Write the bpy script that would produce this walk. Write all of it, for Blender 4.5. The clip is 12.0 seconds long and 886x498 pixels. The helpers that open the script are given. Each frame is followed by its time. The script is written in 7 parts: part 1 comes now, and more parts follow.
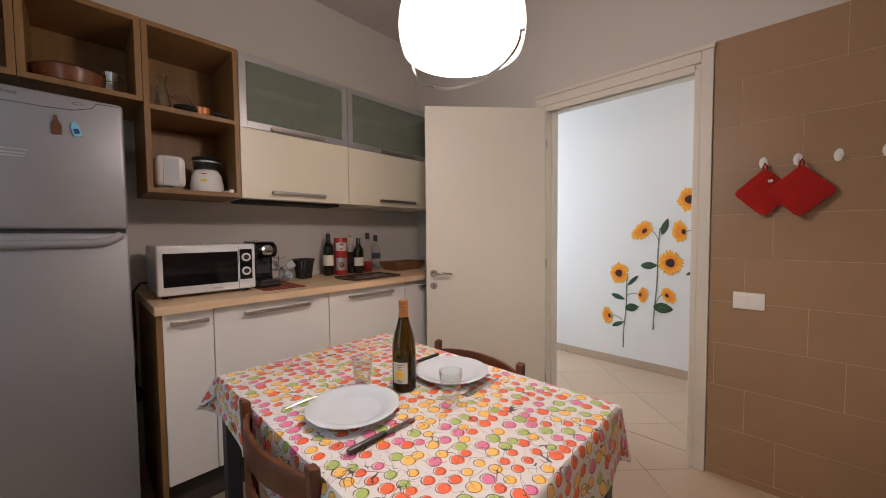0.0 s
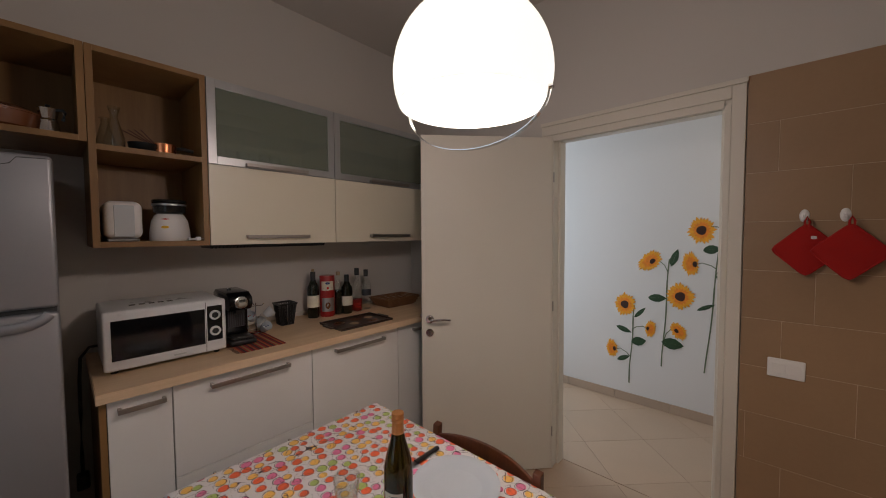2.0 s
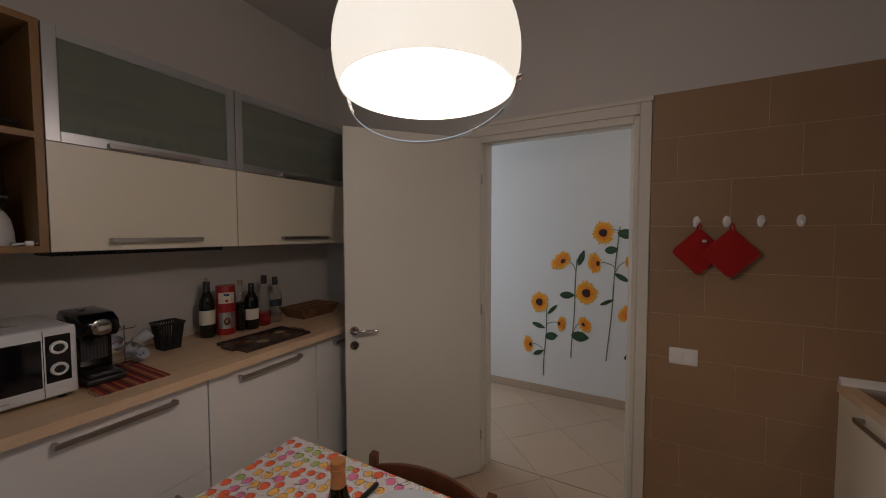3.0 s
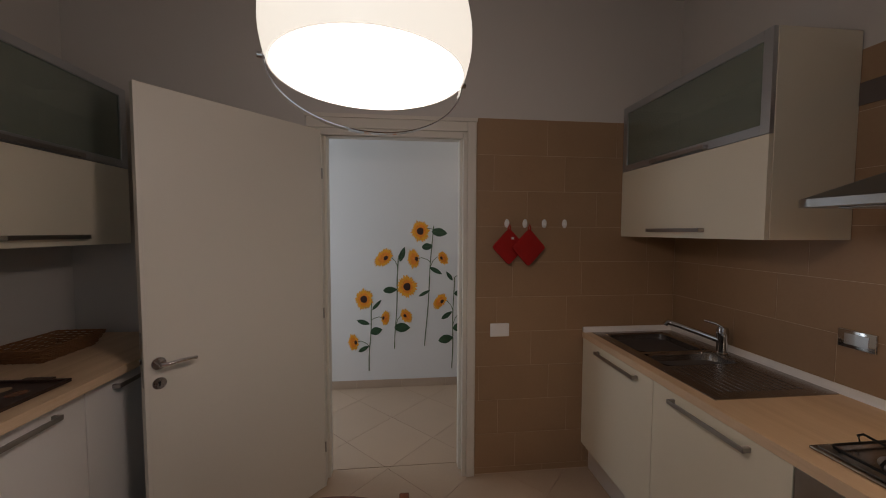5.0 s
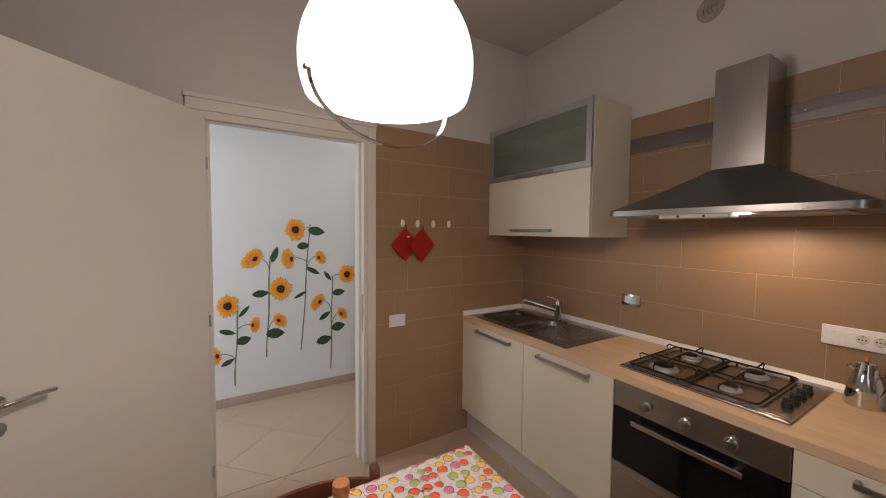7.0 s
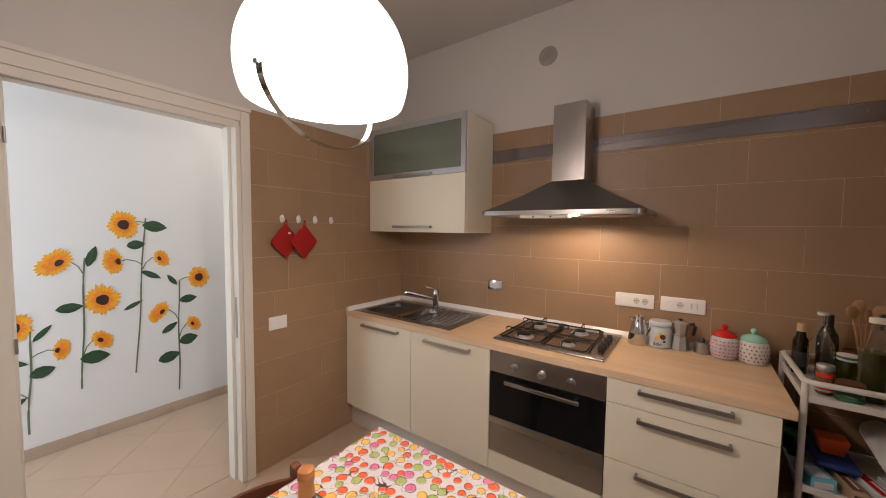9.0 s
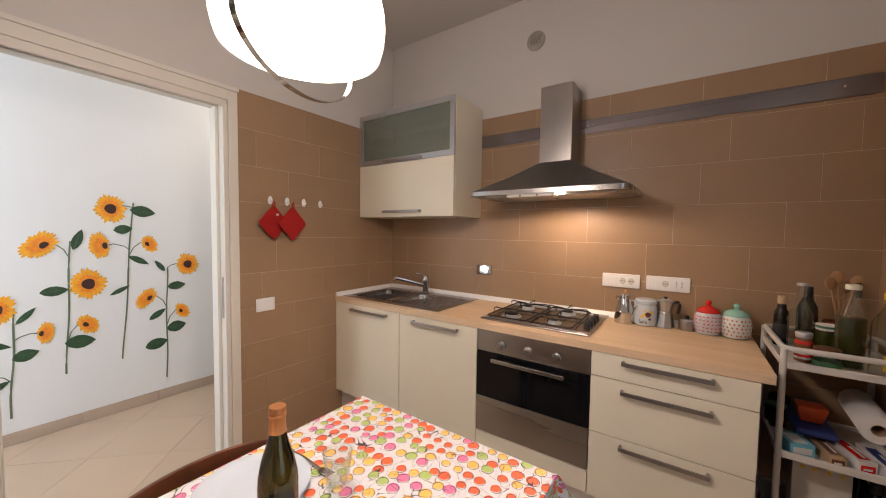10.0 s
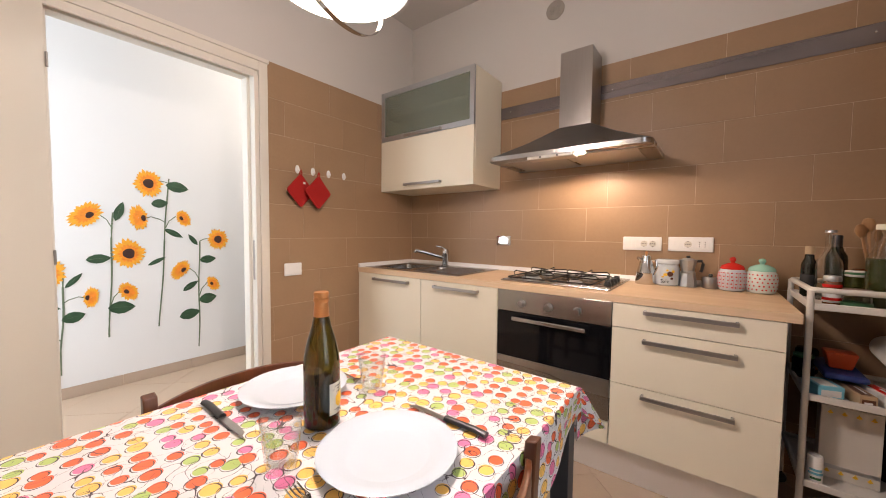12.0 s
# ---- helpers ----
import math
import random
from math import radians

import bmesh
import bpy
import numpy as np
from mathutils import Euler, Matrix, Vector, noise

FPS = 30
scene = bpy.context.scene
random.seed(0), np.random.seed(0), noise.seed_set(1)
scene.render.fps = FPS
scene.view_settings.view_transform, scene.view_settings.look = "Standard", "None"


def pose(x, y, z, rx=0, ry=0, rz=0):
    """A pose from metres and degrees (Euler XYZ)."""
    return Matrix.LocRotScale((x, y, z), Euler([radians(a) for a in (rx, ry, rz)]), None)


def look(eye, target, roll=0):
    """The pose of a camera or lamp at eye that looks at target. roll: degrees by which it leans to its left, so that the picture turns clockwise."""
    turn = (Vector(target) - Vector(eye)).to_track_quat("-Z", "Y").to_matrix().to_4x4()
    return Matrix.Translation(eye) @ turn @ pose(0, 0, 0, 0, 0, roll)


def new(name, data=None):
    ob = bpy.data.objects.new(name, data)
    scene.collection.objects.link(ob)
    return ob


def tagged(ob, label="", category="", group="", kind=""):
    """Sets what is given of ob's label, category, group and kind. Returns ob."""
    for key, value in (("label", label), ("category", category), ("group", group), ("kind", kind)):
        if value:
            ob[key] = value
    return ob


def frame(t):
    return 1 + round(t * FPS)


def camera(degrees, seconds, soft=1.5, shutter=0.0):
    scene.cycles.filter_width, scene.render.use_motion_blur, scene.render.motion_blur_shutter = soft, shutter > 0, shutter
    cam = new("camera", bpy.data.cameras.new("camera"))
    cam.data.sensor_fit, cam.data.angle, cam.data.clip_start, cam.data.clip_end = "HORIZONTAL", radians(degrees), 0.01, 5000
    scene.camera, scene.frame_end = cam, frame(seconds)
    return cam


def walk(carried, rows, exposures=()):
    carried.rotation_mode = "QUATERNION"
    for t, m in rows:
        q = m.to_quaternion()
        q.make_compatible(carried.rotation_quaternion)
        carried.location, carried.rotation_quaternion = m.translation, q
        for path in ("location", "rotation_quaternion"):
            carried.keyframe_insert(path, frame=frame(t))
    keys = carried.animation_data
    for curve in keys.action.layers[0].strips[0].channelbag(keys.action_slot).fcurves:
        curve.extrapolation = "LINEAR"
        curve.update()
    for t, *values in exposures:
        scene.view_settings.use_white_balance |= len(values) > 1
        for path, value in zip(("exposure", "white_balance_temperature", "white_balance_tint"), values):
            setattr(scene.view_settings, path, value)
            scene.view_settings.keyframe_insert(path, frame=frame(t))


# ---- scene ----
EXPOSURES = [(0.0, -0.45), (0.5, -0.6), (1.0, -0.9), (1.5, -1.08), (2.0, -1.31), (2.5, -1.55), (3.0, -1.84), (3.5, -1.88), (5.5, -1.72), (6.0, -1.4), (6.5, -1.0), (7.0, -0.81),
             (9.0, -0.30), (9.5, -0.2), (10.0, -0.07), (10.5, 0.15), (11.0, 0.24), (11.5, 0.29), (12.0, 0.36)]
cam = camera(103.4, 12.0, soft=1.0)
PATH = [
    (0, (-1.964, 0.767, 1.255), (-3.345, 2.211, 1.168), -0.5),
    (0.5, (-1.979, 0.796, 1.34), (-3.357, 2.243, 1.252), -0.4),
    (1, (-2.018, 0.808, 1.474), (-3.399, 2.252, 1.39), -0.3),
    (1.5, (-2.077, 0.852, 1.502), (-3.455, 2.299, 1.415), -0.4),
    (2, (-2.146, 0.913, 1.505), (-3.493, 2.388, 1.419), -0.3),
    (2.5, (-2.234, 0.946, 1.515), (-3.443, 2.537, 1.433), -0.1),
    (3, (-2.304, 0.961, 1.52), (-3.24, 2.726, 1.431), -0.1),
    (3.5, (-2.367, 0.958, 1.508), (-3.028, 2.844, 1.42), 0.1),
    (5.5, (-2.724, 0.907, 1.529), (-2.257, 2.849, 1.427), 0.4),
    (6, (-2.828, 0.925, 1.517), (-2.131, 2.798, 1.415), 0.7),
    (6.5, (-2.917, 0.887, 1.516), (-2.048, 2.685, 1.408), 0.5),
    (7, (-3.01, 0.845, 1.518), (-1.972, 2.552, 1.42), 0.6),
    (9, (-3.227, 0.886, 1.52), (-1.603, 2.047, 1.406), 0.7),
    (9.5, (-3.199, 0.843, 1.479), (-1.56, 1.985, 1.374), 0.7),
    (10, (-3.208, 0.838, 1.39), (-1.57, 1.982, 1.291), 0.8),
    (10.5, (-3.235, 0.835, 1.324), (-1.597, 1.978, 1.225), 0.7),
    (11, (-3.261, 0.826, 1.271), (-1.625, 1.973, 1.172), 0.7),
    (11.5, (-3.266, 0.824, 1.206), (-1.638, 1.981, 1.115), 0.7),
    (12, (-3.274, 0.828, 1.172), (-1.688, 2.043, 1.075), 0.6),
]
walk(cam, [(t, look(eye, target, roll)) for t, eye, target, roll in PATH], EXPOSURES)

# world: a plain daylight sky that only the hall window sees
world = bpy.data.worlds.new("world")
scene.world = world
world.use_nodes = True
wn = world.node_tree
sky = wn.nodes.new("ShaderNodeTexSky")
sky.sky_type = "NISHITA"
sky.sun_disc = False
sky.sun_elevation, sky.sun_rotation = radians(40), radians(200)
wn.links.new(sky.outputs[0], wn.nodes["Background"].inputs[0])
wn.nodes["Background"].inputs[1].default_value = 0.1


def lamp(name, kind, energy, colour, m, **extra):
    data = bpy.data.lights.new(name, kind)
    data.energy, data.color = energy, colour
    for key, value in extra.items():
        if key == "size":
            data.shape = "RECTANGLE"
            data.size, data.size_y = value
        elif key == "radius":
            data.shadow_soft_size = value
        elif key == "spot":
            data.spot_size, data.spot_blend = radians(value), extra.get("blend", 0.9)
    ob = new(name, data)
    ob.matrix_basis = m
    return ob


# pendant bulb, cooker hood bulb, daylight through the hall's window, the hall's ceiling light
lamp("pendant_bulb", "POINT", 25.5, (1.0, 0.81, 0.745), pose(-2.691, 1.621, 1.93), radius=0.05)
lamp("pendant_bulb_downward", "SPOT", 26, (1.0, 0.81, 0.745), pose(-2.691, 1.621, 1.88), radius=0.07, spot=164)
lamp("hood_bulb", "SPOT", 13.5, (1.0, 0.73, 0.52), pose(-1.24, 1.42, 1.580), radius=0.03, spot=173, blend=0.3)
lamp("hall_daylight", "AREA", 56, (0.80, 0.89, 1.0), look((-4.75, 3.70, 1.6), (-2.0, 3.75, 1.3)), size=(1.1, 1.9))
lamp("hall_ceiling_bulb", "POINT", 21, (1.0, 0.88, 0.76), pose(-1.2, 3.65, 2.55), radius=0.1)
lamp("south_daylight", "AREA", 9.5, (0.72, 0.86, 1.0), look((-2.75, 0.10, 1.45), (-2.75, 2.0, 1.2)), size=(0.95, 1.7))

# ---- materials ----
def shade(name, colour, rough=0.5, metal=0.0, vary=0.08, scale=6.0, grain=0.0, grain_scale=200.0, bump=0.0, bump_scale=80.0,
          stretch=(1, 1, 1), random=0.0, spec=0.5, coat=0.0, rough_vary=0.08):
    """A surface with a broad uneven tone, a fine grain and a fine relief."""
    m = bpy.data.materials.new(name)
    m.use_nodes = True
    nt = m.node_tree
    b = nt.nodes["Principled BSDF"]
    b.inputs["Metallic"].default_value = metal
    b.inputs["Specular IOR Level"].default_value = spec
    b.inputs["Coat Weight"].default_value = coat
    geo = nt.nodes.new("ShaderNodeTexCoord")
    mp = nt.nodes.new("ShaderNodeMapping")
    mp.inputs["Scale"].default_value = stretch
    nt.links.new(geo.outputs["Object"], mp.inputs[0])
    n1 = nt.nodes.new("ShaderNodeTexNoise")
    n1.inputs["Scale"].default_value, n1.inputs["Detail"].default_value = scale, 4
    nt.links.new(mp.outputs[0], n1.inputs["Vector"])
    n2 = nt.nodes.new("ShaderNodeTexNoise")
    n2.inputs["Scale"].default_value, n2.inputs["Detail"].default_value = grain_scale, 3
    nt.links.new(mp.outputs[0], n2.inputs["Vector"])
    tone = math_node(nt, "MULTIPLY_ADD", n1.outputs[0], vary * 2, 1 - vary)
    tone2 = math_node(nt, "MULTIPLY_ADD", n2.outputs[0], grain * 2, -grain)
    total = math_node(nt, "ADD", tone, tone2)
    if random:
        info = nt.nodes.new("ShaderNodeObjectInfo")
        rnd = math_node(nt, "MULTIPLY_ADD", info.outputs["Random"], random * 2, -random)
        total = math_node(nt, "ADD", total, rnd)
    mul = nt.nodes.new("ShaderNodeVectorMath")
    mul.operation = "SCALE"
    mul.inputs[0].default_value = colour
    nt.links.new(total, mul.inputs["Scale"])
    nt.links.new(mul.outputs[0], b.inputs["Base Color"])
    r = math_node(nt, "MULTIPLY_ADD", n1.outputs[0], rough_vary * 2, rough - rough_vary)
    nt.links.new(r, b.inputs["Roughness"])
    if bump:
        n3 = nt.nodes.new("ShaderNodeTexNoise")
        n3.inputs["Scale"].default_value, n3.inputs["Detail"].default_value = bump_scale, 4
        nt.links.new(mp.outputs[0], n3.inputs["Vector"])
        bp = nt.nodes.new("ShaderNodeBump")
        bp.inputs["Strength"].default_value, bp.inputs["Distance"].default_value = bump, 0.002
        nt.links.new(n3.outputs[0], bp.inputs["Height"])
        nt.links.new(bp.outputs[0], b.inputs["Normal"])
    return m


def math_node(nt, op, a, b=None, c=None):
    n = nt.nodes.new("ShaderNodeMath")
    n.operation = op
    for i, v in enumerate((a, b, c)):
        if v is None:
            continue
        if isinstance(v, (int, float)):
            n.inputs[i].default_value = v
        else:
            nt.links.new(v, n.inputs[i])
    return n.outputs[0]


def mix_colour(nt, fac, a, b):
    n = nt.nodes.new("ShaderNodeMix")
    n.data_type = "RGBA"
    for i, v in ((0, fac), (6, a), (7, b)):
        if isinstance(v, (int, float)):
            n.inputs[i].default_value = v
        elif isinstance(v, tuple):
            n.inputs[i].default_value = (*v, 1)
        else:
            nt.links.new(v, n.inputs[i])
    return n.outputs[2]


def wood(name, light, dark, axis="y", scale=9.0, rough=0.45, bands=26.0, coat=0.0):
    """Wood or wood print, with the grain running along the axis."""
    m = bpy.data.materials.new(name)
    m.use_nodes = True
    nt = m.node_tree
    b = nt.nodes["Principled BSDF"]
    geo = nt.nodes.new("ShaderNodeTexCoord")
    mp = nt.nodes.new("ShaderNodeMapping")
    s = {"x": (0.06, 1, 1), "y": (1, 0.06, 1), "z": (1, 1, 0.06)}[axis]
    mp.inputs["Scale"].default_value = s
    nt.links.new(geo.outputs["Object"], mp.inputs[0])
    n1 = nt.nodes.new("ShaderNodeTexNoise")
    n1.inputs["Scale"].default_value, n1.inputs["Detail"].default_value, n1.inputs["Distortion"].default_value = bands, 6, 0.6
    n2 = nt.nodes.new("ShaderNodeTexNoise")
    n2.inputs["Scale"].default_value, n2.inputs["Detail"].default_value = scale, 3
    n3 = nt.nodes.new("ShaderNodeTexNoise")
    n3.inputs["Scale"].default_value, n3.inputs["Detail"].default_value = bands * 9, 2
    for n in (n1, n2, n3):
        nt.links.new(mp.outputs[0], n.inputs["Vector"])
    f = math_node(nt, "MULTIPLY_ADD", n1.outputs[0], 1.3, -0.35)
    f = math_node(nt, "MULTIPLY_ADD", n2.outputs[0], 0.6, f)
    f = math_node(nt, "MULTIPLY_ADD", n3.outputs[0], 0.5, f)
    f = math_node(nt, "SUBTRACT", f, 0.35)
    f = math_node(nt, "MINIMUM", math_node(nt, "MAXIMUM", f, 0.0), 1.0)
    nt.links.new(mix_colour(nt, f, light, dark), b.inputs["Base Color"])
    nt.links.new(math_node(nt, "MULTIPLY_ADD", n2.outputs[0], 0.15, rough - 0.07), b.inputs["Roughness"])
    b.inputs["Coat Weight"].default_value = coat
    bp = nt.nodes.new("ShaderNodeBump")
    bp.inputs["Strength"].default_value, bp.inputs["Distance"].default_value = 0.12, 0.001
    nt.links.new(n1.outputs[0], bp.inputs["Height"])
    nt.links.new(bp.outputs[0], b.inputs["Normal"])
    return m


def glass(name, colour=(1, 1, 1), rough=0.0, ior=1.45, trans=1.0):
    m = bpy.data.materials.new(name)
    m.use_nodes = True
    b = m.node_tree.nodes["Principled BSDF"]
    b.inputs["Base Color"].default_value = (*colour, 1)
    b.inputs["Roughness"].default_value = rough
    b.inputs["Transmission Weight"].default_value = trans
    b.inputs["IOR"].default_value = ior
    return m


def thin_glass(name, tint=(0.97, 0.98, 0.97), rough=0.02):
    """Thin clear glass: straight through, with the gloss that its angle gives."""
    m = bpy.data.materials.new(name)
    m.use_nodes = True
    nt = m.node_tree
    nt.nodes.remove(nt.nodes["Principled BSDF"])
    clear = nt.nodes.new("ShaderNodeBsdfTransparent")
    clear.inputs[0].default_value = (*tint, 1)
    gloss = nt.nodes.new("ShaderNodeBsdfGlossy")
    gloss.inputs["Roughness"].default_value = rough
    lw = nt.nodes.new("ShaderNodeLayerWeight")
    lw.inputs[0].default_value = 0.5
    edge = math_node(nt, "MULTIPLY_ADD", math_node(nt, "POWER", lw.outputs["Facing"], 2.4), 0.75, 0.04)
    mix = nt.nodes.new("ShaderNodeMixShader")
    nt.links.new(edge, mix.inputs[0])
    nt.links.new(clear.outputs[0], mix.inputs[1])
    nt.links.new(gloss.outputs[0], mix.inputs[2])
    nt.links.new(mix.outputs[0], nt.nodes["Material Output"].inputs[0])
    return m


def frost(m, colour, share):
    """Lays a matt frosted face over a thin glass."""
    nt = m.node_tree
    out = nt.nodes["Material Output"]
    under = out.inputs[0].links[0].from_socket
    matt = nt.nodes.new("ShaderNodeBsdfDiffuse")
    matt.inputs[0].default_value = (*colour, 1)
    mix = nt.nodes.new("ShaderNodeMixShader")
    mix.inputs[0].default_value = share
    nt.links.new(under, mix.inputs[1])
    nt.links.new(matt.outputs[0], mix.inputs[2])
    nt.links.new(mix.outputs[0], out.inputs[0])


def glow(name, colour, strength):
    m = bpy.data.materials.new(name)
    m.use_nodes = True
    b = m.node_tree.nodes["Principled BSDF"]
    b.inputs["Base Color"].default_value = (0.8, 0.8, 0.78, 1)
    b.inputs["Roughness"].default_value = 0.25
    b.inputs["Emission Color"].default_value = (*colour, 1)
    b.inputs["Emission Strength"].default_value = strength
    return m


def cherry_cloth(name):
    """White oilcloth printed with loose cherries in four colours and thin dark stems; laid out in metres by the UV map."""
    m = bpy.data.materials.new(name)
    m.use_nodes = True
    nt = m.node_tree
    b = nt.nodes["Principled BSDF"]
    uv = nt.nodes.new("ShaderNodeUVMap")
    uv.uv_map = "print"

    def shifted(dx, dy, warp=0.0):
        v = nt.nodes.new("ShaderNodeVectorMath")
        v.operation = "ADD"
        nt.links.new(uv.outputs[0], v.inputs[0])
        v.inputs[1].default_value = (dx, dy, 0)
        return v.outputs[0]

    def cells(vec, scale, feature="F1"):
        n = nt.nodes.new("ShaderNodeTexVoronoi")
        n.voronoi_dimensions, n.feature = "2D", feature
        n.inputs["Scale"].default_value, n.inputs["Randomness"].default_value = scale, 0.52
        nt.links.new(vec, n.inputs["Vector"])
        return n

    base = shifted(3.1, 7.7)
    fruit = cells(base, 25.0)
    split = nt.nodes.new("ShaderNodeSeparateColor")
    nt.links.new(fruit.outputs["Color"], split.inputs[0])
    radius = math_node(nt, "MULTIPLY_ADD", split.outputs[1], 0.13, 0.295)
    inside = math_node(nt, "LESS_THAN", fruit.outputs["Distance"], radius)
    ramp = nt.nodes.new("ShaderNodeValToRGB")
    ramp.color_ramp.interpolation = "CONSTANT"
    colours = ((0.0, (0.87, 0.14, 0.045)), (0.36, (0.90, 0.54, 0.12)), (0.63, (0.76, 0.19, 0.37)), (0.83, (0.42, 0.55, 0.15)))
    while len(ramp.color_ramp.elements) < 4:
        ramp.color_ramp.elements.new(0.5)
    for e, (p, c) in zip(ramp.color_ramp.elements, colours):
        e.position, e.color = p, (*c, 1)
    nt.links.new(split.outputs[0], ramp.inputs[0])
    # the thin outline, printed a little off the colour
    off = cells(shifted(3.1030, 7.7022), 25.0)
    split2 = nt.nodes.new("ShaderNodeSeparateColor")
    nt.links.new(off.outputs["Color"], split2.inputs[0])
    r2 = math_node(nt, "MULTIPLY_ADD", split2.outputs[1], 0.13, 0.295)
    ring = math_node(nt, "ABSOLUTE", math_node(nt, "SUBTRACT", off.outputs["Distance"], r2))
    patch = nt.nodes.new("ShaderNodeTexNoise")
    patch.inputs["Scale"].default_value = 40.0
    nt.links.new(uv.outputs[0], patch.inputs["Vector"])
    wide = math_node(nt, "MULTIPLY_ADD", patch.outputs[0], 0.085, -0.021)
    line = math_node(nt, "LESS_THAN", ring, wide)
    # stems: thin contour lines of two smooth noises
    stems = None
    for k, sc in ((0, 17.0), (1, 25.0)):
        n = nt.nodes.new("ShaderNodeTexNoise")
        n.noise_dimensions = "2D"
        n.inputs["Scale"].default_value, n.inputs["Detail"].default_value, n.inputs["Distortion"].default_value = sc, 0.0, 0.5
        nt.links.new(shifted(11 * k + 5, 3 * k), n.inputs["Vector"])
        s = math_node(nt, "LESS_THAN", math_node(nt, "ABSOLUTE", math_node(nt, "SUBTRACT", n.outputs[0], 0.5)), 0.0062 - 0.0008 * k)
        gap = nt.nodes.new("ShaderNodeTexNoise")
        gap.inputs["Scale"].default_value = 17.0
        nt.links.new(shifted(2 * k, 9), gap.inputs["Vector"])
        s = math_node(nt, "MULTIPLY", s, math_node(nt, "GREATER_THAN", gap.outputs[0], 0.42))
        stems = s if stems is None else math_node(nt, "MAXIMUM", stems, s)
    ink = math_node(nt, "MAXIMUM", line, stems)
    col = mix_colour(nt, inside, (0.71, 0.69, 0.70), ramp.outputs[0])
    col = mix_colour(nt, ink, col, (0.05, 0.03, 0.04))
    nt.links.new(col, b.inputs["Base Color"])
    b.inputs["Roughness"].default_value = 0.42
    weave = nt.nodes.new("ShaderNodeTexNoise")
    weave.inputs["Scale"].default_value = 500.0
    nt.links.new(uv.outputs[0], weave.inputs["Vector"])
    bp = nt.nodes.new("ShaderNodeBump")
    bp.inputs["Strength"].default_value, bp.inputs["Distance"].default_value = 0.15, 0.0006
    nt.links.new(weave.outputs[0], bp.inputs["Height"])
    nt.links.new(bp.outputs[0], b.inputs["Normal"])
    return m


def striped(name, colours, scale, axis=0):
    """Woven stripes across an axis of the object's own space."""
    m = bpy.data.materials.new(name)
    m.use_nodes = True
    nt = m.node_tree
    b = nt.nodes["Principled BSDF"]
    geo = nt.nodes.new("ShaderNodeTexCoord")
    sep = nt.nodes.new("ShaderNodeSeparateXYZ")
    nt.links.new(geo.outputs["Object"], sep.inputs[0])
    f = math_node(nt, "FRACT", math_node(nt, "MULTIPLY", sep.outputs[axis], scale))
    ramp = nt.nodes.new("ShaderNodeValToRGB")
    ramp.color_ramp.interpolation = "CONSTANT"
    while len(ramp.color_ramp.elements) < len(colours):
        ramp.color_ramp.elements.new(0.5)
    for i, (e, c) in enumerate(zip(ramp.color_ramp.elements, colours)):
        e.position, e.color = i / len(colours), (*c, 1)
    nt.links.new(f, ramp.inputs[0])
    nt.links.new(ramp.outputs[0], b.inputs["Base Color"])
    b.inputs["Roughness"].default_value = 0.9
    return m


M = {}
M["paint"] = shade("wall_paint", (0.59, 0.56, 0.525), 0.85, vary=0.03, scale=1.3, grain=0.015, bump=0.12, bump_scale=240)
M["hall_paint"] = shade("hall_paint", (0.75, 0.75, 0.75), 0.85, vary=0.02, scale=1.3, grain=0.012, bump=0.1, bump_scale=240)
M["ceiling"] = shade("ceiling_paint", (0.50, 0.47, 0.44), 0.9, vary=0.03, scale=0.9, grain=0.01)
M["wall_tile"] = shade("brown_stoneware", (0.325, 0.207, 0.119), 0.42, vary=0.09, scale=5, grain=0.05, grain_scale=60, bump=0.08, bump_scale=60, random=0.03, rough_vary=0.05)
M["wall_grout"] = shade("wall_grout", (0.56, 0.43, 0.31), 0.9, vary=0.05, grain=0.05)
M["floor_tile"] = shade("beige_stoneware", (0.47, 0.355, 0.255), 0.38, vary=0.07, scale=4, grain=0.05, grain_scale=90, bump=0.06, bump_scale=50, random=0.03)
M["floor_grout"] = shade("floor_grout", (0.22, 0.17, 0.13), 0.9, vary=0.08, grain=0.08)
M["skirting"] = shade("skirting_tile", (0.45, 0.35, 0.27), 0.4, vary=0.06, scale=5, grain=0.05, random=0.02)
M["trim"] = shade("cream_door_paint", (0.68, 0.64, 0.565), 0.42, vary=0.03, scale=3, grain=0.01)
M["door"] = shade("cream_door_laminate", (0.69, 0.65, 0.57), 0.45, vary=0.03, scale=2, grain=0.01, bump=0.03)
M["cream"] = shade("cream_lacquer", (0.76, 0.70, 0.56), 0.38, vary=0.03, scale=2.5, grain=0.01)
M["white_front"] = shade("white_laminate", (0.80, 0.78, 0.75), 0.38, vary=0.03, scale=2.5, grain=0.01)
M["carcass"] = shade("dark_gap", (0.06, 0.05, 0.045), 0.8)
M["counter"] = wood("pale_oak_worktop", (0.74, 0.55, 0.36), (0.56, 0.38, 0.22), "y", 5, 0.36, 20)
M["counter_edge"] = wood("pale_oak_edge", (0.76, 0.57, 0.38), (0.60, 0.42, 0.26), "y", 9, 0.4, 60)
M["shelf_wood"] = wood("beech_veneer", (0.29, 0.158, 0.055), (0.19, 0.097, 0.031), "z", 4, 0.48, 16)
M["shelf_edge"] = wood("beech_edge", (0.60, 0.41, 0.22), (0.47, 0.30, 0.15), "y", 4, 0.45, 18)
M["chair_wood"] = wood("walnut_stained_beech", (0.155, 0.050, 0.020), (0.065, 0.020, 0.009), "z", 6, 0.3, 22, coat=0.3)
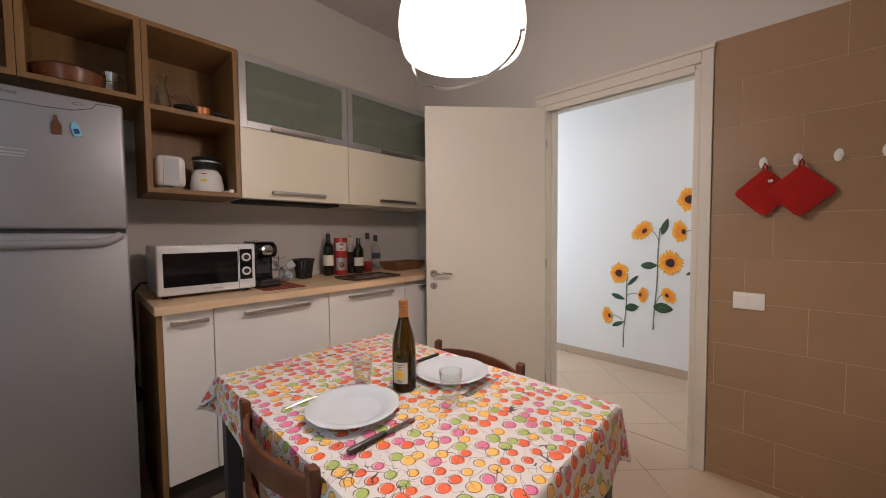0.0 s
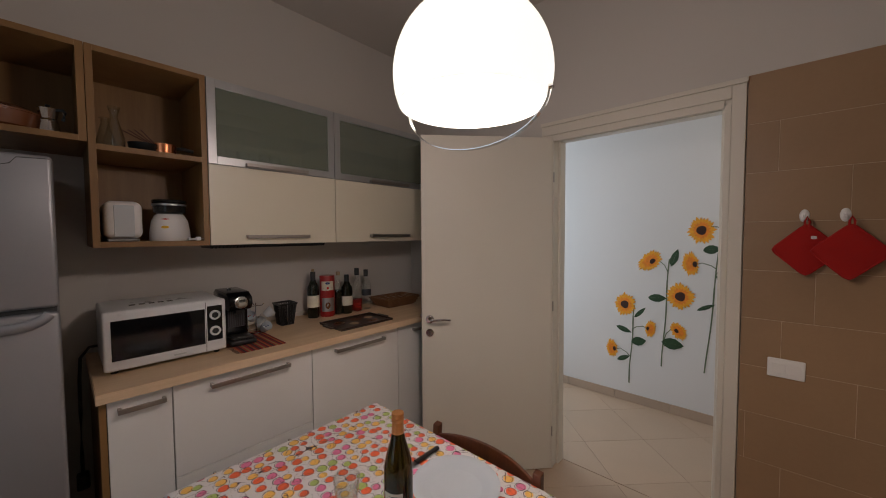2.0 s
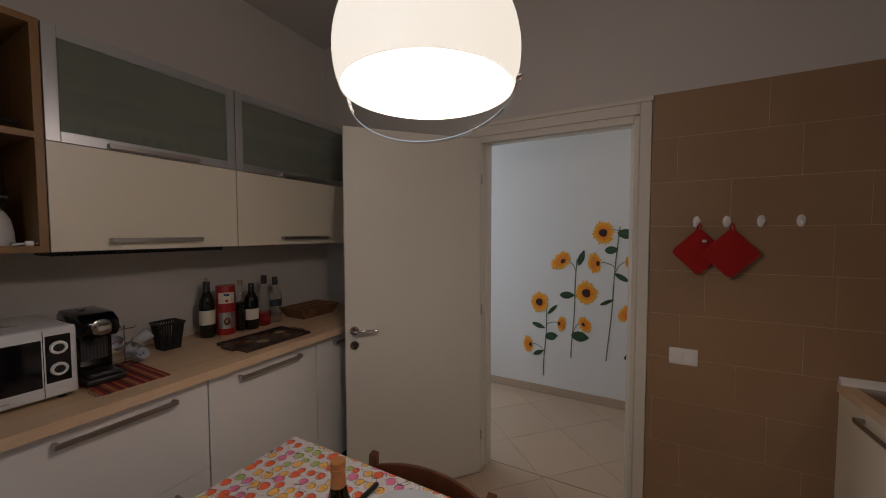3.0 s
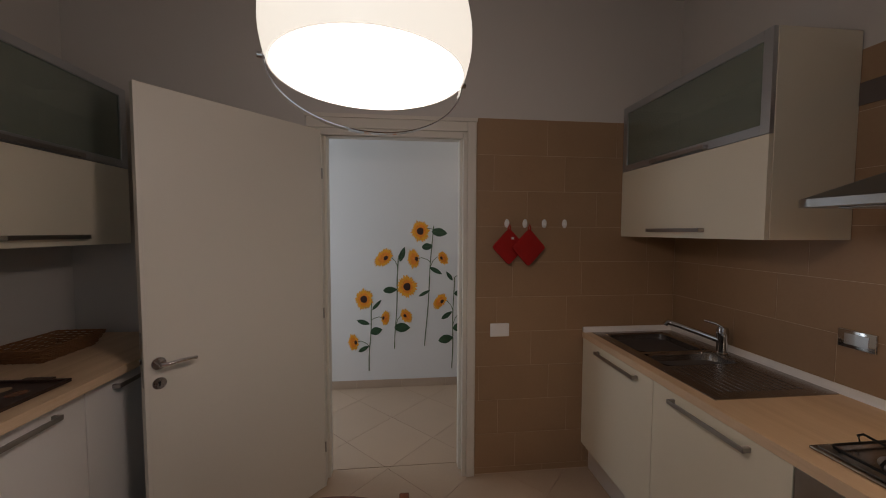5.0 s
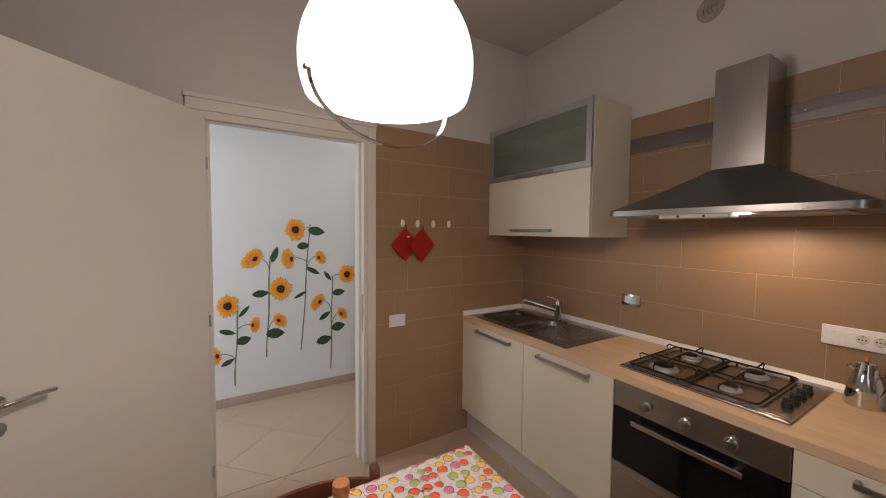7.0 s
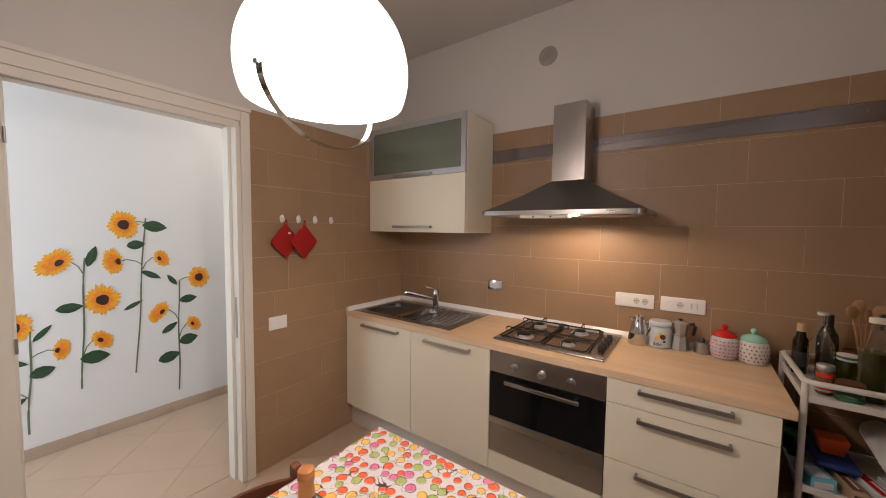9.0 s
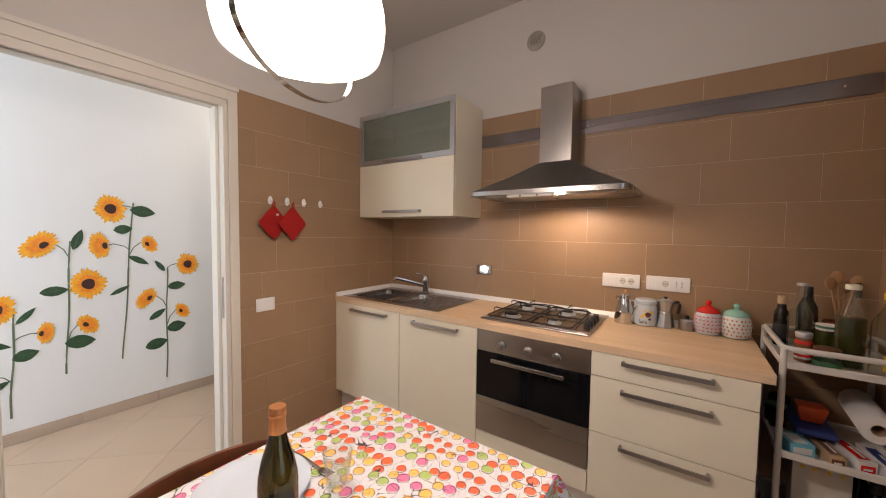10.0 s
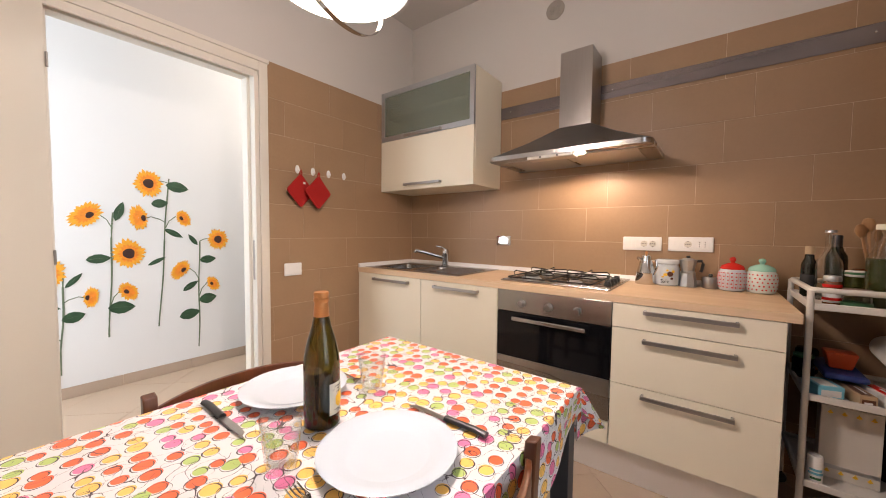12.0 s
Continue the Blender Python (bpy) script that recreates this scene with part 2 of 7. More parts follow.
M["spoon_wood"] = wood("spoon_wood", (0.42, 0.24, 0.11), (0.28, 0.14, 0.06), "z", 8, 0.6, 30)
M["fridge"] = shade("silver_fridge", (0.31, 0.315, 0.335), 0.42, metal=0.6, vary=0.03, scale=3, grain=0.02, bump=0.05, bump_scale=350)
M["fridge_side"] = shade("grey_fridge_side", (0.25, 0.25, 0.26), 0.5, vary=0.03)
M["rubber"] = shade("black_rubber", (0.02, 0.02, 0.02), 0.6, vary=0.05)
M["steel"] = shade("brushed_steel", (0.37, 0.35, 0.33), 0.30, metal=1.0, vary=0.05, scale=4, grain=0.06, grain_scale=180, stretch=(1, 1, 0.05))
M["steel_h"] = shade("brushed_steel_lengthwise", (0.42, 0.405, 0.39), 0.28, metal=1.0, vary=0.06, scale=4, grain=0.05, grain_scale=180, stretch=(1, 0.05, 1))
M["rail_steel"] = shade("rail_steel", (0.27, 0.24, 0.245), 0.27, metal=1.0, vary=0.06, scale=4, grain=0.05, grain_scale=180, stretch=(1, 0.05, 1))
M["sink_steel"] = shade("sink_steel", (0.38, 0.355, 0.335), 0.25, metal=1.0, vary=0.06, scale=4, grain=0.05, grain_scale=180, stretch=(1, 0.05, 1))
M["hood_steel"] = shade("hood_steel", (0.24, 0.235, 0.23), 0.34, metal=1.0, vary=0.05, scale=3, grain=0.05, grain_scale=160, stretch=(1, 0.05, 1))
M["handle"] = shade("satin_nickel", (0.40, 0.375, 0.35), 0.35, metal=1.0, vary=0.04, grain=0.04, stretch=(1, 0.08, 1))
M["chrome"] = shade("chrome", (0.62, 0.62, 0.62), 0.10, metal=1.0, vary=0.02, rough_vary=0.03)
M["aluminium"] = shade("satin_aluminium", (0.50, 0.51, 0.52), 0.38, metal=0.9, vary=0.03)
M["silver_plastic"] = shade("silver_white_plastic", (0.68, 0.69, 0.70), 0.3, vary=0.03)
M["plinth_metal"] = shade("plinth_metal", (0.78, 0.77, 0.76), 0.30, metal=0.6, vary=0.03, scale=3)
M["china"] = shade("white_china", (0.57, 0.63, 0.69), 0.12, vary=0.015, spec=0.6)
M["tin_red"] = shade("printed_tin_red", (0.36, 0.018, 0.018), 0.3, vary=0.15, scale=25)
M["black"] = shade("black_plastic", (0.015, 0.015, 0.016), 0.35, vary=0.1)
M["iron"] = shade("black_enamel", (0.006, 0.006, 0.006), 0.5, vary=0.1, bump=0.1, spec=0.25)
M["gloss_black"] = shade("black_glass", (0.005, 0.005, 0.006), 0.07, vary=0.02, rough_vary=0.02, spec=0.3)
M["white_plastic"] = shade("white_plastic", (0.82, 0.81, 0.80), 0.32, vary=0.03)
M["offwhite_plastic"] = shade("offwhite_plastic", (0.64, 0.60, 0.54), 0.4, vary=0.03)
M["white_enamel"] = shade("white_enamel_tube", (0.62, 0.60, 0.56), 0.35, vary=0.05)
M["porcelain"] = shade("porcelain", (0.55, 0.60, 0.64), 0.12, vary=0.015, spec=0.6)
M["dark_metal"] = shade("graphite_metal", (0.065, 0.07, 0.08), 0.45, metal=0.4, vary=0.05)
M["red_fabric"] = shade("red_cotton", (0.38, 0.009, 0.007), 0.95, vary=0.12, scale=30, grain=0.12, grain_scale=400, bump=0.5, bump_scale=260)
M["red"] = shade("red_enamel", (0.60, 0.02, 0.015), 0.25, vary=0.05)
M["mint"] = shade("mint_glaze", (0.30, 0.58, 0.48), 0.25, vary=0.05)
M["orange"] = shade("orange_plastic", (0.58, 0.075, 0.012), 0.4, vary=0.05)
M["blue"] = shade("blue_plastic", (0.015, 0.035, 0.17), 0.4, vary=0.1)
M["sky_blue"] = shade("light_blue_plastic", (0.16, 0.48, 0.62), 0.4, vary=0.08)
M["brown"] = shade("brown_plastic", (0.10, 0.03, 0.012), 0.4, vary=0.2, scale=60)
M["yellow"] = shade("yellow_print", (0.85, 0.52, 0.03), 0.5, vary=0.05)
M["green_print"] = shade("green_print", (0.03, 0.13, 0.05), 0.5, vary=0.1)
M["paper"] = shade("label_paper", (0.70, 0.66, 0.54), 0.7, vary=0.05, scale=40)
M["white_paper"] = shade("white_paper", (0.66, 0.65, 0.63), 0.8, vary=0.04, scale=20, bump=0.2, bump_scale=120)
M["card"] = shade("printed_card", (0.42, 0.30, 0.18), 0.6, vary=0.15, scale=30)
M["copper"] = shade("copper", (0.75, 0.28, 0.13), 0.25, metal=1.0, vary=0.1, scale=20)
M["copper_foil"] = shade("copper_foil", (0.60, 0.27, 0.10), 0.35, metal=0.7, vary=0.1, scale=40, bump=0.3, bump_scale=150)
M["terracotta"] = shade("glazed_terracotta", (0.17, 0.060, 0.024), 0.25, vary=0.15, scale=12)
M["bottle_green"] = glass("green_bottle_glass", (0.065, 0.044, 0.004), 0.02, 1.5, 0.92)
M["bottle_dark"] = glass("dark_bottle_glass", (0.012, 0.014, 0.006), 0.03, 1.5, 0.6)
M["clear"] = thin_glass("clear_glass", (0.95, 0.965, 0.955), 0.02)
M["pet"] = thin_glass("clear_plastic", (0.82, 0.84, 0.80), 0.08)
M["smoke"] = glass("smoked_plastic", (0.06, 0.06, 0.06), 0.08, 1.45, 0.7)
M["oil"] = glass("olive_oil", (0.06, 0.07, 0.006), 0.02, 1.4, 0.7)
M["pink_drink"] = glass("red_drink", (0.75, 0.05, 0.05), 0.02, 1.35, 0.8)
M["frosted"] = thin_glass("frosted_glass", (0.55, 0.61, 0.54), 0.22)
frost(M["frosted"], (0.37, 0.40, 0.335), 0.30)
M["shade_glass"] = glow("lit_opal_glass", (1.0, 0.90, 0.78), 3.0)
M["bulb"] = glow("lit_hood_bulb", (1.0, 0.85, 0.65), 12.0)
M["stem"] = shade("sticker_stem", (0.13, 0.17, 0.105), 0.6, vary=0.35, scale=60)
M["leaf"] = shade("sticker_leaf", (0.025, 0.070, 0.030), 0.5, vary=0.6, scale=30)
M["petal"] = shade("sticker_petal", (0.88, 0.40, 0.025), 0.6, vary=0.2, scale=40)
M["petal_inner"] = shade("sticker_petal_inner", (0.86, 0.27, 0.02), 0.6, vary=0.3, scale=60)
M["seeds"] = shade("sticker_seeds", (0.045, 0.015, 0.010), 0.7, vary=0.5, scale=120)
M["wicker"] = shade("brown_wicker", (0.22, 0.10, 0.04), 0.7, vary=0.25, scale=60, bump=0.6, bump_scale=180)
M["tray"] = shade("printed_tray", (0.035, 0.018, 0.012), 0.35, vary=0.5, scale=18)
M["runner"] = striped("striped_cotton", ((0.30, 0.02, 0.02), (0.08, 0.01, 0.02), (0.40, 0.10, 0.03), (0.20, 0.01, 0.015), (0.03, 0.02, 0.02), (0.33, 0.03, 0.02), (0.30, 0.22, 0.08)), 16.0, 1)
M["old_plaster"] = shade("old_plaster", (0.34, 0.31, 0.27), 0.8, vary=0.15, scale=30)
M["cloth"] = cherry_cloth("cherry_oilcloth")

# ---- mesh helpers: shapes are given in the room's own metres, and part() moves them to their thing's base ----
BASE = {}


def thing(name, at, label, category, group=""):
    ob = new(name)
    ob.location = at
    ob.empty_display_size = 0.05
    BASE[ob] = Vector(at)
    return tagged(ob, label, category, group)


def part(name, bm, material, parent=None, label="", category="", kind="", group="", smooth=False):
    """Links a bmesh as one mesh object, under a thing or a part, or on its own."""
    base = BASE[parent] if parent else Vector((0, 0, 0))
    bm.transform(Matrix.Translation(-base))
    me = bpy.data.meshes.new(name)
    bm.to_mesh(me)
    bm.free()
    me.materials.append(M[material] if isinstance(material, str) else material)
    if smooth:
        me.shade_smooth()
        me.set_sharp_from_angle(angle=radians(38))
    ob = new(name, me)
    if parent:
        ob.parent = parent
    BASE[ob] = base
    return tagged(ob, label, category, group, kind)


def bx(x0, x1, y0, y1, z0, z1, bevel=0.0, bm=None, seg=2):
    """A box between two corners, with its edges rounded."""
    one = bmesh.new()
    bmesh.ops.create_cube(one, size=1)
    sx, sy, sz = abs(x1 - x0), abs(y1 - y0), abs(z1 - z0)
    one.transform(Matrix.Translation(((x0 + x1) / 2, (y0 + y1) / 2, (z0 + z1) / 2)) @ Matrix.Diagonal((sx, sy, sz, 1)))
    if bevel:
        bmesh.ops.bevel(one, geom=one.edges[:], offset=min(bevel, min(sx, sy, sz) * 0.45), segments=seg, profile=0.5, affect="EDGES")
    return merge(bm, one)


def merge(bm, one):
    if bm is None:
        return one
    me = bpy.data.meshes.new("join")
    one.to_mesh(me)
    one.free()
    bm.from_mesh(me)
    bpy.data.meshes.remove(me)
    return bm


def lathe(profile, at=(0, 0, 0), seg=32, bm=None, turn=None):
    """Turns a profile of (radius, height) about an upright axis; turn: a matrix that tips it before it is moved."""
    one = bmesh.new()
    rings = []
    for r, z in profile:
        if r < 1e-5:
            rings.append([one.verts.new((0, 0, z))])
        else:
            rings.append([one.verts.new((r * math.cos(2 * math.pi * i / seg), r * math.sin(2 * math.pi * i / seg), z)) for i in range(seg)])
    for a, b in zip(rings, rings[1:]):
        for i in range(seg):
            j = (i + 1) % seg
            if len(a) == 1 and len(b) == 1:
                continue
            if len(a) == 1:
                one.faces.new((a[0], b[j], b[i]))
            elif len(b) == 1:
                one.faces.new((a[i], a[j], b[0]))
            else:
                one.faces.new((a[i], a[j], b[j], b[i]))
    bmesh.ops.recalc_face_normals(one, faces=one.faces[:])
    one.transform(Matrix.Translation(at) @ (turn or Matrix.Identity(4)))
    return merge(bm, one)


def rod(a, b, r, seg=12, bm=None, r2=None):
    a, b = Vector(a), Vector(b)
    h = (b - a).length
    q = (b - a).to_track_quat("Z", "Y").to_matrix().to_4x4()
    r2 = r if r2 is None else r2
    c = min(r, r2, h / 2) * 0.2
    return lathe([(0, 0), (r - c, 0), (r, c), (r2, h - c), (r2 - c, h), (0, h)], tuple(a), seg, bm, q)


def tube(points, r, seg=8, bm=None, flat=1.0, closed=False):
    """A bent bar along a line of points; flat squeezes its section upwards."""
    one = bmesh.new()
    pts = [Vector(p) for p in points]
    rings = []
    n = len(pts)
    up = Vector((0, 0, 1))
    for i, p in enumerate(pts):
        if closed:
            d = pts[(i + 1) % n] - pts[i - 1]
        else:
            d = pts[min(i + 1, n - 1)] - pts[max(i - 1, 0)]
        d.normalize()
        side = d.cross(up)
        if side.length < 0.05:
            side = d.cross(Vector((0, 1, 0)))
        side.normalize()
        top = side.cross(d).normalized()
        rings.append([one.verts.new(p + side * (r * math.cos(t)) + top * (r * flat * math.sin(t))) for t in (2 * math.pi * k / seg for k in range(seg))])
    pairs = list(zip(rings, rings[1:])) + ([(rings[-1], rings[0])] if closed else [])
    for a, b in pairs:
        for k in range(seg):
            m = (k + 1) % seg
            one.faces.new((a[k], a[m], b[m], b[k]))
    if not closed:
        one.faces.new(rings[0])
        one.faces.new(rings[-1])
    bmesh.ops.recalc_face_normals(one, faces=one.faces[:])
    return merge(bm, one)


def prism(outline, axis, a, b, bm=None, bevel=0.0):
    """A flat outline pushed along an axis: outline pairs are the two other axes, in order."""
    one = bmesh.new()
    place = {"x": lambda p, t: (t, p[0], p[1]), "y": lambda p, t: (p[0], t, p[1]), "z": lambda p, t: (p[0], p[1], t)}[axis]
    lo = [one.verts.new(place(p, a)) for p in outline]
    hi = [one.verts.new(place(p, b)) for p in outline]
    one.faces.new(lo)
    one.faces.new(hi)
    n = len(outline)
    for i in range(n):
        one.faces.new((lo[i], lo[(i + 1) % n], hi[(i + 1) % n], hi[i]))
    bmesh.ops.recalc_face_normals(one, faces=one.faces[:])
    if bevel:
        bmesh.ops.bevel(one, geom=one.edges[:], offset=bevel, segments=2, profile=0.5, affect="EDGES")
    return merge(bm, one)


def arc(c, r, a0, a1, n, plane="xy", h=0.0):
    out = []
    for i in range(n + 1):
        t = radians(a0 + (a1 - a0) * i / n)
        u, v = c[0] + r * math.cos(t), c[1] + r * math.sin(t)
        out.append((u, v, h) if plane == "xy" else (u, h, v) if plane == "xz" else (h, u, v))
    return out


def words(text, size, material, parent, m, name="print"):
    """Printed words, flat, in the built-in font, at pose m in the room's metres."""
    data = bpy.data.curves.new(name, "FONT")
    data.body, data.size, data.extrude, data.align_x, data.align_y = text, size, 0.0002, "CENTER", "CENTER"
    tmp = bpy.data.objects.new(name, data)
    me = bpy.data.meshes.new_from_object(tmp)
    bpy.data.objects.remove(tmp)
    me.materials.clear()
    me.materials.append(M[material])
    me.transform(Matrix.Translation(-BASE[parent]) @ m)
    ob = new(name, me)
    ob.parent = parent
    BASE[ob] = BASE[parent]
    return ob


def bar_handle(parent, x, y0, y1, z, out, drop=0.0):
    """A flat bar handle along y on a front at x, standing off by out, on two feet."""
    s = 1 if out > 0 else -1
    h = bx(x + out - s * 0.006, x + out, y0, y1, z - 0.009, z + 0.009, 0.0015)
    for y in (y0 + 0.006, y1 - 0.006):
        bx(x + s * 0.0004, x + out - s * 0.003, y - 0.0055, y + 0.0055, z - 0.0085, z + 0.0085, 0.0015, h)
    return part("handle", h, "handle", parent, "satin nickel bar handle")

# ---- the shell: kitchen x -4.44..-0.904, y 0.146..3.008; hall beyond the north wall ----
WX, EX, SY, NY, TOP = -4.44, -0.904, 0.146, 3.008, 2.96
HY0, HY1, HX0, HX1 = 3.13, 4.30, -4.85, -0.30
DX0, DX1, DTOP = -3.140, -2.257, 2.125

part("floor", bx(HX0 - 0.1, HX1 + 0.1, SY - 0.1, HY1 + 0.1, -0.15, -0.006), "floor_grout", None, kind="structure")
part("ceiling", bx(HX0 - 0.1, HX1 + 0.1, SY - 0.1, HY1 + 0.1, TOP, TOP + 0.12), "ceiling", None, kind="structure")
part("wall_west", bx(WX - 0.12, WX, SY - 0.1, NY, -0.006, TOP), "paint", None, kind="structure")
part("wall_east", bx(EX, EX + 0.12, SY - 0.1, NY, -0.006, TOP), "paint", None, kind="structure")
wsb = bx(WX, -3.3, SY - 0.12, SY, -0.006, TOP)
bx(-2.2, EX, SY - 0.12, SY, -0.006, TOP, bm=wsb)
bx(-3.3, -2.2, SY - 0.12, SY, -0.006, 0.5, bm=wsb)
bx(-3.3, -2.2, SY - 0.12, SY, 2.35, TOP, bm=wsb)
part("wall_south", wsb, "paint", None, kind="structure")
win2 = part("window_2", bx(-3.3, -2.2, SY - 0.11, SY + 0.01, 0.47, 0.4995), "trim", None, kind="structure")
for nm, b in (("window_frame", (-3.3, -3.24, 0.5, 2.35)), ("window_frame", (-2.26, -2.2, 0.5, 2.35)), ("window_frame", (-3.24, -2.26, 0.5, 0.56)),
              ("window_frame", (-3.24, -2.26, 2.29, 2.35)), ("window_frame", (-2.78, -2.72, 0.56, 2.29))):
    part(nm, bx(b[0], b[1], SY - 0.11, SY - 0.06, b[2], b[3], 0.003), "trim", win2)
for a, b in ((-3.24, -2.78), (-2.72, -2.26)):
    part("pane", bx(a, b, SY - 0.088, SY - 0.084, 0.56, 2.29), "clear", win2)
wn_bm = bx(HX0, DX0, NY, HY0, -0.006, TOP)
bx(DX1, HX1, NY, HY0, -0.006, TOP, bm=wn_bm)
bx(DX0, DX1, NY, HY0, DTOP, TOP, bm=wn_bm)
wall_north = part("wall_north", wn_bm, "paint", None, kind="structure")
hall_wall = part("wall_hall_north", bx(HX0 - 0.1, HX1 + 0.1, HY1, HY1 + 0.1, -0.006, TOP), "hall_paint", None, kind="structure")
part("wall_hall_east", bx(HX1, HX1 + 0.1, HY0, HY1, -0.006, TOP), "hall_paint", None, kind="structure")
hw = bx(HX0 - 0.1, HX0, HY0, HY0 + 0.05, -0.006, TOP)
bx(HX0 - 0.1, HX0, HY1 - 0.05, HY1, -0.006, TOP, bm=hw)
bx(HX0 - 0.1, HX0, HY0 + 0.05, HY1 - 0.05, -0.006, 0.5, bm=hw)
bx(HX0 - 0.1, HX0, HY0 + 0.05, HY1 - 0.05, 2.6, TOP, bm=hw)
part("wall_hall_west", hw, "hall_paint", None, kind="structure")
win = part("window_1", bx(HX0 - 0.09, HX0 - 0.03, HY0 + 0.05, HY0 + 0.10, 0.5, 2.6), "trim", None, kind="structure")
wf = bx(HX0 - 0.09, HX0 - 0.03, HY1 - 0.10, HY1 - 0.05, 0.5, 2.6)
bx(HX0 - 0.09, HX0 - 0.03, HY0 + 0.10, HY1 - 0.10, 0.5, 0.56, bm=wf)
bx(HX0 - 0.09, HX0 - 0.03, HY0 + 0.10, HY1 - 0.10, 2.54, 2.6, bm=wf)
bx(HX0 - 0.09, HX0 - 0.03, 3.69, 3.74, 0.56, 2.54, bm=wf)
part("window_frame", wf, "trim", win)
pane = part("pane", bx(HX0 - 0.064, HX0 - 0.060, HY0 + 0.09, HY1 - 0.09, 0.55, 2.55), "clear", win)

# skirting in the hall, in lengths
skirt = part("baseboard", bx(HX0, HX1, HY1 - 0.004, HY1, 0.0, 0.07), "wall_grout", None, kind="structure")
k = 0
x = HX0 + 0.02
while x < HX1 - 0.3:
    part("skirting_tile", bx(x, x + 0.427, HY1 - 0.012, HY1 - 0.003, 0.001, 0.078, 0.001, seg=1), "skirting", skirt)
    x += 0.43

# door lining, casing and stop
door_frame = part("door_frame", bx(-3.190, -3.108, 2.985, NY - 0.0005, 0, 2.072, 0.003), "trim", None, kind="structure")
part("casing", bx(-2.264, -2.213, 2.984, NY - 0.0005, 0, 2.168, 0.003), "trim", door_frame)
part("inner_casing", bx(-2.290, -2.2645, 2.991, NY - 0.0005, 0, 2.086, 0.003), "trim", door_frame)
part("casing", bx(-3.190, -2.2645, 2.984, NY - 0.0005, 2.112, 2.168, 0.003), "trim", door_frame)
part("inner_casing", bx(-3.190, -2.2905, 2.991, NY - 0.0005, 2.073, 2.1115, 0.003), "trim", door_frame)
part("cornice", bx(-3.195, -2.208, 2.976, NY - 0.0005, 2.1685, 2.190, 0.002), "trim", door_frame)
lin = bx(DX0 + 0.001, DX0 + 0.028, 3.009, HY0 + 0.01, 0, DTOP - 0.028, 0.001)
bx(DX1 - 0.028, DX1 - 0.001, 3.009, HY0 + 0.01, 0, DTOP - 0.028, 0.001, lin)
bx(DX0 + 0.001, DX1 - 0.001, 3.009, HY0 + 0.01, DTOP - 0.028, DTOP - 0.001, 0.001, lin)
part("lining", lin, "trim", door_frame)
st = bx(DX0 + 0.028, DX0 + 0.044, 3.060, HY0, 0, DTOP - 0.042, 0.002)
bx(DX1 - 0.046, DX1 - 0.028, 3.060, HY0, 0, DTOP - 0.042, 0.002, st)
bx(DX0 + 0.028, DX1 - 0.028, 3.060, HY0, DTOP - 0.042, DTOP - 0.028, 0.002, st)
part("stop", st, "trim", door_frame)
hc = bx(DX0 - 0.06, DX0, HY0 + 0.0005, HY0 + 0.012, 0, DTOP, 0.003)
bx(DX1, DX1 + 0.06, HY0 + 0.0005, HY0 + 0.012, 0, DTOP, 0.003, hc)
bx(DX0 - 0.06, DX1 + 0.06, HY0 + 0.0005, HY0 + 0.012, DTOP + 0.001, DTOP + 0.06, 0.003, hc)
part("hall_casing", hc, "trim", door_frame)
part("strike_plate", bx(DX1 - 0.0305, DX1 - 0.028, 3.022, 3.044, 0.87, 1.11, 0.001), "handle", door_frame, "satin nickel strike plate")

# door leaf, swung into the kitchen
leaf = thing("door", (-3.108, 2.978, 0.006), "cream laminate flush door standing wide open into the kitchen", "door")
L0 = BASE[leaf]
leaf["kind"] = "structure"
leaf.name = "door_1"


def lb(x0, x1, y0, y1, z0, z1, bev=0.0, bm=None):
    return bx(L0.x + x0, L0.x + x1, L0.y + y0, L0.y + y1, z0, z1, bev, bm)


part("leaf", lb(0.004, 0.812, -0.042, 0, 0.008, 2.092, 0.002), "door", leaf)
part("edge_strip", lb(0.800, 0.815, -0.0435, 0.0012, 0.008, 2.092, 0.001), "trim", leaf)
for z in (0.25, 1.05, 1.85):
    hg = rod((L0.x - 0.002, L0.y + 0.004, z - 0.03), (L0.x - 0.002, L0.y + 0.003, z + 0.03), 0.0045)
    part("hinge", hg, "handle", leaf, smooth=True)
for s, y in ((1, 0.0), (-1, -0.042)):
    c = Vector((L0.x + 0.768, L0.y + y, 0.990))
    p = Vector((0, s, 0))
    kb = rod(c, c + p * 0.008, 0.025, 24)
    kb = rod(c + p * 0.006, c + p * 0.045, 0.009, 14, kb)
    kb = tube([c + p * 0.042, c + p * 0.047 + Vector((-0.015, 0, 0.001)), c + p * 0.047 + Vector((-0.07, 0, 0.004)),
               c + p * 0.044 + Vector((-0.12, 0, 0.0))], 0.0085, 12, kb, flat=0.9)
    part("door_handle", kb, "chrome", leaf, "chrome lever handle on a round rose", smooth=True)
    c = c - Vector((0, 0, 0.082))
    kh = rod(c, c + p * 0.007, 0.024, 24)
    part("keyhole_rose", kh, "chrome", leaf, smooth=True)
    kk = rod(c + p * 0.005 + Vector((0, 0, 0.004)), c + p * 0.0085 + Vector((0, 0, 0.004)), 0.005, 12)
    bx(c.x - 0.0022, c.x + 0.0022, min(c.y + s * 0.005, c.y + s * 0.0085), max(c.y + s * 0.005, c.y + s * 0.0085), c.z - 0.011, c.z, bm=kk)
    part("keyhole", kk, "black", leaf)
part("lock_plate", lb(0.8145, 0.8165, -0.031, -0.009, 0.90, 1.12, 0.0005), "handle", leaf)
part("latch", lb(0.815, 0.824, -0.026, -0.014, 0.995, 1.015, 0.002), "chrome", leaf)
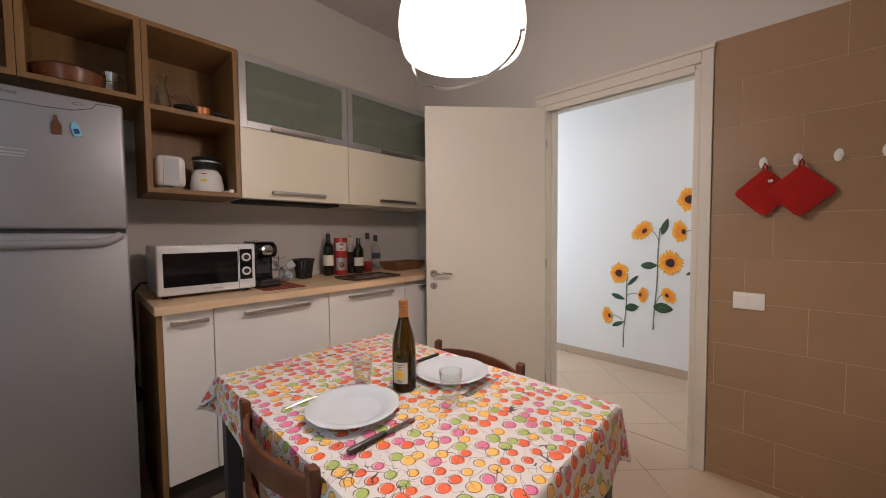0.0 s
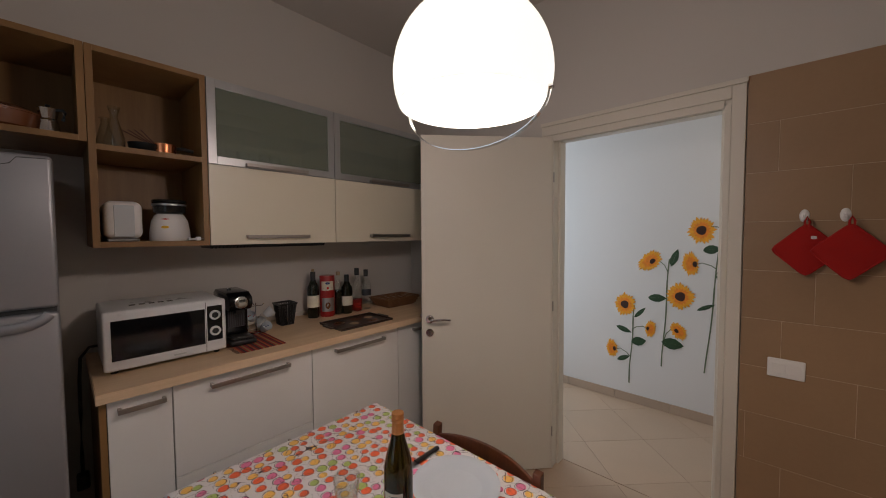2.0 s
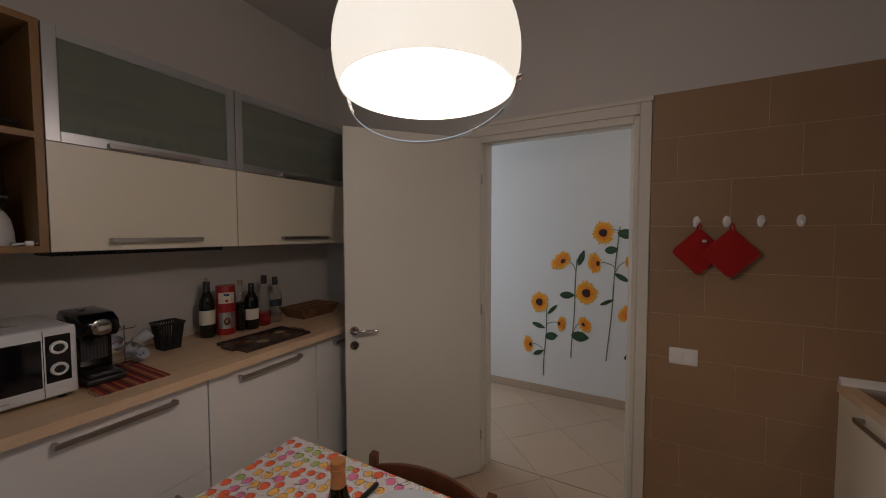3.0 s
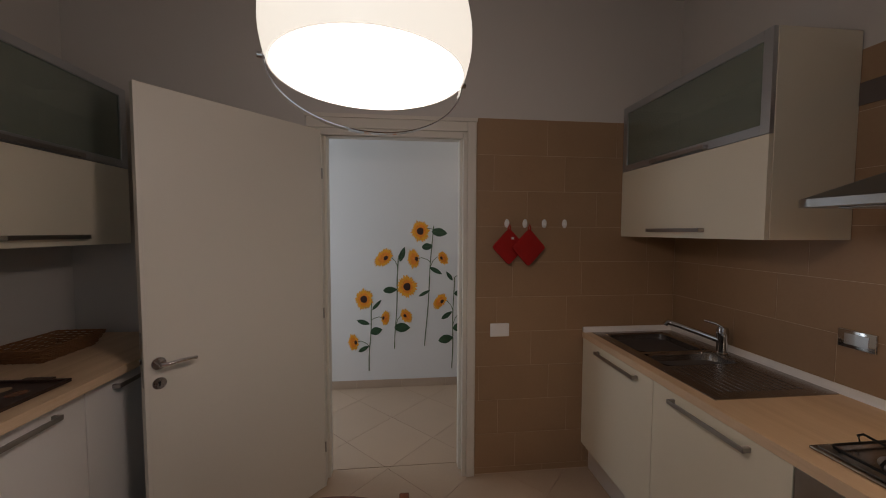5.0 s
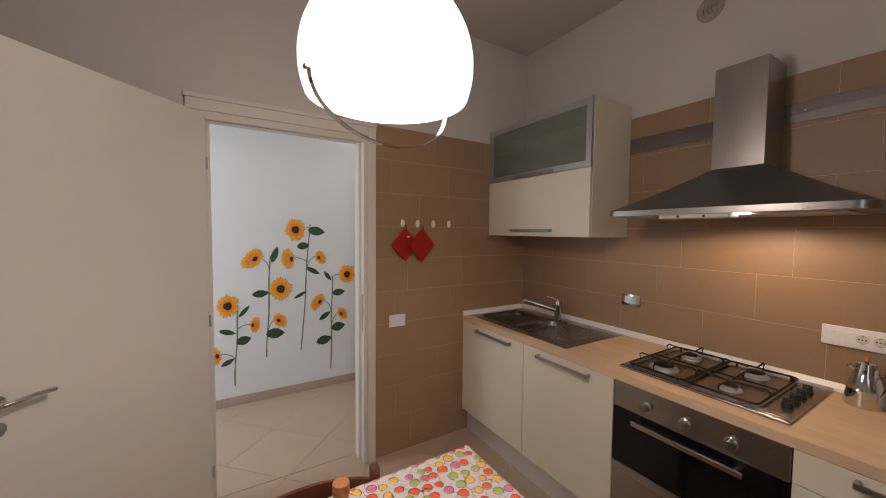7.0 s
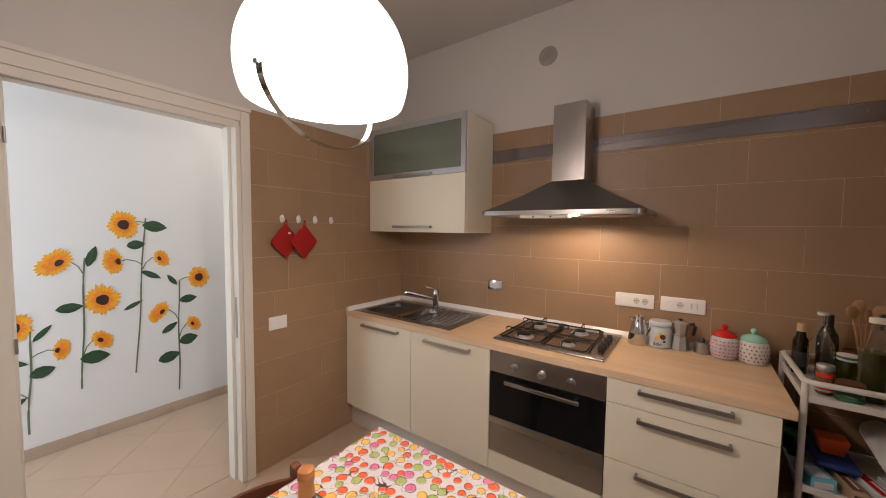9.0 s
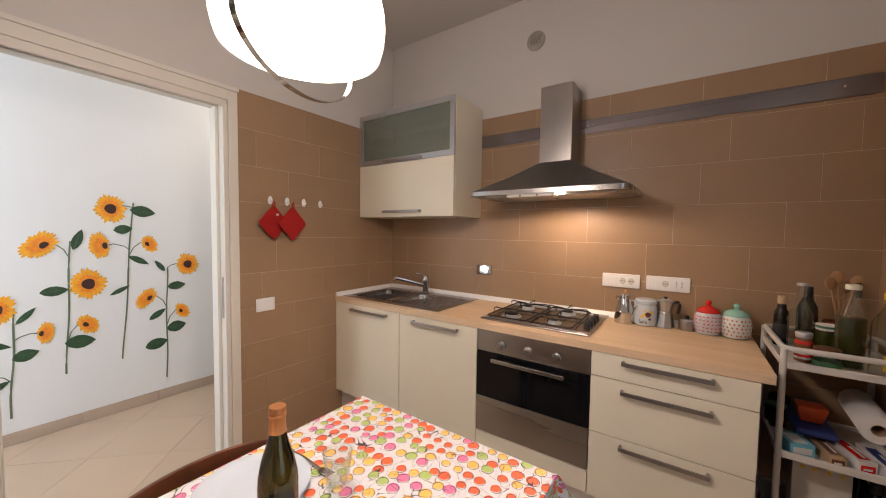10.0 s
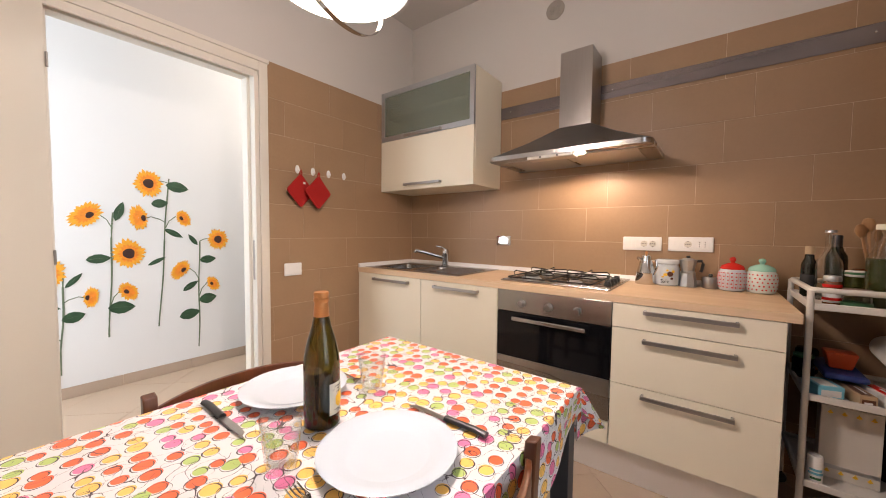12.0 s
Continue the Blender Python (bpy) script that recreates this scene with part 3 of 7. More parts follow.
leaf.matrix_basis = pose(-3.108, 2.978, 0.006, 0, 0, -132.0)


# ---- kitchen run on the east wall ----
FX = -1.52          # cabinet fronts
def base_cabinet(y0, y1, label, doors, x0=FX, x1=-0.92, front="cream"):
    """A base unit: carcass, plinth below, and fronts given as (z0, z1, handle y0, y1, z)."""
    c = thing("base_cabinet", ((x0 + x1) / 2, (y0 + y1) / 2, 0.0), label, "kitchen cabinet")
    s = 1 if x1 > x0 else -1
    part("body", bx(x0 + s * 0.021, x1, y0 + 0.001, y1 - 0.001, doors[-1][0] - 0.002, 0.8575 if s > 0 else 0.915), "carcass", c)
    for z0, z1, h0, h1, hz in doors:
        d = part("front", bx(x0, x0 + s * 0.019, y0 + 0.0015, y1 - 0.0015, z0 + 0.0015, z1 - 0.0015, 0.0012), front, c)
        if h0 is not None:
            bar_handle(d, x0, h0, h1, hz, -s * 0.032)
    return c


base_cabinet(2.357, 2.93, "cream lacquered sink cabinet door under the pale worktop", [(0.175, 0.8565, 2.46, 2.81, 0.822)])
base_cabinet(1.777, 2.355, "cream lacquered cabinet door with a long bar handle beside the oven", [(0.175, 0.8565, 1.90, 2.235, 0.822)])
base_cabinet(0.595, 1.180, "cream lacquered chest of three deep drawers under the worktop",
             [(0.745, 0.8565, 0.73, 1.052, 0.829), (0.484, 0.745, 0.73, 1.052, 0.701), (0.175, 0.484, 0.73, 1.052, 0.452)])
part("cabinet_filler", bx(FX + 0.004, FX + 0.02, 2.931, 2.998, 0.175, 0.8565, 0.001), "cream", None, "cream filler strip between the cabinet and the tiled wall", "kitchen cabinet")
pl = part("plinth", bx(-1.465, -1.45, 0.60, 2.998, 0.0, 0.172, 0.002), "plinth_metal", None, "satin aluminium plinth under the cabinets", "plinth")

# worktop, with holes for the sink and hob left by building it in strips
WT0, WT1 = 0.858, 0.893
wt = bx(-1.522, -1.440, 0.56, 2.998, WT0, WT1)
bx(-0.945, -0.914, 0.56, 2.998, WT0, WT1, bm=wt)
bx(-1.440, -0.945, 0.56, 1.215, WT0, WT1, bm=wt)
bx(-1.440, -0.945, 1.785, 2.115, WT0, WT1, bm=wt)
bx(-1.440, -0.945, 2.955, 2.998, WT0, WT1, bm=wt)
bmesh.ops.remove_doubles(wt, verts=wt.verts[:], dist=0.0005)
worktop = thing("worktop", (-1.2, 1.78, WT0), "pale oak-effect laminate worktop with sink and hob let in", "worktop")
part("board", wt, "counter", worktop)
part("front_edge", bx(-1.5245, -1.5225, 0.5595, 2.998, WT0, WT1 - 0.0005, 0.0008), "counter_edge", worktop, "laminate edge band")
part("end_edge", bx(-1.522, -0.914, 0.5575, 0.5595, WT0, WT1 - 0.0005, 0.0008), "counter_edge", worktop)
up = prism([(-0.914, WT1), (-0.938, WT1), (-0.935, WT1 + 0.012), (-0.920, WT1 + 0.030), (-0.914, WT1 + 0.030)], "y", 0.60, 2.998)
u2 = bmesh.new()
upn = prism([(2.998, WT1), (2.974, WT1), (2.977, WT1 + 0.012), (2.990, WT1 + 0.030), (2.998, WT1 + 0.030)], "x", -1.52, -0.938)
upstand = part("upstand", merge(up, upn), "white_plastic", None, "white plastic upstand strip along the back of the worktop", "worktop trim")

# oven
oven = thing("oven", (-1.22, 1.479, 0.18), "built-in stainless steel oven with black glass door and three knobs", "oven")
OY0, OY1 = 1.183, 1.774
part("body", bx(-1.495, -0.95, OY0 + 0.002, OY1 - 0.002, 0.285, 0.856), "carcass", oven)
part("control_panel", bx(-1.522, -1.496, OY0, OY1, 0.740, 0.8565, 0.002), "steel_h", oven, "brushed steel control panel")
dr = part("door", bx(-1.522, -1.496, OY0, OY1, 0.486, 0.737, 0.002), "gloss_black", oven, "black glass oven door")
part("window_pane", bx(-1.5235, -1.5215, OY0 + 0.10, OY1 - 0.10, 0.515, 0.69, 0.0005), "gloss_black", dr)
oh = bx(-1.566, -1.553, OY0 + 0.105, OY1 - 0.105, 0.700, 0.719, 0.003)
for y in (OY0 + 0.13, OY1 - 0.13):
    bx(-1.555, -1.522, y - 0.006, y + 0.006, 0.703, 0.716, 0.002, oh)
part("handle", oh, "steel_h", dr, "flat steel door handle")
part("lower_panel", bx(-1.522, -1.496, OY0, OY1, 0.288, 0.484, 0.002), "steel_h", oven)
for y in (1.628, 1.480, 1.335):
    kb = lathe([(0, 0), (0.021, 0), (0.021, 0.006), (0.017, 0.009), (0.0155, 0.028), (0.013, 0.031), (0, 0.031)], (-1.522, y, 0.790), 28,
               turn=Matrix.Rotation(radians(-90), 4, "Y"))
    kb = bx(-1.556, -1.530, y - 0.0035, y + 0.0035, 0.774, 0.806, 0.001, kb)
    part("knob", kb, "steel", oven, "brushed steel knob", smooth=True)
part("thermostat_light", rod((-1.5215, 1.235, 0.823), (-1.5245, 1.235, 0.823), 0.003, 10), "black", oven)
part("filler_panel", bx(-1.521, -1.503, OY0, OY1, 0.178, 0.283, 0.0015), "cream", None, "cream panel below the oven", "kitchen cabinet")

# hob
hob = thing("hob", (-1.19, 1.50, 0.893), "four-burner stainless steel gas hob with black enamel pan supports", "hob")
hb = bx(-1.452, -0.932, 1.205, 1.797, 0.8935, 0.903, 0.004)
part("plate", hb, "sink_steel", hob, "brushed steel hob plate")
part("rim", bx(-1.435, -1.395, 1.215, 1.787, 0.9035, 0.9055, 0.001), "steel_h", hob)
for bxx, by, r in ((-1.315, 1.665, 0.045), (-1.06, 1.665, 0.032), (-1.315, 1.415, 0.026), (-1.06, 1.415, 0.036)):
    b1 = lathe([(0, 0.903), (r + 0.014, 0.903), (r + 0.012, 0.908), (r, 0.910), (r - 0.002, 0.918), (0, 0.918)], (bxx, by, 0), 28)
    bb = part("burner", b1, "aluminium", hob, smooth=True)
    part("burner_cap", lathe([(0, 0.9185), (r - 0.004, 0.9185), (r - 0.003, 0.923), (r - 0.009, 0.926), (0, 0.926)], (bxx, by, 0), 28), "iron", bb, smooth=True)
def rounded_loop(x0, x1, y0, y1, r, z):
    pts = []
    for cx, cy, a0 in ((x1 - r, y1 - r, 0), (x0 + r, y1 - r, 90), (x0 + r, y0 + r, 180), (x1 - r, y0 + r, 270)):
        pts += [(cx + r * math.cos(radians(a0 + 30 * k)), cy + r * math.sin(radians(a0 + 30 * k)), z) for k in range(4)]
    return pts


for gy0, gy1 in ((1.540, 1.772), (1.300, 1.532)):
    z = 0.914
    cy = (gy0 + gy1) / 2
    g = tube(rounded_loop(-1.418, -0.965, gy0, gy1, 0.022, z), 0.0040, 7, closed=True)
    for cx, xe in ((-1.315, -1.418), (-1.06, -0.965)):
        mid = (-1.418 - 0.965) / 2
        for ex, ey in ((xe, cy), (mid, cy), (cx, gy0), (cx, gy1)):
            d = Vector((cx - ex, cy - ey, 0))
            ln = d.length
            d.normalize()
            e = Vector((ex, ey, z))
            pts = [e, e + Vector((0, 0, 0.020)) - d * 0.006, e + Vector((0, 0, 0.030)) + d * 0.006, e + Vector((0, 0, 0.027)) + d * 0.030, e + Vector((0, 0, 0.023)) + d * (ln - 0.022)]
            g = tube([tuple(p) for p in pts], 0.0036, 7, g)
    g = tube([(mid, gy0, z), (mid, gy1, z)], 0.0038, 7, g)
    for fx, fy in ((-1.412, gy0 + 0.022), (-1.412, gy1 - 0.022), (-0.971, gy0 + 0.022), (-0.971, gy1 - 0.022)):
        g = tube([(fx, fy, z), (fx, fy, 0.9035)], 0.0045, 6, g)
    part("pan_support", g, "iron", hob, "black enamelled wire pan support", smooth=True)
for i in range(4):
    x = -1.30 + i * 0.075
    kb = lathe([(0, 0), (0.018, 0), (0.018, 0.006), (0.0155, 0.009), (0.014, 0.021), (0, 0.022)], (x, 1.25, 0.903), 20)
    kb = bx(x - 0.0035, x + 0.0035, 1.236, 1.264, 0.914, 0.930, 0.001, kb)
    part("knob", kb, "black", hob, "black plastic knob", smooth=True)

# sink and tap
sink = thing("sink", (-1.2, 2.54, 0.893), "double-bowl stainless steel sink with a ribbed drainer", "sink")
SX0, SX1, SY0, SY1 = -1.474, -0.945, 2.086, 2.965
zt = 0.8965
def bowl(x0, x1, y0, y1, depth):
    """A pressed bowl with sloping sides."""
    b = bmesh.new()
    ring = []
    for inset, z, rad in ((0, zt, 0.05), (0.008, zt - 0.008, 0.05), (0.014, zt - depth + 0.03, 0.06), (0.04, zt - depth, 0.04)):
        r = []
        for cx, cy, a0 in ((x1 - inset - rad, y1 - inset - rad, 0), (x0 + inset + rad, y1 - inset - rad, 90), (x0 + inset + rad, y0 + inset + rad, 180), (x1 - inset - rad, y0 + inset + rad, 270)):
            for k in range(5):
                t = radians(a0 + 22.5 * k)
                r.append(b.verts.new((cx + rad * math.cos(t), cy + rad * math.sin(t), z)))
        ring.append(r)
    for a, c in zip(ring, ring[1:]):
        for k in range(20):
            b.faces.new((a[k], a[(k + 1) % 20], c[(k + 1) % 20], c[k]))
    b.faces.new(ring[-1])
    bmesh.ops.recalc_face_normals(b, faces=b.faces[:])
    bmesh.ops.reverse_faces(b, faces=b.faces[:])
    return b


rimb = bx(SX0, -1.415, SY0, SY1, zt - 0.004, zt, 0.001)
bx(-1.03, SX1, SY0, SY1, zt - 0.004, zt, 0.001, rimb)
bx(-1.415, -1.03, 2.93, SY1, zt - 0.004, zt, 0.001, rimb)
bx(-1.415, -1.03, 2.575, 2.60, zt - 0.004, zt, 0.001, rimb)
bx(-1.415, -1.03, SY0, 2.41, zt - 0.004, zt, 0.001, rimb)
part("rim", rimb, "sink_steel", sink)
part("bowl", bowl(-1.415, -1.03, 2.60, 2.93, 0.16), "sink_steel", sink, smooth=True)
part("bowl", bowl(-1.415, -1.03, 2.41, 2.575, 0.11), "sink_steel", sink, smooth=True)
for y, x, d in ((2.765, -1.22, 0.16), (2.49, -1.22, 0.11)):
    part("drain", lathe([(0, 0.003), (0.028, 0.003), (0.036, 0.001), (0.038, 0)], (x, y, zt - d + 0.001), 24), "chrome", sink, smooth=True)
rb = bmesh.new()
for i in range(12):
    x = -1.39 + i * 0.031
    bx(x, x + 0.012, 2.14, 2.385, zt, zt + 0.0020, 0.0008, rb)
part("drainer_ribs", rb, "sink_steel", sink)
tap = thing("tap", (-1.005, 2.54, 0.8965), "chrome single-lever mixer tap on the sink rim", "tap")
tb = lathe([(0, 0), (0.026, 0), (0.029, 0.006), (0.025, 0.01), (0.024, 0.085), (0.027, 0.09), (0.027, 0.12), (0.022, 0.136), (0, 0.140)], (-1.005, 2.54, 0.8965), 24)
part("body", tb, "chrome", tap, smooth=True)
part("spout", tube([(-1.010, 2.545, 0.962), (-1.075, 2.608, 0.988), (-1.145, 2.675, 1.014), (-1.178, 2.707, 1.022), (-1.186, 2.715, 1.006)], 0.0145, 14), "chrome", tap, smooth=True)
part("lever", tube([(-1.005, 2.54, 1.033), (-1.025, 2.56, 1.048), (-1.06, 2.595, 1.058)], 0.006, 10), "chrome", tap, smooth=True)


# ---- wall cabinets ----
def flap_cabinet(x0, x1, y0, y1, z0, zm, z1, label, hy, gy, body="cream"):
    """A wall unit with a framed frosted flap above and a plain flap below; x0 the front, x1 the wall."""
    s = 1 if x1 > x0 else -1
    c = thing("wall_cabinet", ((x0 + x1) / 2, (y0 + y1) / 2, z0), label, "kitchen cabinet")
    t = 0.018
    f = x0 + s * 0.021
    part("side", bx(f, x1, y0, y0 + t, z0, z1, 0.001), body, c)
    part("side", bx(f, x1, y1 - t, y1, z0, z1, 0.001), body, c)
    part("bottom", bx(f, x1, y0 + t, y1 - t, z0, z0 + t, 0.001), body, c)
    part("top", bx(f, x1, y0 + t, y1 - t, z1 - t, z1, 0.001), body, c)
    part("back", bx(x1 - s * 0.008, x1, y0 + t, y1 - t, z0 + t, z1 - t), body, c)
    part("shelf", bx(f + s * 0.02, x1 - s * 0.008, y0 + t, y1 - t, zm - 0.012, zm + 0.004), body, c)
    part("glass_shelf", bx(f + s * 0.03, x1 - s * 0.01, y0 + t, y1 - t, (zm + z1) / 2, (zm + z1) / 2 + 0.006), "clear", c)
    d = part("lower_door", bx(x0, x0 + s * 0.019, y0 + 0.0015, y1 - 0.0015, z0, zm - 0.002, 0.0012), "cream", c)
    bar_handle(d, x0, hy[0], hy[1], z0 + 0.038, -s * 0.032)
    w = 0.038
    fr = bx(x0, x0 + s * 0.019, y0 + 0.0015, y0 + w, zm, z1, 0.0015)
    bx(x0, x0 + s * 0.019, y1 - w, y1 - 0.0015, zm, z1, 0.0015, fr)
    bx(x0, x0 + s * 0.019, y0 + w, y1 - w, zm, zm + w, 0.0015, fr)
    bx(x0, x0 + s * 0.019, y0 + w, y1 - w, z1 - w, z1, 0.0015, fr)
    g = part("glass_door", fr, "aluminium", c, "aluminium-framed frosted glass flap")
    part("pane", bx(x0 + s * 0.006, x0 + s * 0.011, y0 + w - 0.003, y1 - w + 0.003, zm + w - 0.003, z1 - w + 0.003), "frosted", g, "greenish frosted glass pane")
    bar_handle(g, x0, gy[0], gy[1], zm + 0.012, -s * 0.026)
    return c


flap_cabinet(-1.285, -0.914, 2.103, 2.998, 1.495, 1.893, 2.282, "cream wall cabinet with frosted glass flap above the sink", (2.371, 2.724), (2.371, 2.724))
flap_cabinet(-4.045, WX + 0.002, 1.387, 2.036, 1.458, 1.838, 2.232, "cream wall cabinet with frosted glass flap above the microwave", (1.54, 1.86), (1.545, 1.86))
flap_cabinet(-4.045, WX + 0.002, 2.038, 2.88, 1.458, 1.838, 2.232, "cream wall cabinet with frosted glass flap beside the open door", (2.285, 2.612), (2.285, 2.612))
grille = bx(-4.30, -4.11, 1.40, 2.00, 1.449, 1.4575, 0.002)
for k in range(38):
    bx(-4.29, -4.10, 1.404 + k * 0.0157, 1.410 + k * 0.0157, 1.440, 1.4485, 0.001, grille, 1)
part("extractor_grille", grille, "black", None, "black slotted grille under the wall cabinet", "extractor grille")


# open beech shelf units
def open_unit(y0, y1, z0, z1, label, mid=()):
    c = thing("shelf_unit", ((-4.045 + WX) / 2, (y0 + y1) / 2, z0), label, "shelf unit")
    t = 0.022
    for name, b in (("side", (y0, y0 + t, z0, z1)), ("side", (y1 - t, y1, z0, z1)), ("bottom", (y0 + t, y1 - t, z0, z0 + t)), ("top", (y0 + t, y1 - t, z1 - t, z1))):
        part(name, bx(-4.043, WX + 0.012, *b, 0.001), "shelf_wood", c)
    part("back", bx(WX + 0.002, WX + 0.012, y0, y1, z0, z1), "shelf_wood", c)
    for z in mid:
        part("shelf", bx(-4.043, WX + 0.012, y0 + t, y1 - t, z, z + t, 0.001), "shelf_wood", c)
    ed = bx(-4.0455, -4.0435, y0 + 0.0005, y0 + t, z0, z1)
    bx(-4.0455, -4.0435, y1 - t, y1 - 0.0005, z0, z1, bm=ed)
    for z in (z0, z1 - t, *mid):
        bx(-4.0455, -4.0435, y0 + t, y1 - t, z, z + t, bm=ed)
    part("edging", ed, "shelf_edge", c)
    return c


open_unit(0.998, 1.385, 1.458, 2.232, "beech open shelf unit with two compartments", (1.838,))
open_unit(0.635, 0.996, 1.862, 2.232, "beech open box shelf above the fridge")
open_unit(0.17, 0.633, 1.862, 2.232, "beech open box shelf in the corner above the fridge")

# ---- west run ----
WF = -3.84
base_cabinet(1.003, 1.190, "narrow white cabinet door under the oak worktop beside the fridge", [(0.165, 0.9245, 1.030, 1.168, 0.878)], WF, WX + 0.002, "white_front")
base_cabinet(1.191, 1.765, "white unit of two deep drawers under the oak worktop", [(0.54, 0.9245, 1.316, 1.645, 0.878), (0.165, 0.54, 1.316, 1.645, 0.495)], WF, WX + 0.002, "white_front")
base_cabinet(1.767, 2.338, "white cabinet with a long bar handle below the bottles", [(0.165, 0.9245, 1.892, 2.222, 0.878)], WF, WX + 0.002, "white_front")
base_cabinet(2.340, 2.900, "white cabinet half hidden behind the open door", [(0.165, 0.9245, 2.46, 2.78, 0.878)], WF, WX + 0.002, "white_front")
part("end_panel", bx(-3.842, WX + 0.002, 0.983, 1.002, 0.0, 0.925, 0.001), "shelf_wood", None, "beech end panel of the cabinets beside the fridge", "end panel")
part("plinth", bx(-3.915, -3.90, 1.003, 2.99, 0.0, 0.16, 0.002), "carcass", None, "dark plinth under the white cabinets", "plinth")
wtw = thing("worktop", (-4.1, 1.98, 0.926), "pale oak-effect worktop holding microwave and bottles", "worktop")
part("board", bx(-3.802, WX + 0.002, 0.977, 2.995, 0.926, 0.962, 0.001), "counter", wtw)
part("front_edge", bx(-3.7995, -3.8015, 0.9765, 2.995, 0.926, 0.9615, 0.0008), "counter_edge", wtw, "laminate edge band")
part("end_edge", bx(-3.802, WX + 0.002, 0.9745, 0.9765, 0.926, 0.9615, 0.0008), "counter_edge", wtw)
part("upstand", bx(WX + 0.002, WX + 0.016, 1.0, 2.995, 0.9625, 0.985, 0.003), "offwhite_plastic", None, "thin pale upstand strip along the wall", "worktop trim")

# fridge
fr = thing("fridge", (-4.08, 0.60, 0.0), "silver two-door fridge freezer with magnets on the door", "fridge")
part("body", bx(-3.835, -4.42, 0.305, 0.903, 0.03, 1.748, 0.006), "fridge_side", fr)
up_door = part("freezer_door", bx(-3.772, -3.83, 0.302, 0.906, 1.283, 1.751, 0.012, seg=3), "fridge", fr, "silver upper door", smooth=True)
lo_door = part("fridge_door", bx(-3.772, -3.83, 0.302, 0.906, 0.07, 1.269, 0.012, seg=3), "fridge", fr, "silver lower door", smooth=True)
part("seal", bx(-3.79, -3.836, 0.31, 0.90, 1.268, 1.284), "rubber", fr)
part("plinth", bx(-3.81, -3.85, 0.31, 0.90, 0.0, 0.065), "rubber", fr)
grip = []
for i in range(15):
    a = i / 14
    grip.append((-3.765 + 0.004 * math.sin(a * math.pi), 0.315 + a * 0.50, 1.232))
grip += [(-3.766, 0.845, 1.236), (-3.770, 0.868, 1.248), (-3.775, 0.885, 1.262)]
part("handle_lip", tube(grip, 0.011, 10, flat=1.4), "fridge", lo_door, smooth=True)
trim = tube([(-3.7712, 0.31, 1.698), (-3.7712, 0.70, 1.698), (-3.7712, 0.775, 1.702), (-3.7712, 0.822, 1.719), (-3.7712, 0.835, 1.738), (-3.7712, 0.90, 1.741)], 0.0010, 6)
part("door_groove", trim, "rubber", up_door)

# hood
hood = thing("cooker_hood", (-1.15, 1.50, 1.60), "stainless steel pyramid cooker hood with a square chimney", "cooker hood")
HYc = 1.50
def outline(x0, x1, y0, y1, r):
    pts = [(x1, y0), (x1, y1)]
    pts += [(p[0], p[1]) for p in arc((x0 + r, y1 - r), r, 90, 180, 6)]
    pts += [(p[0], p[1]) for p in arc((x0 + r, y0 + r), r, 180, 270, 6)]
    return pts


rimo = outline(-1.385, -0.914, 1.062, 1.938, 0.05)
rim_bm = prism(rimo, "z", 1.603, 1.628)
part("rim", rim_bm, "steel_h", hood, "polished steel rim", smooth=True)
pyr = bmesh.new()
bottom = [pyr.verts.new((x, y, 1.628)) for x, y in rimo]
top_o = outline(-1.118, -0.914, 1.405, 1.598, 0.012)
topv = [pyr.verts.new((x, y, 1.815)) for x, y in top_o]
mids = [pyr.verts.new((bx_ * 0.45 + tx * 0.55, by_ * 0.45 + ty * 0.55, 1.628 + 0.187 * 0.50)) for (bx_, by_), (tx, ty) in zip(rimo, top_o)]
n = len(bottom)
for a, b in ((bottom, mids), (mids, topv)):
    for i in range(n):
        pyr.faces.new((a[i], a[(i + 1) % n], b[(i + 1) % n], b[i]))
bmesh.ops.recalc_face_normals(pyr, faces=pyr.faces[:])
part("canopy", pyr, "hood_steel", hood, "dull brushed steel canopy", smooth=True)
part("chimney", bx(-1.115, -0.914, 1.408, 1.596, 1.812, 2.262, 0.002), "steel", hood, "square steel chimney")
for y0, y1 in ((1.135, 1.485), (1.505, 1.86)):
    part("filter", bx(-1.31, -0.97, y0, y1, 1.598, 1.6025, 0.001), "aluminium", hood)
cpn = bx(-1.388, -1.30, 1.42, 1.68, 1.584, 1.6025, 0.006)
cp = part("control_panel", cpn, "offwhite_plastic", hood)
for y in (1.505, 1.60):
    part("slider", rod((-1.391, y, 1.593), (-1.386, y, 1.593), 0.005, 10), "black", cp)
part("lamp_lens", lathe([(0, 1.597), (0.024, 1.597), (0.027, 1.602)], (-1.33, 1.40, 0), 20), "bulb", hood, "lit hood lamp")

# utensil rail
rail = thing("utensil_rail", (-0.906, 1.14, 2.05), "long flat stainless steel rail screwed to the tiles", "rail")
rl = bx(-0.922, -0.917, 0.19, 2.10, 2.002, 2.087, 0.001)
part("bar", rl, "rail_steel", rail)
for y in (0.3, 1.34, 2.02):
    part("screw", rod((-0.9125, y, 2.05), (-0.925, y, 2.05), 0.005, 10), "chrome", rail)

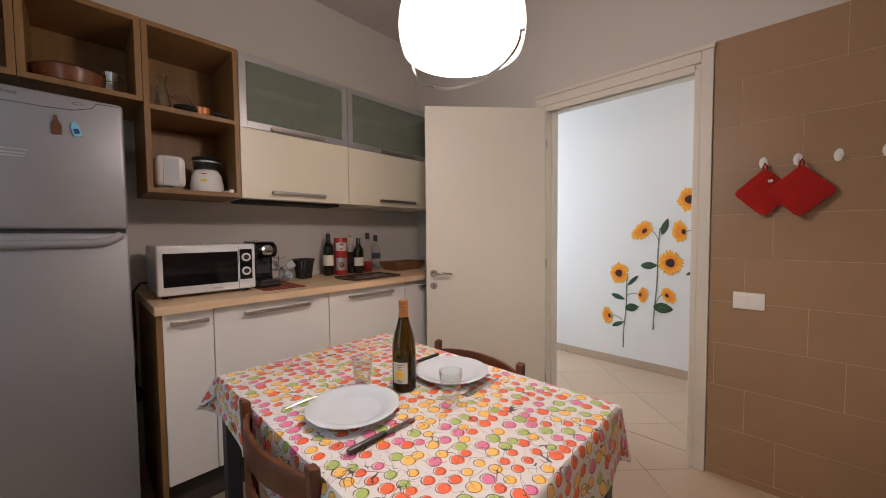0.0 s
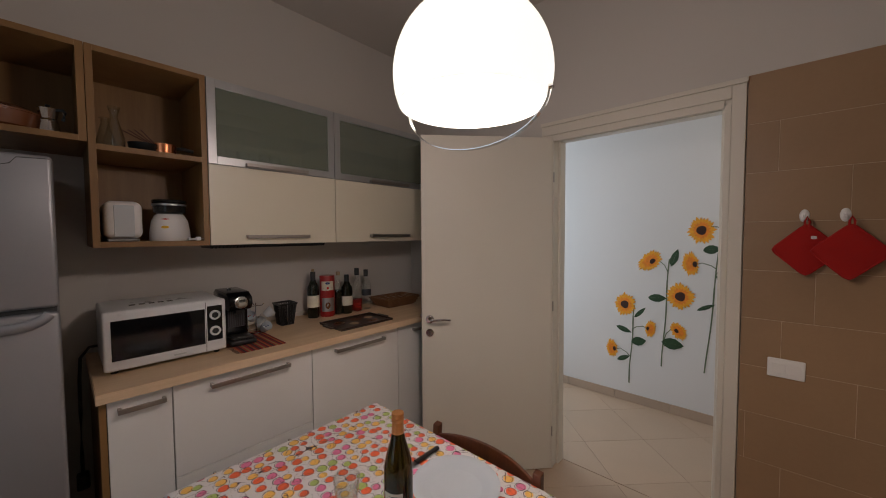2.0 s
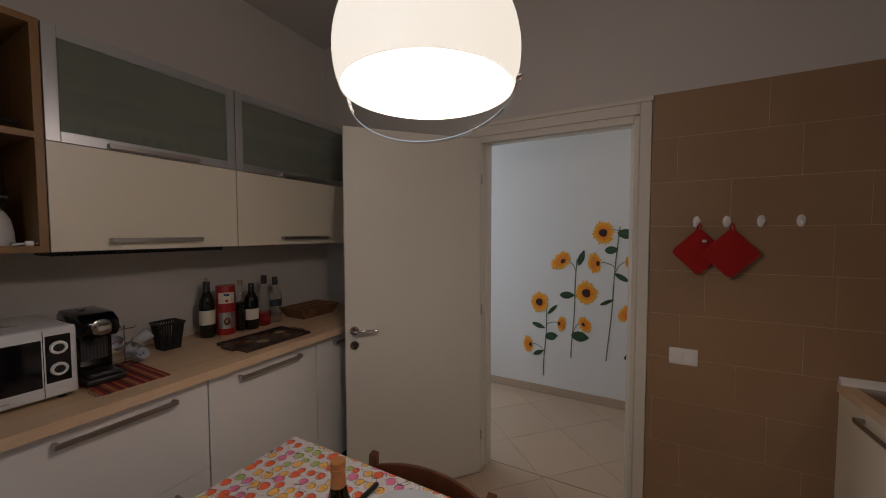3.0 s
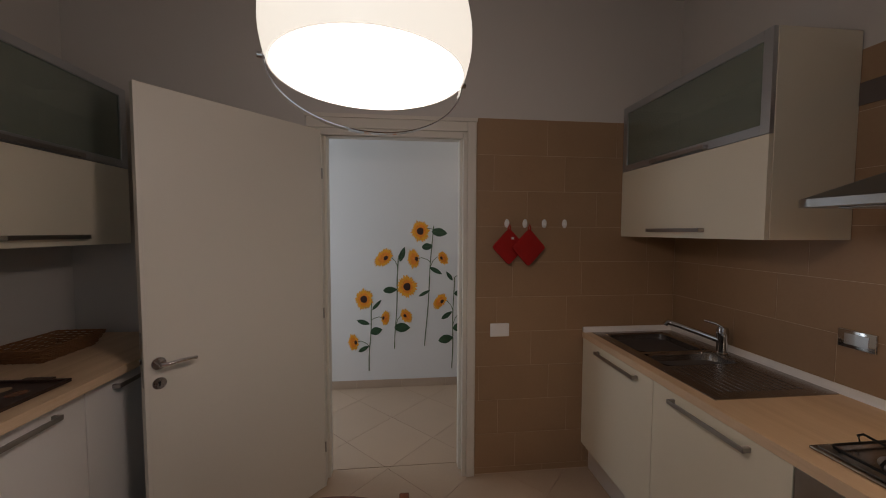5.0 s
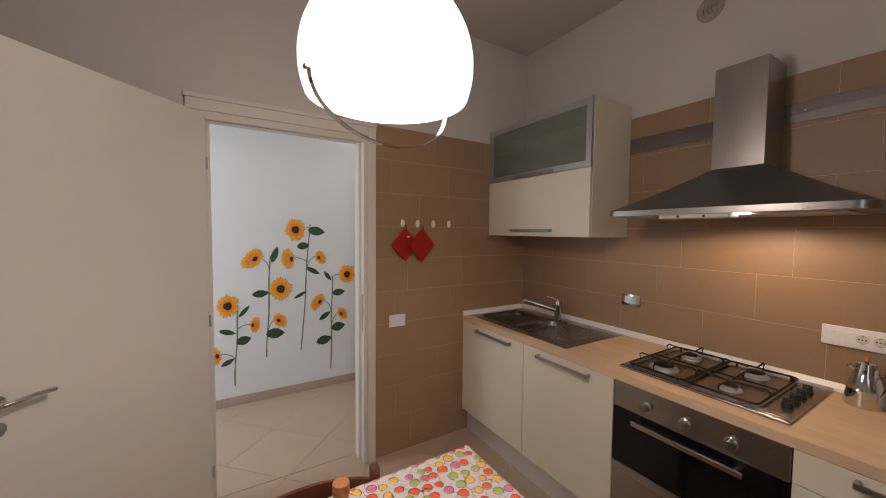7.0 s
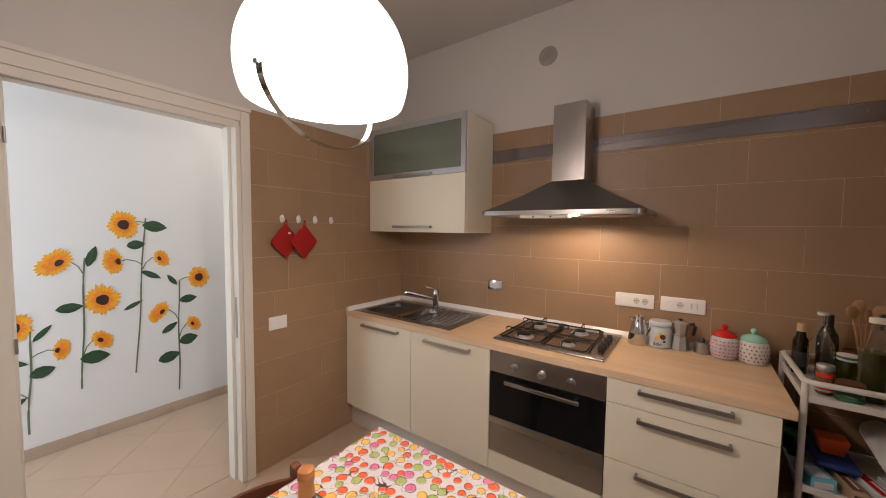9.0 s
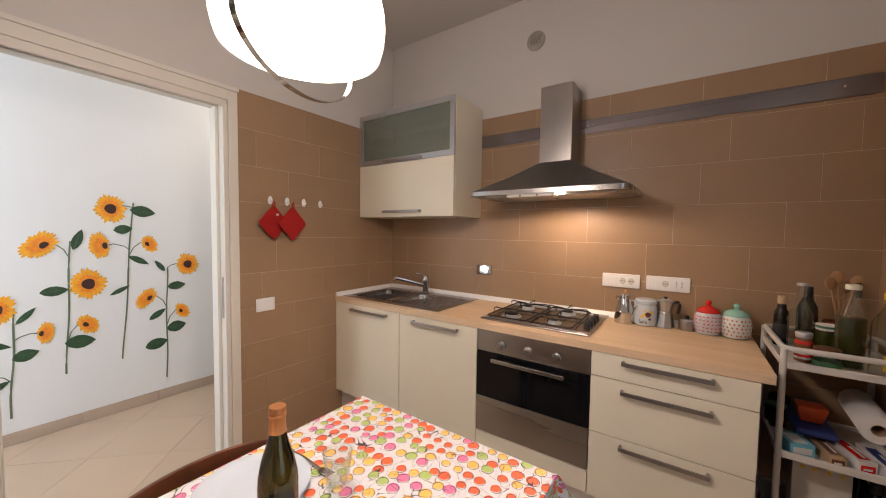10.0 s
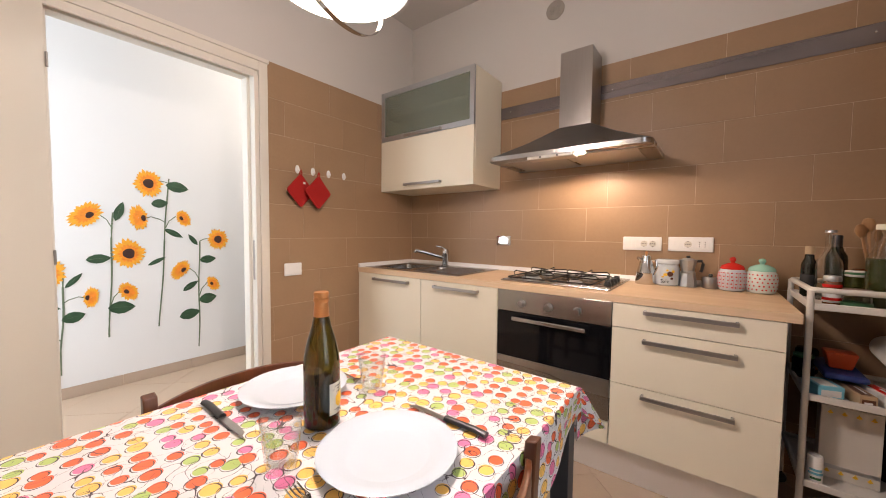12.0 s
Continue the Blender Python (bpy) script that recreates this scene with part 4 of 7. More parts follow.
# ---- table and chairs ----
table = thing("dining_table", (-2.86, 1.47, 0.0), "dining table with graphite square metal legs under an oilcloth", "table")
part("tabletop", bx(-3.405, -2.300, 1.115, 1.835, 0.719, 0.747, 0.003), "dark_metal", table)
for x in (-3.388, -2.325):
    for y in (1.132, 1.816):
        part("leg", bx(x - 0.024, x + 0.024, y - 0.024, y + 0.024, 0.0, 0.719, 0.002), "dark_metal", table, "graphite square metal leg")
part("apron", bx(-3.35, -2.37, 1.13, 1.15, 0.660, 0.718), "dark_metal", table)
part("apron", bx(-3.35, -2.37, 1.79, 1.81, 0.660, 0.718), "dark_metal", table)


def tablecloth():
    """An oilcloth sheet over the table: flat on top, hanging in soft folds, with pointed corners."""
    bm = bmesh.new()
    uvl = bm.loops.layers.uv.new("print")
    x0, x1, y0, y1, z, drop = -3.412, -2.293, 1.108, 1.842, 0.7485, 0.165
    nx, ny = 132, 94
    a0, b0 = x0 - drop, y0 - drop
    dx, dy = (x1 - x0 + 2 * drop) / nx, (y1 - y0 + 2 * drop) / ny
    grid, flat = [], {}
    for j in range(ny + 1):
        row = []
        for i in range(nx + 1):
            u, v = a0 + i * dx, b0 + j * dy
            ox = max(x0 - u, u - x1, 0)
            oy = max(y0 - v, v - y1, 0)
            sx = -1 if u < x0 else 1
            sy = -1 if v < y0 else 1
            cx, cy = min(max(u, x0), x1), min(max(v, y0), y1)
            if ox and oy:
                far = math.hypot(ox, oy)
                ang = math.atan2(oy, ox)
                fold = math.sin(2 * ang)
                spread = 0.34 if sy < 0 else 0.15
                reach = 0.012 + far * spread * fold ** 2
                px, py = cx + sx * math.cos(ang) * reach, cy + sy * math.sin(ang) * reach
                short = 1.0 - 0.62 * (2 * ang / math.pi) ** 1.3 if sy < 0 else 1.0
                hang = math.sqrt(max(far * far - (far * spread * fold ** 2) ** 2, 0)) * (0.80 + 0.2 * abs(math.cos(2 * ang)))
                pz = z - max(hang * short - 0.004, 0)
            elif ox or oy:
                d = ox + oy
                out = 0.010 * (1 - math.exp(-d / 0.012)) + 0.03 * (d / drop) * (0.35 + 0.3 * math.sin((u * 17 if oy else v * 19) + 1.0))
                px, py = cx + (sx * out if ox else 0), cy + (sy * out if oy else 0)
                short = 1.0 - 0.62 * max(0.0, 1 - min(x1 - u, (u - x0) * 1.5) / 0.40) ** 0.8 if oy and v < y0 else 1.0
                pz = z - max(d * short - 0.006, 0)
            else:
                px, py = u, v
                pz = z + 0.0006 * noise.noise(Vector((u * 9, v * 9, 0.3)))
            vt = bm.verts.new((px, py, pz))
            flat[vt] = (u - a0, v - b0)
            row.append(vt)
        grid.append(row)
    for j in range(ny):
        for i in range(nx):
            f = bm.faces.new((grid[j][i], grid[j][i + 1], grid[j + 1][i + 1], grid[j + 1][i]))
            for lp in f.loops:
                lp[uvl].uv = flat[lp.vert]
    return bm


part("tablecloth", tablecloth(), "cloth", None, "white oilcloth printed with orange, yellow, pink and green cherries", "tablecloth", smooth=True)


def chair(m, label):
    """A dark wooden chair; its back is at y = 0 and it faces +y."""
    c = thing("dining_chair", (0, 0, 0), label, "chair", "chairs round the table")
    w = 0.210
    for s in (-1, 1):
        part("back_post", prism([(-0.030, 0), (0.004, 0), (0.024, 0.42), (0.004, 0.775), (-0.020, 0.78), (-0.006, 0.42)], "x", s * w - 0.014, s * w + 0.014, bevel=0.003), "chair_wood", c)
        part("leg", rod((s * 0.19, 0.385, 0), (s * 0.19, 0.375, 0.43), 0.014, 12, r2=0.019), "chair_wood", c, smooth=True)
        part("stretcher", rod((s * 0.195, 0.0, 0.22), (s * 0.19, 0.38, 0.22), 0.009, 10), "chair_wood", c, smooth=True)
    part("stretcher", rod((-0.19, 0.38, 0.30), (0.19, 0.38, 0.30), 0.009, 10), "chair_wood", c, smooth=True)
    for name, za, hgt in (("top_rail", 0.720, 0.072), ("middle_rail", 0.60, 0.040), ("lower_rail", 0.50, 0.035)):
        b = bmesh.new()
        rows = []
        for i in range(13):
            t = -1 + i / 6
            x = t * (w - 0.013)
            yb = -0.012 - 0.045 * (1 - t * t) + (0.0 if name != "lower_rail" else 0.008)
            zt = za + hgt / 2 - (0.012 * abs(t) ** 3 if name == "top_rail" else 0.0)
            zb = za - hgt / 2
            rows.append([b.verts.new((x, yb + q, zz)) for q, zz in ((0, zb), (0.014, zb), (0.014, zt), (0, zt))])
        for p, q in zip(rows, rows[1:]):
            for k in range(4):
                b.faces.new((p[k], p[(k + 1) % 4], q[(k + 1) % 4], q[k]))
        b.faces.new(rows[0])
        b.faces.new(rows[-1])
        bmesh.ops.recalc_face_normals(b, faces=b.faces[:])
        bmesh.ops.bevel(b, geom=[e for e in b.edges if e.is_manifold and e.calc_face_angle(0) > 0.9], offset=0.003, segments=2, profile=0.5, affect="EDGES")
        part(name, b, "chair_wood", c, smooth=True)
    part("seat_frame", bx(-0.205, 0.205, 0.0, 0.40, 0.405, 0.435, 0.006), "chair_wood", c)
    part("seat", bx(-0.195, 0.195, 0.01, 0.39, 0.432, 0.450, 0.008), "wicker", c, "woven straw seat")
    c.matrix_basis = m
    return c


chair(pose(-2.857, 1.093, 0, 0, 0, 0), "dark walnut wooden chair tucked under the table by the near plate")
chair(pose(-2.842, 1.862, 0, 0, 0, 180), "dark walnut wooden chair tucked under the table near the door")

# pendant
pend = thing("pendant_lamp", (-2.691, 1.621, TOP), "lit white opal glass globe pendant with a chrome strap", "pendant lamp")
R = 0.196
zc = 1.893
prof = []
for i in range(25):
    a = radians(90 - i * (90 + 21.0) / 24)
    prof.append((max(R * math.cos(a), 0.012 if i == 0 else 0), zc + R * math.sin(a)))
prof.append((prof[-1][0] - 0.004, prof[-1][1]))
for i in range(24, -1, -1):
    a = radians(90 - i * (90 + 21.0) / 24)
    prof.append((max((R - 0.004) * math.cos(a), 0.012), zc + (R - 0.004) * math.sin(a)))
sh = part("shade", lathe(prof, (-2.691, 1.621, 0), 56), "shade_glass", pend, "lit white opal glass shade open below", smooth=True)
sh.visible_shadow = False
part("cap", lathe([(0, 2.135), (0.012, 2.132), (0.026, 2.10), (0.030, 2.085), (0, 2.083)], (-2.691, 1.621, 0), 24), "chrome", pend, smooth=True)
part("cord", rod((-2.691, 1.621, 2.13), (-2.691, 1.621, TOP - 0.03), 0.003, 8), "white_plastic", pend)
part("ceiling_rose", lathe([(0, 0), (0.045, 0), (0.04, -0.02), (0.012, -0.035), (0, -0.035)], (-2.691, 1.621, TOP), 24), "white_plastic", pend, smooth=True)
strap = [(0.187 * math.cos(a), 0.0, 1.834 - 0.116 * math.sin(a)) for a in (math.pi * i / 40 for i in range(41))]
turn = Matrix.Translation((-2.691, 1.621, 0)) @ Matrix.Rotation(radians(13.6), 4, "Z")
sb = bmesh.new()
rows = []
for i, p in enumerate(strap):
    a = math.pi * i / 40
    nrm = Vector((math.cos(a) * 0.114, 0, -math.sin(a) * 0.187)).normalized()
    rows.append([sb.verts.new(Vector(p) + nrm * q + Vector((0, w, 0))) for w, q in ((-0.008, 0), (0.008, 0), (0.008, 0.002), (-0.008, 0.002))])
for p, q in zip(rows, rows[1:]):
    for k in range(4):
        sb.faces.new((p[k], p[(k + 1) % 4], q[(k + 1) % 4], q[k]))
bmesh.ops.recalc_face_normals(sb, faces=sb.faces[:])
sb.transform(turn)
part("strap", sb, "chrome", pend, "chrome strap under the shade")
for s in (-1, 1):
    part("clip", rod(turn @ Vector((s * 0.178, 0, 1.834)), turn @ Vector((s * 0.199, 0, 1.834)), 0.0055, 12), "chrome", pend, smooth=True)

# ---- sunflower stickers on the hall wall ----
WY = HY1 - 0.0012


def sheet(points, thick=0.0011):
    return prism([(p[0], p[1]) for p in points], "y", WY, WY - thick)


def sunflower(parent, x, z, r, squash, tilt, rng, toward=0):
    """A flat printed head: two rings of ragged petals and a dark disc; squash narrows a head seen from the side;
    toward: the side (-1 or 1) on which its stalk joins."""
    r *= 0.90
    m = Matrix.Rotation(radians(tilt), 2)
    head = None
    squash *= 0.86
    bms = [bmesh.new(), bmesh.new()]
    for ring, n, r0, r1 in ((0, 23, 0.30, 1.0), (1, 17, 0.26, 0.66)):
        bm = bms[ring]
        r0 = r0 if squash > 0.7 else 0.03
        for i in range(n):
            a = 2 * math.pi * (i + rng.uniform(-0.2, 0.2) + 0.5 * ring) / n
            ln = r * r1 * rng.uniform(0.86, 1.04)
            w = (0.145 if ring == 0 else 0.10) * r
            pts = []
            for t, s in ((r0 * r, 0.5), (ln * 0.62, 1.0), (ln * 0.85, 0.62), (ln, 0.03)):
                pts.append((t, s * w))
            loop = pts + [(t, -s) for t, s in reversed(pts)]
            out = []
            for t, s in loop:
                px, pz = (t * math.cos(a) - s * math.sin(a)) * squash, t * math.sin(a) + s * math.cos(a)
                q = m @ Vector((px, pz))
                out.append((x + q.x, z + q.y))
            off = 0.0004 * ((i * 3) % 5) + 0.0022 * ring
            one = prism(out, "y", WY - 0.0013 - off, WY - 0.0016 - off)
            merge(bm, one)
    head = part("flower_head", bms[0], "petal", parent)
    part("inner_petals", bms[1], "petal_inner", head)
    dc = []
    for i in range(20):
        a = 2 * math.pi * i / 20
        size = 0.33 if squash > 0.8 else 0.23
        q = m @ Vector((r * size * math.cos(a) * squash, r * size * math.sin(a)))
        k = 1 + 0.07 * math.sin(i * 7.1)
        dc.append((x + q.x * k + (0.86 - squash) * r * 0.9 * toward, z + q.y * k))
    part("disc", prism(dc, "y", WY - 0.0058, WY - 0.0063), "seeds", head)
    return head


def leaf(parent, x, z, length, tilt, width=0.5):
    m = Matrix.Rotation(radians(tilt), 2)
    pts = []
    for t, s in ((-0.5, 0.03), (-0.36, 0.62), (-0.12, 0.98), (0.12, 0.92), (0.34, 0.5), (0.5, 0.02)):
        pts.append((t * length, s * length * width * 0.45))
    loop = pts + [(t, -s) for t, s in reversed(pts)]
    out = [(x + (m @ Vector(p)).x, z + (m @ Vector(p)).y) for p in loop]
    lf = part("leaf", sheet(out, 0.0018), "leaf", parent)
    v = m @ Vector((length * 0.46, 0))
    part("vein", tube([(x - v.x, WY - 0.0019, z - v.y), (x, WY - 0.0019, z + 0.002), (x + v.x, WY - 0.0019, z + v.y)], 0.0011, 4, flat=0.4), "stem", lf)


def plant(label, top, foot, heads, leaves, seed):
    rng = random.Random(seed)
    c = thing("sunflower_sticker", (foot[0], HY1 - 0.001, foot[1]), label, "wall sticker", "sunflower stickers on the hall wall")
    n = 14
    line = []
    for i in range(n + 1):
        t = i / n
        line.append((top[0] + (foot[0] - top[0]) * t + 0.004 * math.sin(t * 9 + seed), WY - 0.001, top[1] + (foot[1] - top[1]) * t))
    b = tube(line, 0.0055, 6, flat=1.0)
    b = squash_y(b)
    part("stem", b, "stem", c)
    for x, z, r, sq, tl, jz in heads:
        t = min(max((top[1] - jz) / (top[1] - foot[1]), 0), 1)
        jx = top[0] + (foot[0] - top[0]) * t
        side = 1 if x > jx else -1
        mid = ((jx * 0.45 + x * 0.55), WY - 0.001, max(z, jz) + 0.012 if r > 0.05 else (z + jz) / 2)
        bt = squash_y(tube([(jx, WY - 0.001, jz), ((jx * 0.8 + x * 0.2), WY - 0.001, jz + (mid[2] - jz) * 0.6), mid, (x - side * r * 0.35, WY - 0.001, z)], 0.0036, 6))
        part("flower_stalk", bt, "stem", c)
        sunflower(c, x, z, r, sq, tl, rng, -side)
    for lf in leaves:
        leaf(c, *lf)
    return c


def squash_y(bm):
    for v in bm.verts:
        v.co.y = WY - 0.001 + (v.co.y - WY + 0.001) * 0.12
    return bm


plant("tall sunflower wall sticker with three blooms and dark leaves", (-2.169, 1.068), (-2.187, 0.166),
      [(-2.028, 1.087, 0.112, 1.0, 0, 1.07), (-2.308, 0.837, 0.105, 0.72, -38, 0.74), (-2.071, 0.700, 0.082, 0.78, 30, 0.60)],
      [(-2.215, 1.085, 0.11, 125, 0.38), (-2.107, 0.916, 0.125, 5, 0.6), (-2.239, 0.698, 0.13, 35, 0.42), (-2.113, 0.576, 0.135, 8, 0.75), (-2.248, 0.461, 0.15, 12, 0.65)], 1)
plant("tallest sunflower wall sticker with a large top bloom", (-2.373, 1.575), (-2.455, 0.398),
      [(-2.500, 1.523, 0.122, 1.0, 0, 1.54), (-2.564, 1.255, 0.118, 0.66, 5, 1.22), (-2.278, 1.262, 0.088, 0.74, 25, 1.18)],
      [(-2.314, 1.512, 0.155, -8, 0.62), (-2.432, 1.374, 0.11, 8, 0.7), (-2.346, 1.138, 0.14, -30, 0.36), (-2.459, 0.919, 0.13, 28, 0.28)], 2)
plant("sunflower wall sticker with three blooms on a green stem", (-2.709, 1.290), (-2.748, 0.378),
      [(-2.849, 1.266, 0.125, 0.78, -42, 1.17), (-2.628, 0.986, 0.130, 1.0, 0, 0.93), (-2.635, 0.701, 0.092, 0.80, 35, 0.60)],
      [(-2.673, 1.300, 0.15, 72, 0.40), (-2.790, 0.955, 0.135, 4, 0.55), (-2.675, 0.586, 0.155, -3, 0.68)], 3)
plant("shortest sunflower wall sticker next to the door opening", (-2.963, 0.865), (-2.997, 0.169),
      [(-2.835, 0.684, 0.088, 0.66, -8, 0.66), (-3.040, 0.870, 0.120, 1.0, 0, 0.85), (-3.142, 0.453, 0.100, 0.68, 6, 0.40)],
      [(-2.918, 0.812, 0.13, 48, 0.30), (-2.925, 0.558, 0.12, 14, 0.72), (-3.045, 0.645, 0.13, -18, 0.40), (-3.045, 0.385, 0.115, 28, 0.42)], 4)

# ---- on the tiled walls ----
for i, x in enumerate((-2.020, -1.907, -1.785, -1.655)):
    h = thing("wall_hook", (x, 2.995, 1.575), "small oval white adhesive hook on brown tiles", "hook", "hooks on the tiled wall")
    part("plate", lathe([(0, 0), (0.015, 0), (0.0155, 0.003), (0.012, 0.007), (0, 0.009)], (x, 2.9995, 1.572), 20, turn=Matrix.Rotation(radians(90), 4, "X") @ Matrix.Diagonal((1, 1.75, 1, 1))), "white_plastic", h, smooth=True)
    part("hook", tube([(x, 2.993, 1.575), (x, 2.983, 1.563), (x, 2.976, 1.560), (x, 2.974, 1.570)], 0.004, 8), "white_plastic", h, smooth=True)


def pot_holder(x, z, half, y, tilt, label, tag):
    c = thing("pot_holder", (x, y, z), label, "pot holder", "red pot holders")
    n = 8
    bm = bmesh.new()
    rows = []
    for i in range(n + 1):
        rows.append([bm.verts.new((half * (2 * i / n - 1), 0, half * (2 * j / n - 1))) for j in range(n + 1)])
    for i in range(n):
        for j in range(n):
            bm.faces.new((rows[i][j], rows[i + 1][j], rows[i + 1][j + 1], rows[i][j + 1]))
    for v in bm.verts:
        u, w = v.co.x / half, v.co.z / half
        r = max(abs(u), abs(w))
        if abs(u) > 0.8 and abs(w) > 0.8:
            v.co.x *= 0.955
            v.co.z *= 0.955
        v.co.y = -0.006 * (1 - r ** 3) - 0.002 * math.sin(3 * u + 2 * w)
    geom = bmesh.ops.extrude_face_region(bm, geom=bm.faces[:])
    for g in geom["geom"]:
        if isinstance(g, bmesh.types.BMVert):
            g.co.y -= 0.008
    bmesh.ops.recalc_face_normals(bm, faces=bm.faces[:])
    turn = Matrix.Translation((x, y - 0.018, z)) @ Matrix.Rotation(radians(11), 4, "Z") @ Matrix.Rotation(radians(tilt), 4, "Y")
    bm.transform(turn)
    part("pad", bm, "red_fabric", c, smooth=True)
    e = half * 0.975
    ring = []
    for cx, cz, a0 in ((e - 0.02, e - 0.02, 0), (-e + 0.02, e - 0.02, 90), (-e + 0.02, -e + 0.02, 180), (e - 0.02, -e + 0.02, 270)):
        for k in range(5):
            t = radians(a0 + 22.5 * k)
            ring.append(turn @ Vector((cx + 0.02 * math.cos(t), -0.004, cz + 0.02 * math.sin(t))))
    part("piping", tube(ring, 0.0045, 8, closed=True), "red_fabric", c, smooth=True)
    top = turn @ Vector((half * 0.93, -0.004, half * 0.93))
    part("loop", tube([top + Vector((-0.006, 0, -0.012)), top + Vector((-0.007, -0.004, 0.014)), top + Vector((0, -0.006, 0.032)), top + Vector((0.007, -0.004, 0.014)), top + Vector((0.006, 0, -0.012))], 0.0038, 8), "red_fabric", c, smooth=True)
    if tag:
        p = turn @ Vector((half * 0.62, -0.0165, half * 0.30))
        part("tag", bx(p.x - 0.008, p.x + 0.008, p.y - 0.0005, p.y + 0.0005, p.z - 0.006, p.z + 0.006), "white_paper", c)


pot_holder(-2.014, 1.432, 0.078, 2.992, -45, "red quilted pot holder with a white tag on a hook", True)
pot_holder(-1.898, 1.428, 0.080, 2.972, -44, "red quilted pot holder hanging in front of the other", False)


def wall_plate(at, size, normal, label, modules, material="white_plastic"):
    """A switch or socket plate; modules: (offset, kind)."""
    x, y, z = at
    w, h = size
    c = thing("wall_plate", at, label, "electrical plate")
    if normal == "y":
        fr_ = bx(x - w / 2, x + w / 2, y - 0.009, y, z - h / 2, z + h / 2, 0.004, seg=3)
    else:
        fr_ = bx(x - 0.009, x, y - w / 2, y + w / 2, z - h / 2, z + h / 2, 0.004, seg=3)
    part("frame", fr_, material, c, smooth=True)
    for off, mw, kind in modules:
        if normal == "y":
            mb = bx(x + off - mw / 2, x + off + mw / 2, y - 0.0105, y - 0.008, z - 0.022, z + 0.022, 0.001)
        else:
            mb = bx(x - 0.0105, x - 0.008, y + off - mw / 2, y + off + mw / 2, z - 0.022, z + 0.022, 0.001)
        m = part("rocker" if kind == "switch" else "socket", mb, material, c)
        if kind == "schuko":
            part("recess", lathe([(0, 0), (0.0175, 0), (0.0175, 0.0012), (0, 0.0012)], (x - 0.0105, y + off, z), 24, turn=Matrix.Rotation(radians(-90), 4, "Y")), "offwhite_plastic", m, smooth=True)
            hb_ = bmesh.new()
            for dy in (-0.009, 0, 0.009):
                bx(x - 0.0123, x - 0.0117, y + off + dy - 0.0022, y + off + dy + 0.0022, z - 0.0022, z + 0.0022, bm=hb_)
            for dz in (-0.0155, 0.0155):
                bx(x - 0.0123, x - 0.0117, y + off - 0.003, y + off + 0.003, z + dz - 0.0012, z + dz + 0.0012, bm=hb_)
            part("pin_holes", hb_, "black", m)
        elif kind == "pins":
            hb_ = bmesh.new()
            for dz in (-0.012, 0, 0.012):
                bx(x - 0.0112, x - 0.0104, y + off - 0.0022, y + off + 0.0022, z + dz - 0.0022, z + dz + 0.0022, bm=hb_)
            part("pin_holes", hb_, "black", m)
    return c


wall_plate((-2.058, 2.9995, 0.918), (0.118, 0.082), "y", "blank white plate on the brown tiled wall beside the door", [(-0.024, 0.044, "switch"), (0.024, 0.044, "switch")])
wall_plate((-0.9125, 1.153, 1.116), (0.200, 0.080), "x", "white plate with switches and two sockets above the hob", [(0.066, 0.022, "switch"), (0.043, 0.022, "switch"), (0.020, 0.022, "switch"), (-0.012, 0.036, "schuko"), (-0.056, 0.036, "schuko")])
wall_plate((-0.9125, 0.919, 1.118), (0.205, 0.080), "x", "white plate with a switch and sockets above the worktop", [(0.066, 0.022, "switch"), (0.010, 0.040, "schuko"), (-0.042, 0.022, "pins"), (-0.066, 0.022, "pins")])
wall_plate((-0.9125, 2.062, 1.113), (0.118, 0.072), "x", "mirror-bright chrome wall plate above the worktop", [(0.0, 0.075, "switch")], "chrome")
vent = thing("vent_cover", (-0.905, 1.71, 2.66), "small round painted-over wall plug cover high on the wall", "wall cover")
vb = lathe([(0, 0), (0.062, 0), (0.062, 0.004), (0.056, 0.007), (0, 0.007)], (-0.904, 1.715, 2.665), 24, turn=Matrix.Rotation(radians(-90), 4, "Y"))
for k in range(4):
    vb = tube([(-0.912, 1.68 + 0.02 * k, 2.64), (-0.913, 1.69 + 0.018 * k, 2.665), (-0.912, 1.675 + 0.02 * k, 2.695)], 0.003, 6, vb)
part("cover", vb, "old_plaster", vent, smooth=True)

# ---- things on the east worktop ----
ZE = 0.8932


def moka(x, y, z, h, r, label, handle_dir, body="aluminium", base="aluminium"):
    c = thing("moka_pot", (x, y, z), label, "coffee pot")
    part("boiler", lathe([(0, 0), (r * 0.95, 0), (r, 0.004), (r * 0.78, h * 0.42), (r * 0.80, h * 0.46), (0, h * 0.46)], (x, y, z), 8), base, c)
    part("collector", lathe([(0, h * 0.47), (r * 0.78, h * 0.47), (r * 0.66, h * 0.52), (r * 0.88, h * 0.84), (r * 0.90, h * 0.86), (0, h * 0.86)], (x, y, z), 8), body, c)
    part("lid", lathe([(0, h * 0.865), (r * 0.90, h * 0.865), (r * 0.4, h * 0.92), (0, h * 0.93)], (x, y, z), 8), body, c)
    part("knob", lathe([(0, h * 0.925), (r * 0.14, h * 0.925), (r * 0.24, h * 0.97), (r * 0.16, h), (0, h)], (x, y, z), 12), "black", c, smooth=True)
    dx, dy = math.cos(radians(handle_dir)), math.sin(radians(handle_dir))
    pts = [(x + dx * r * q, y + dy * r * q, z + h * w) for q, w in ((0.8, 0.83), (1.35, 0.84), (1.5, 0.76), (1.38, 0.55), (1.30, 0.48))]
    part("handle", tube(pts, r * 0.13, 8, flat=1.3), "black", c, smooth=True)
    return c


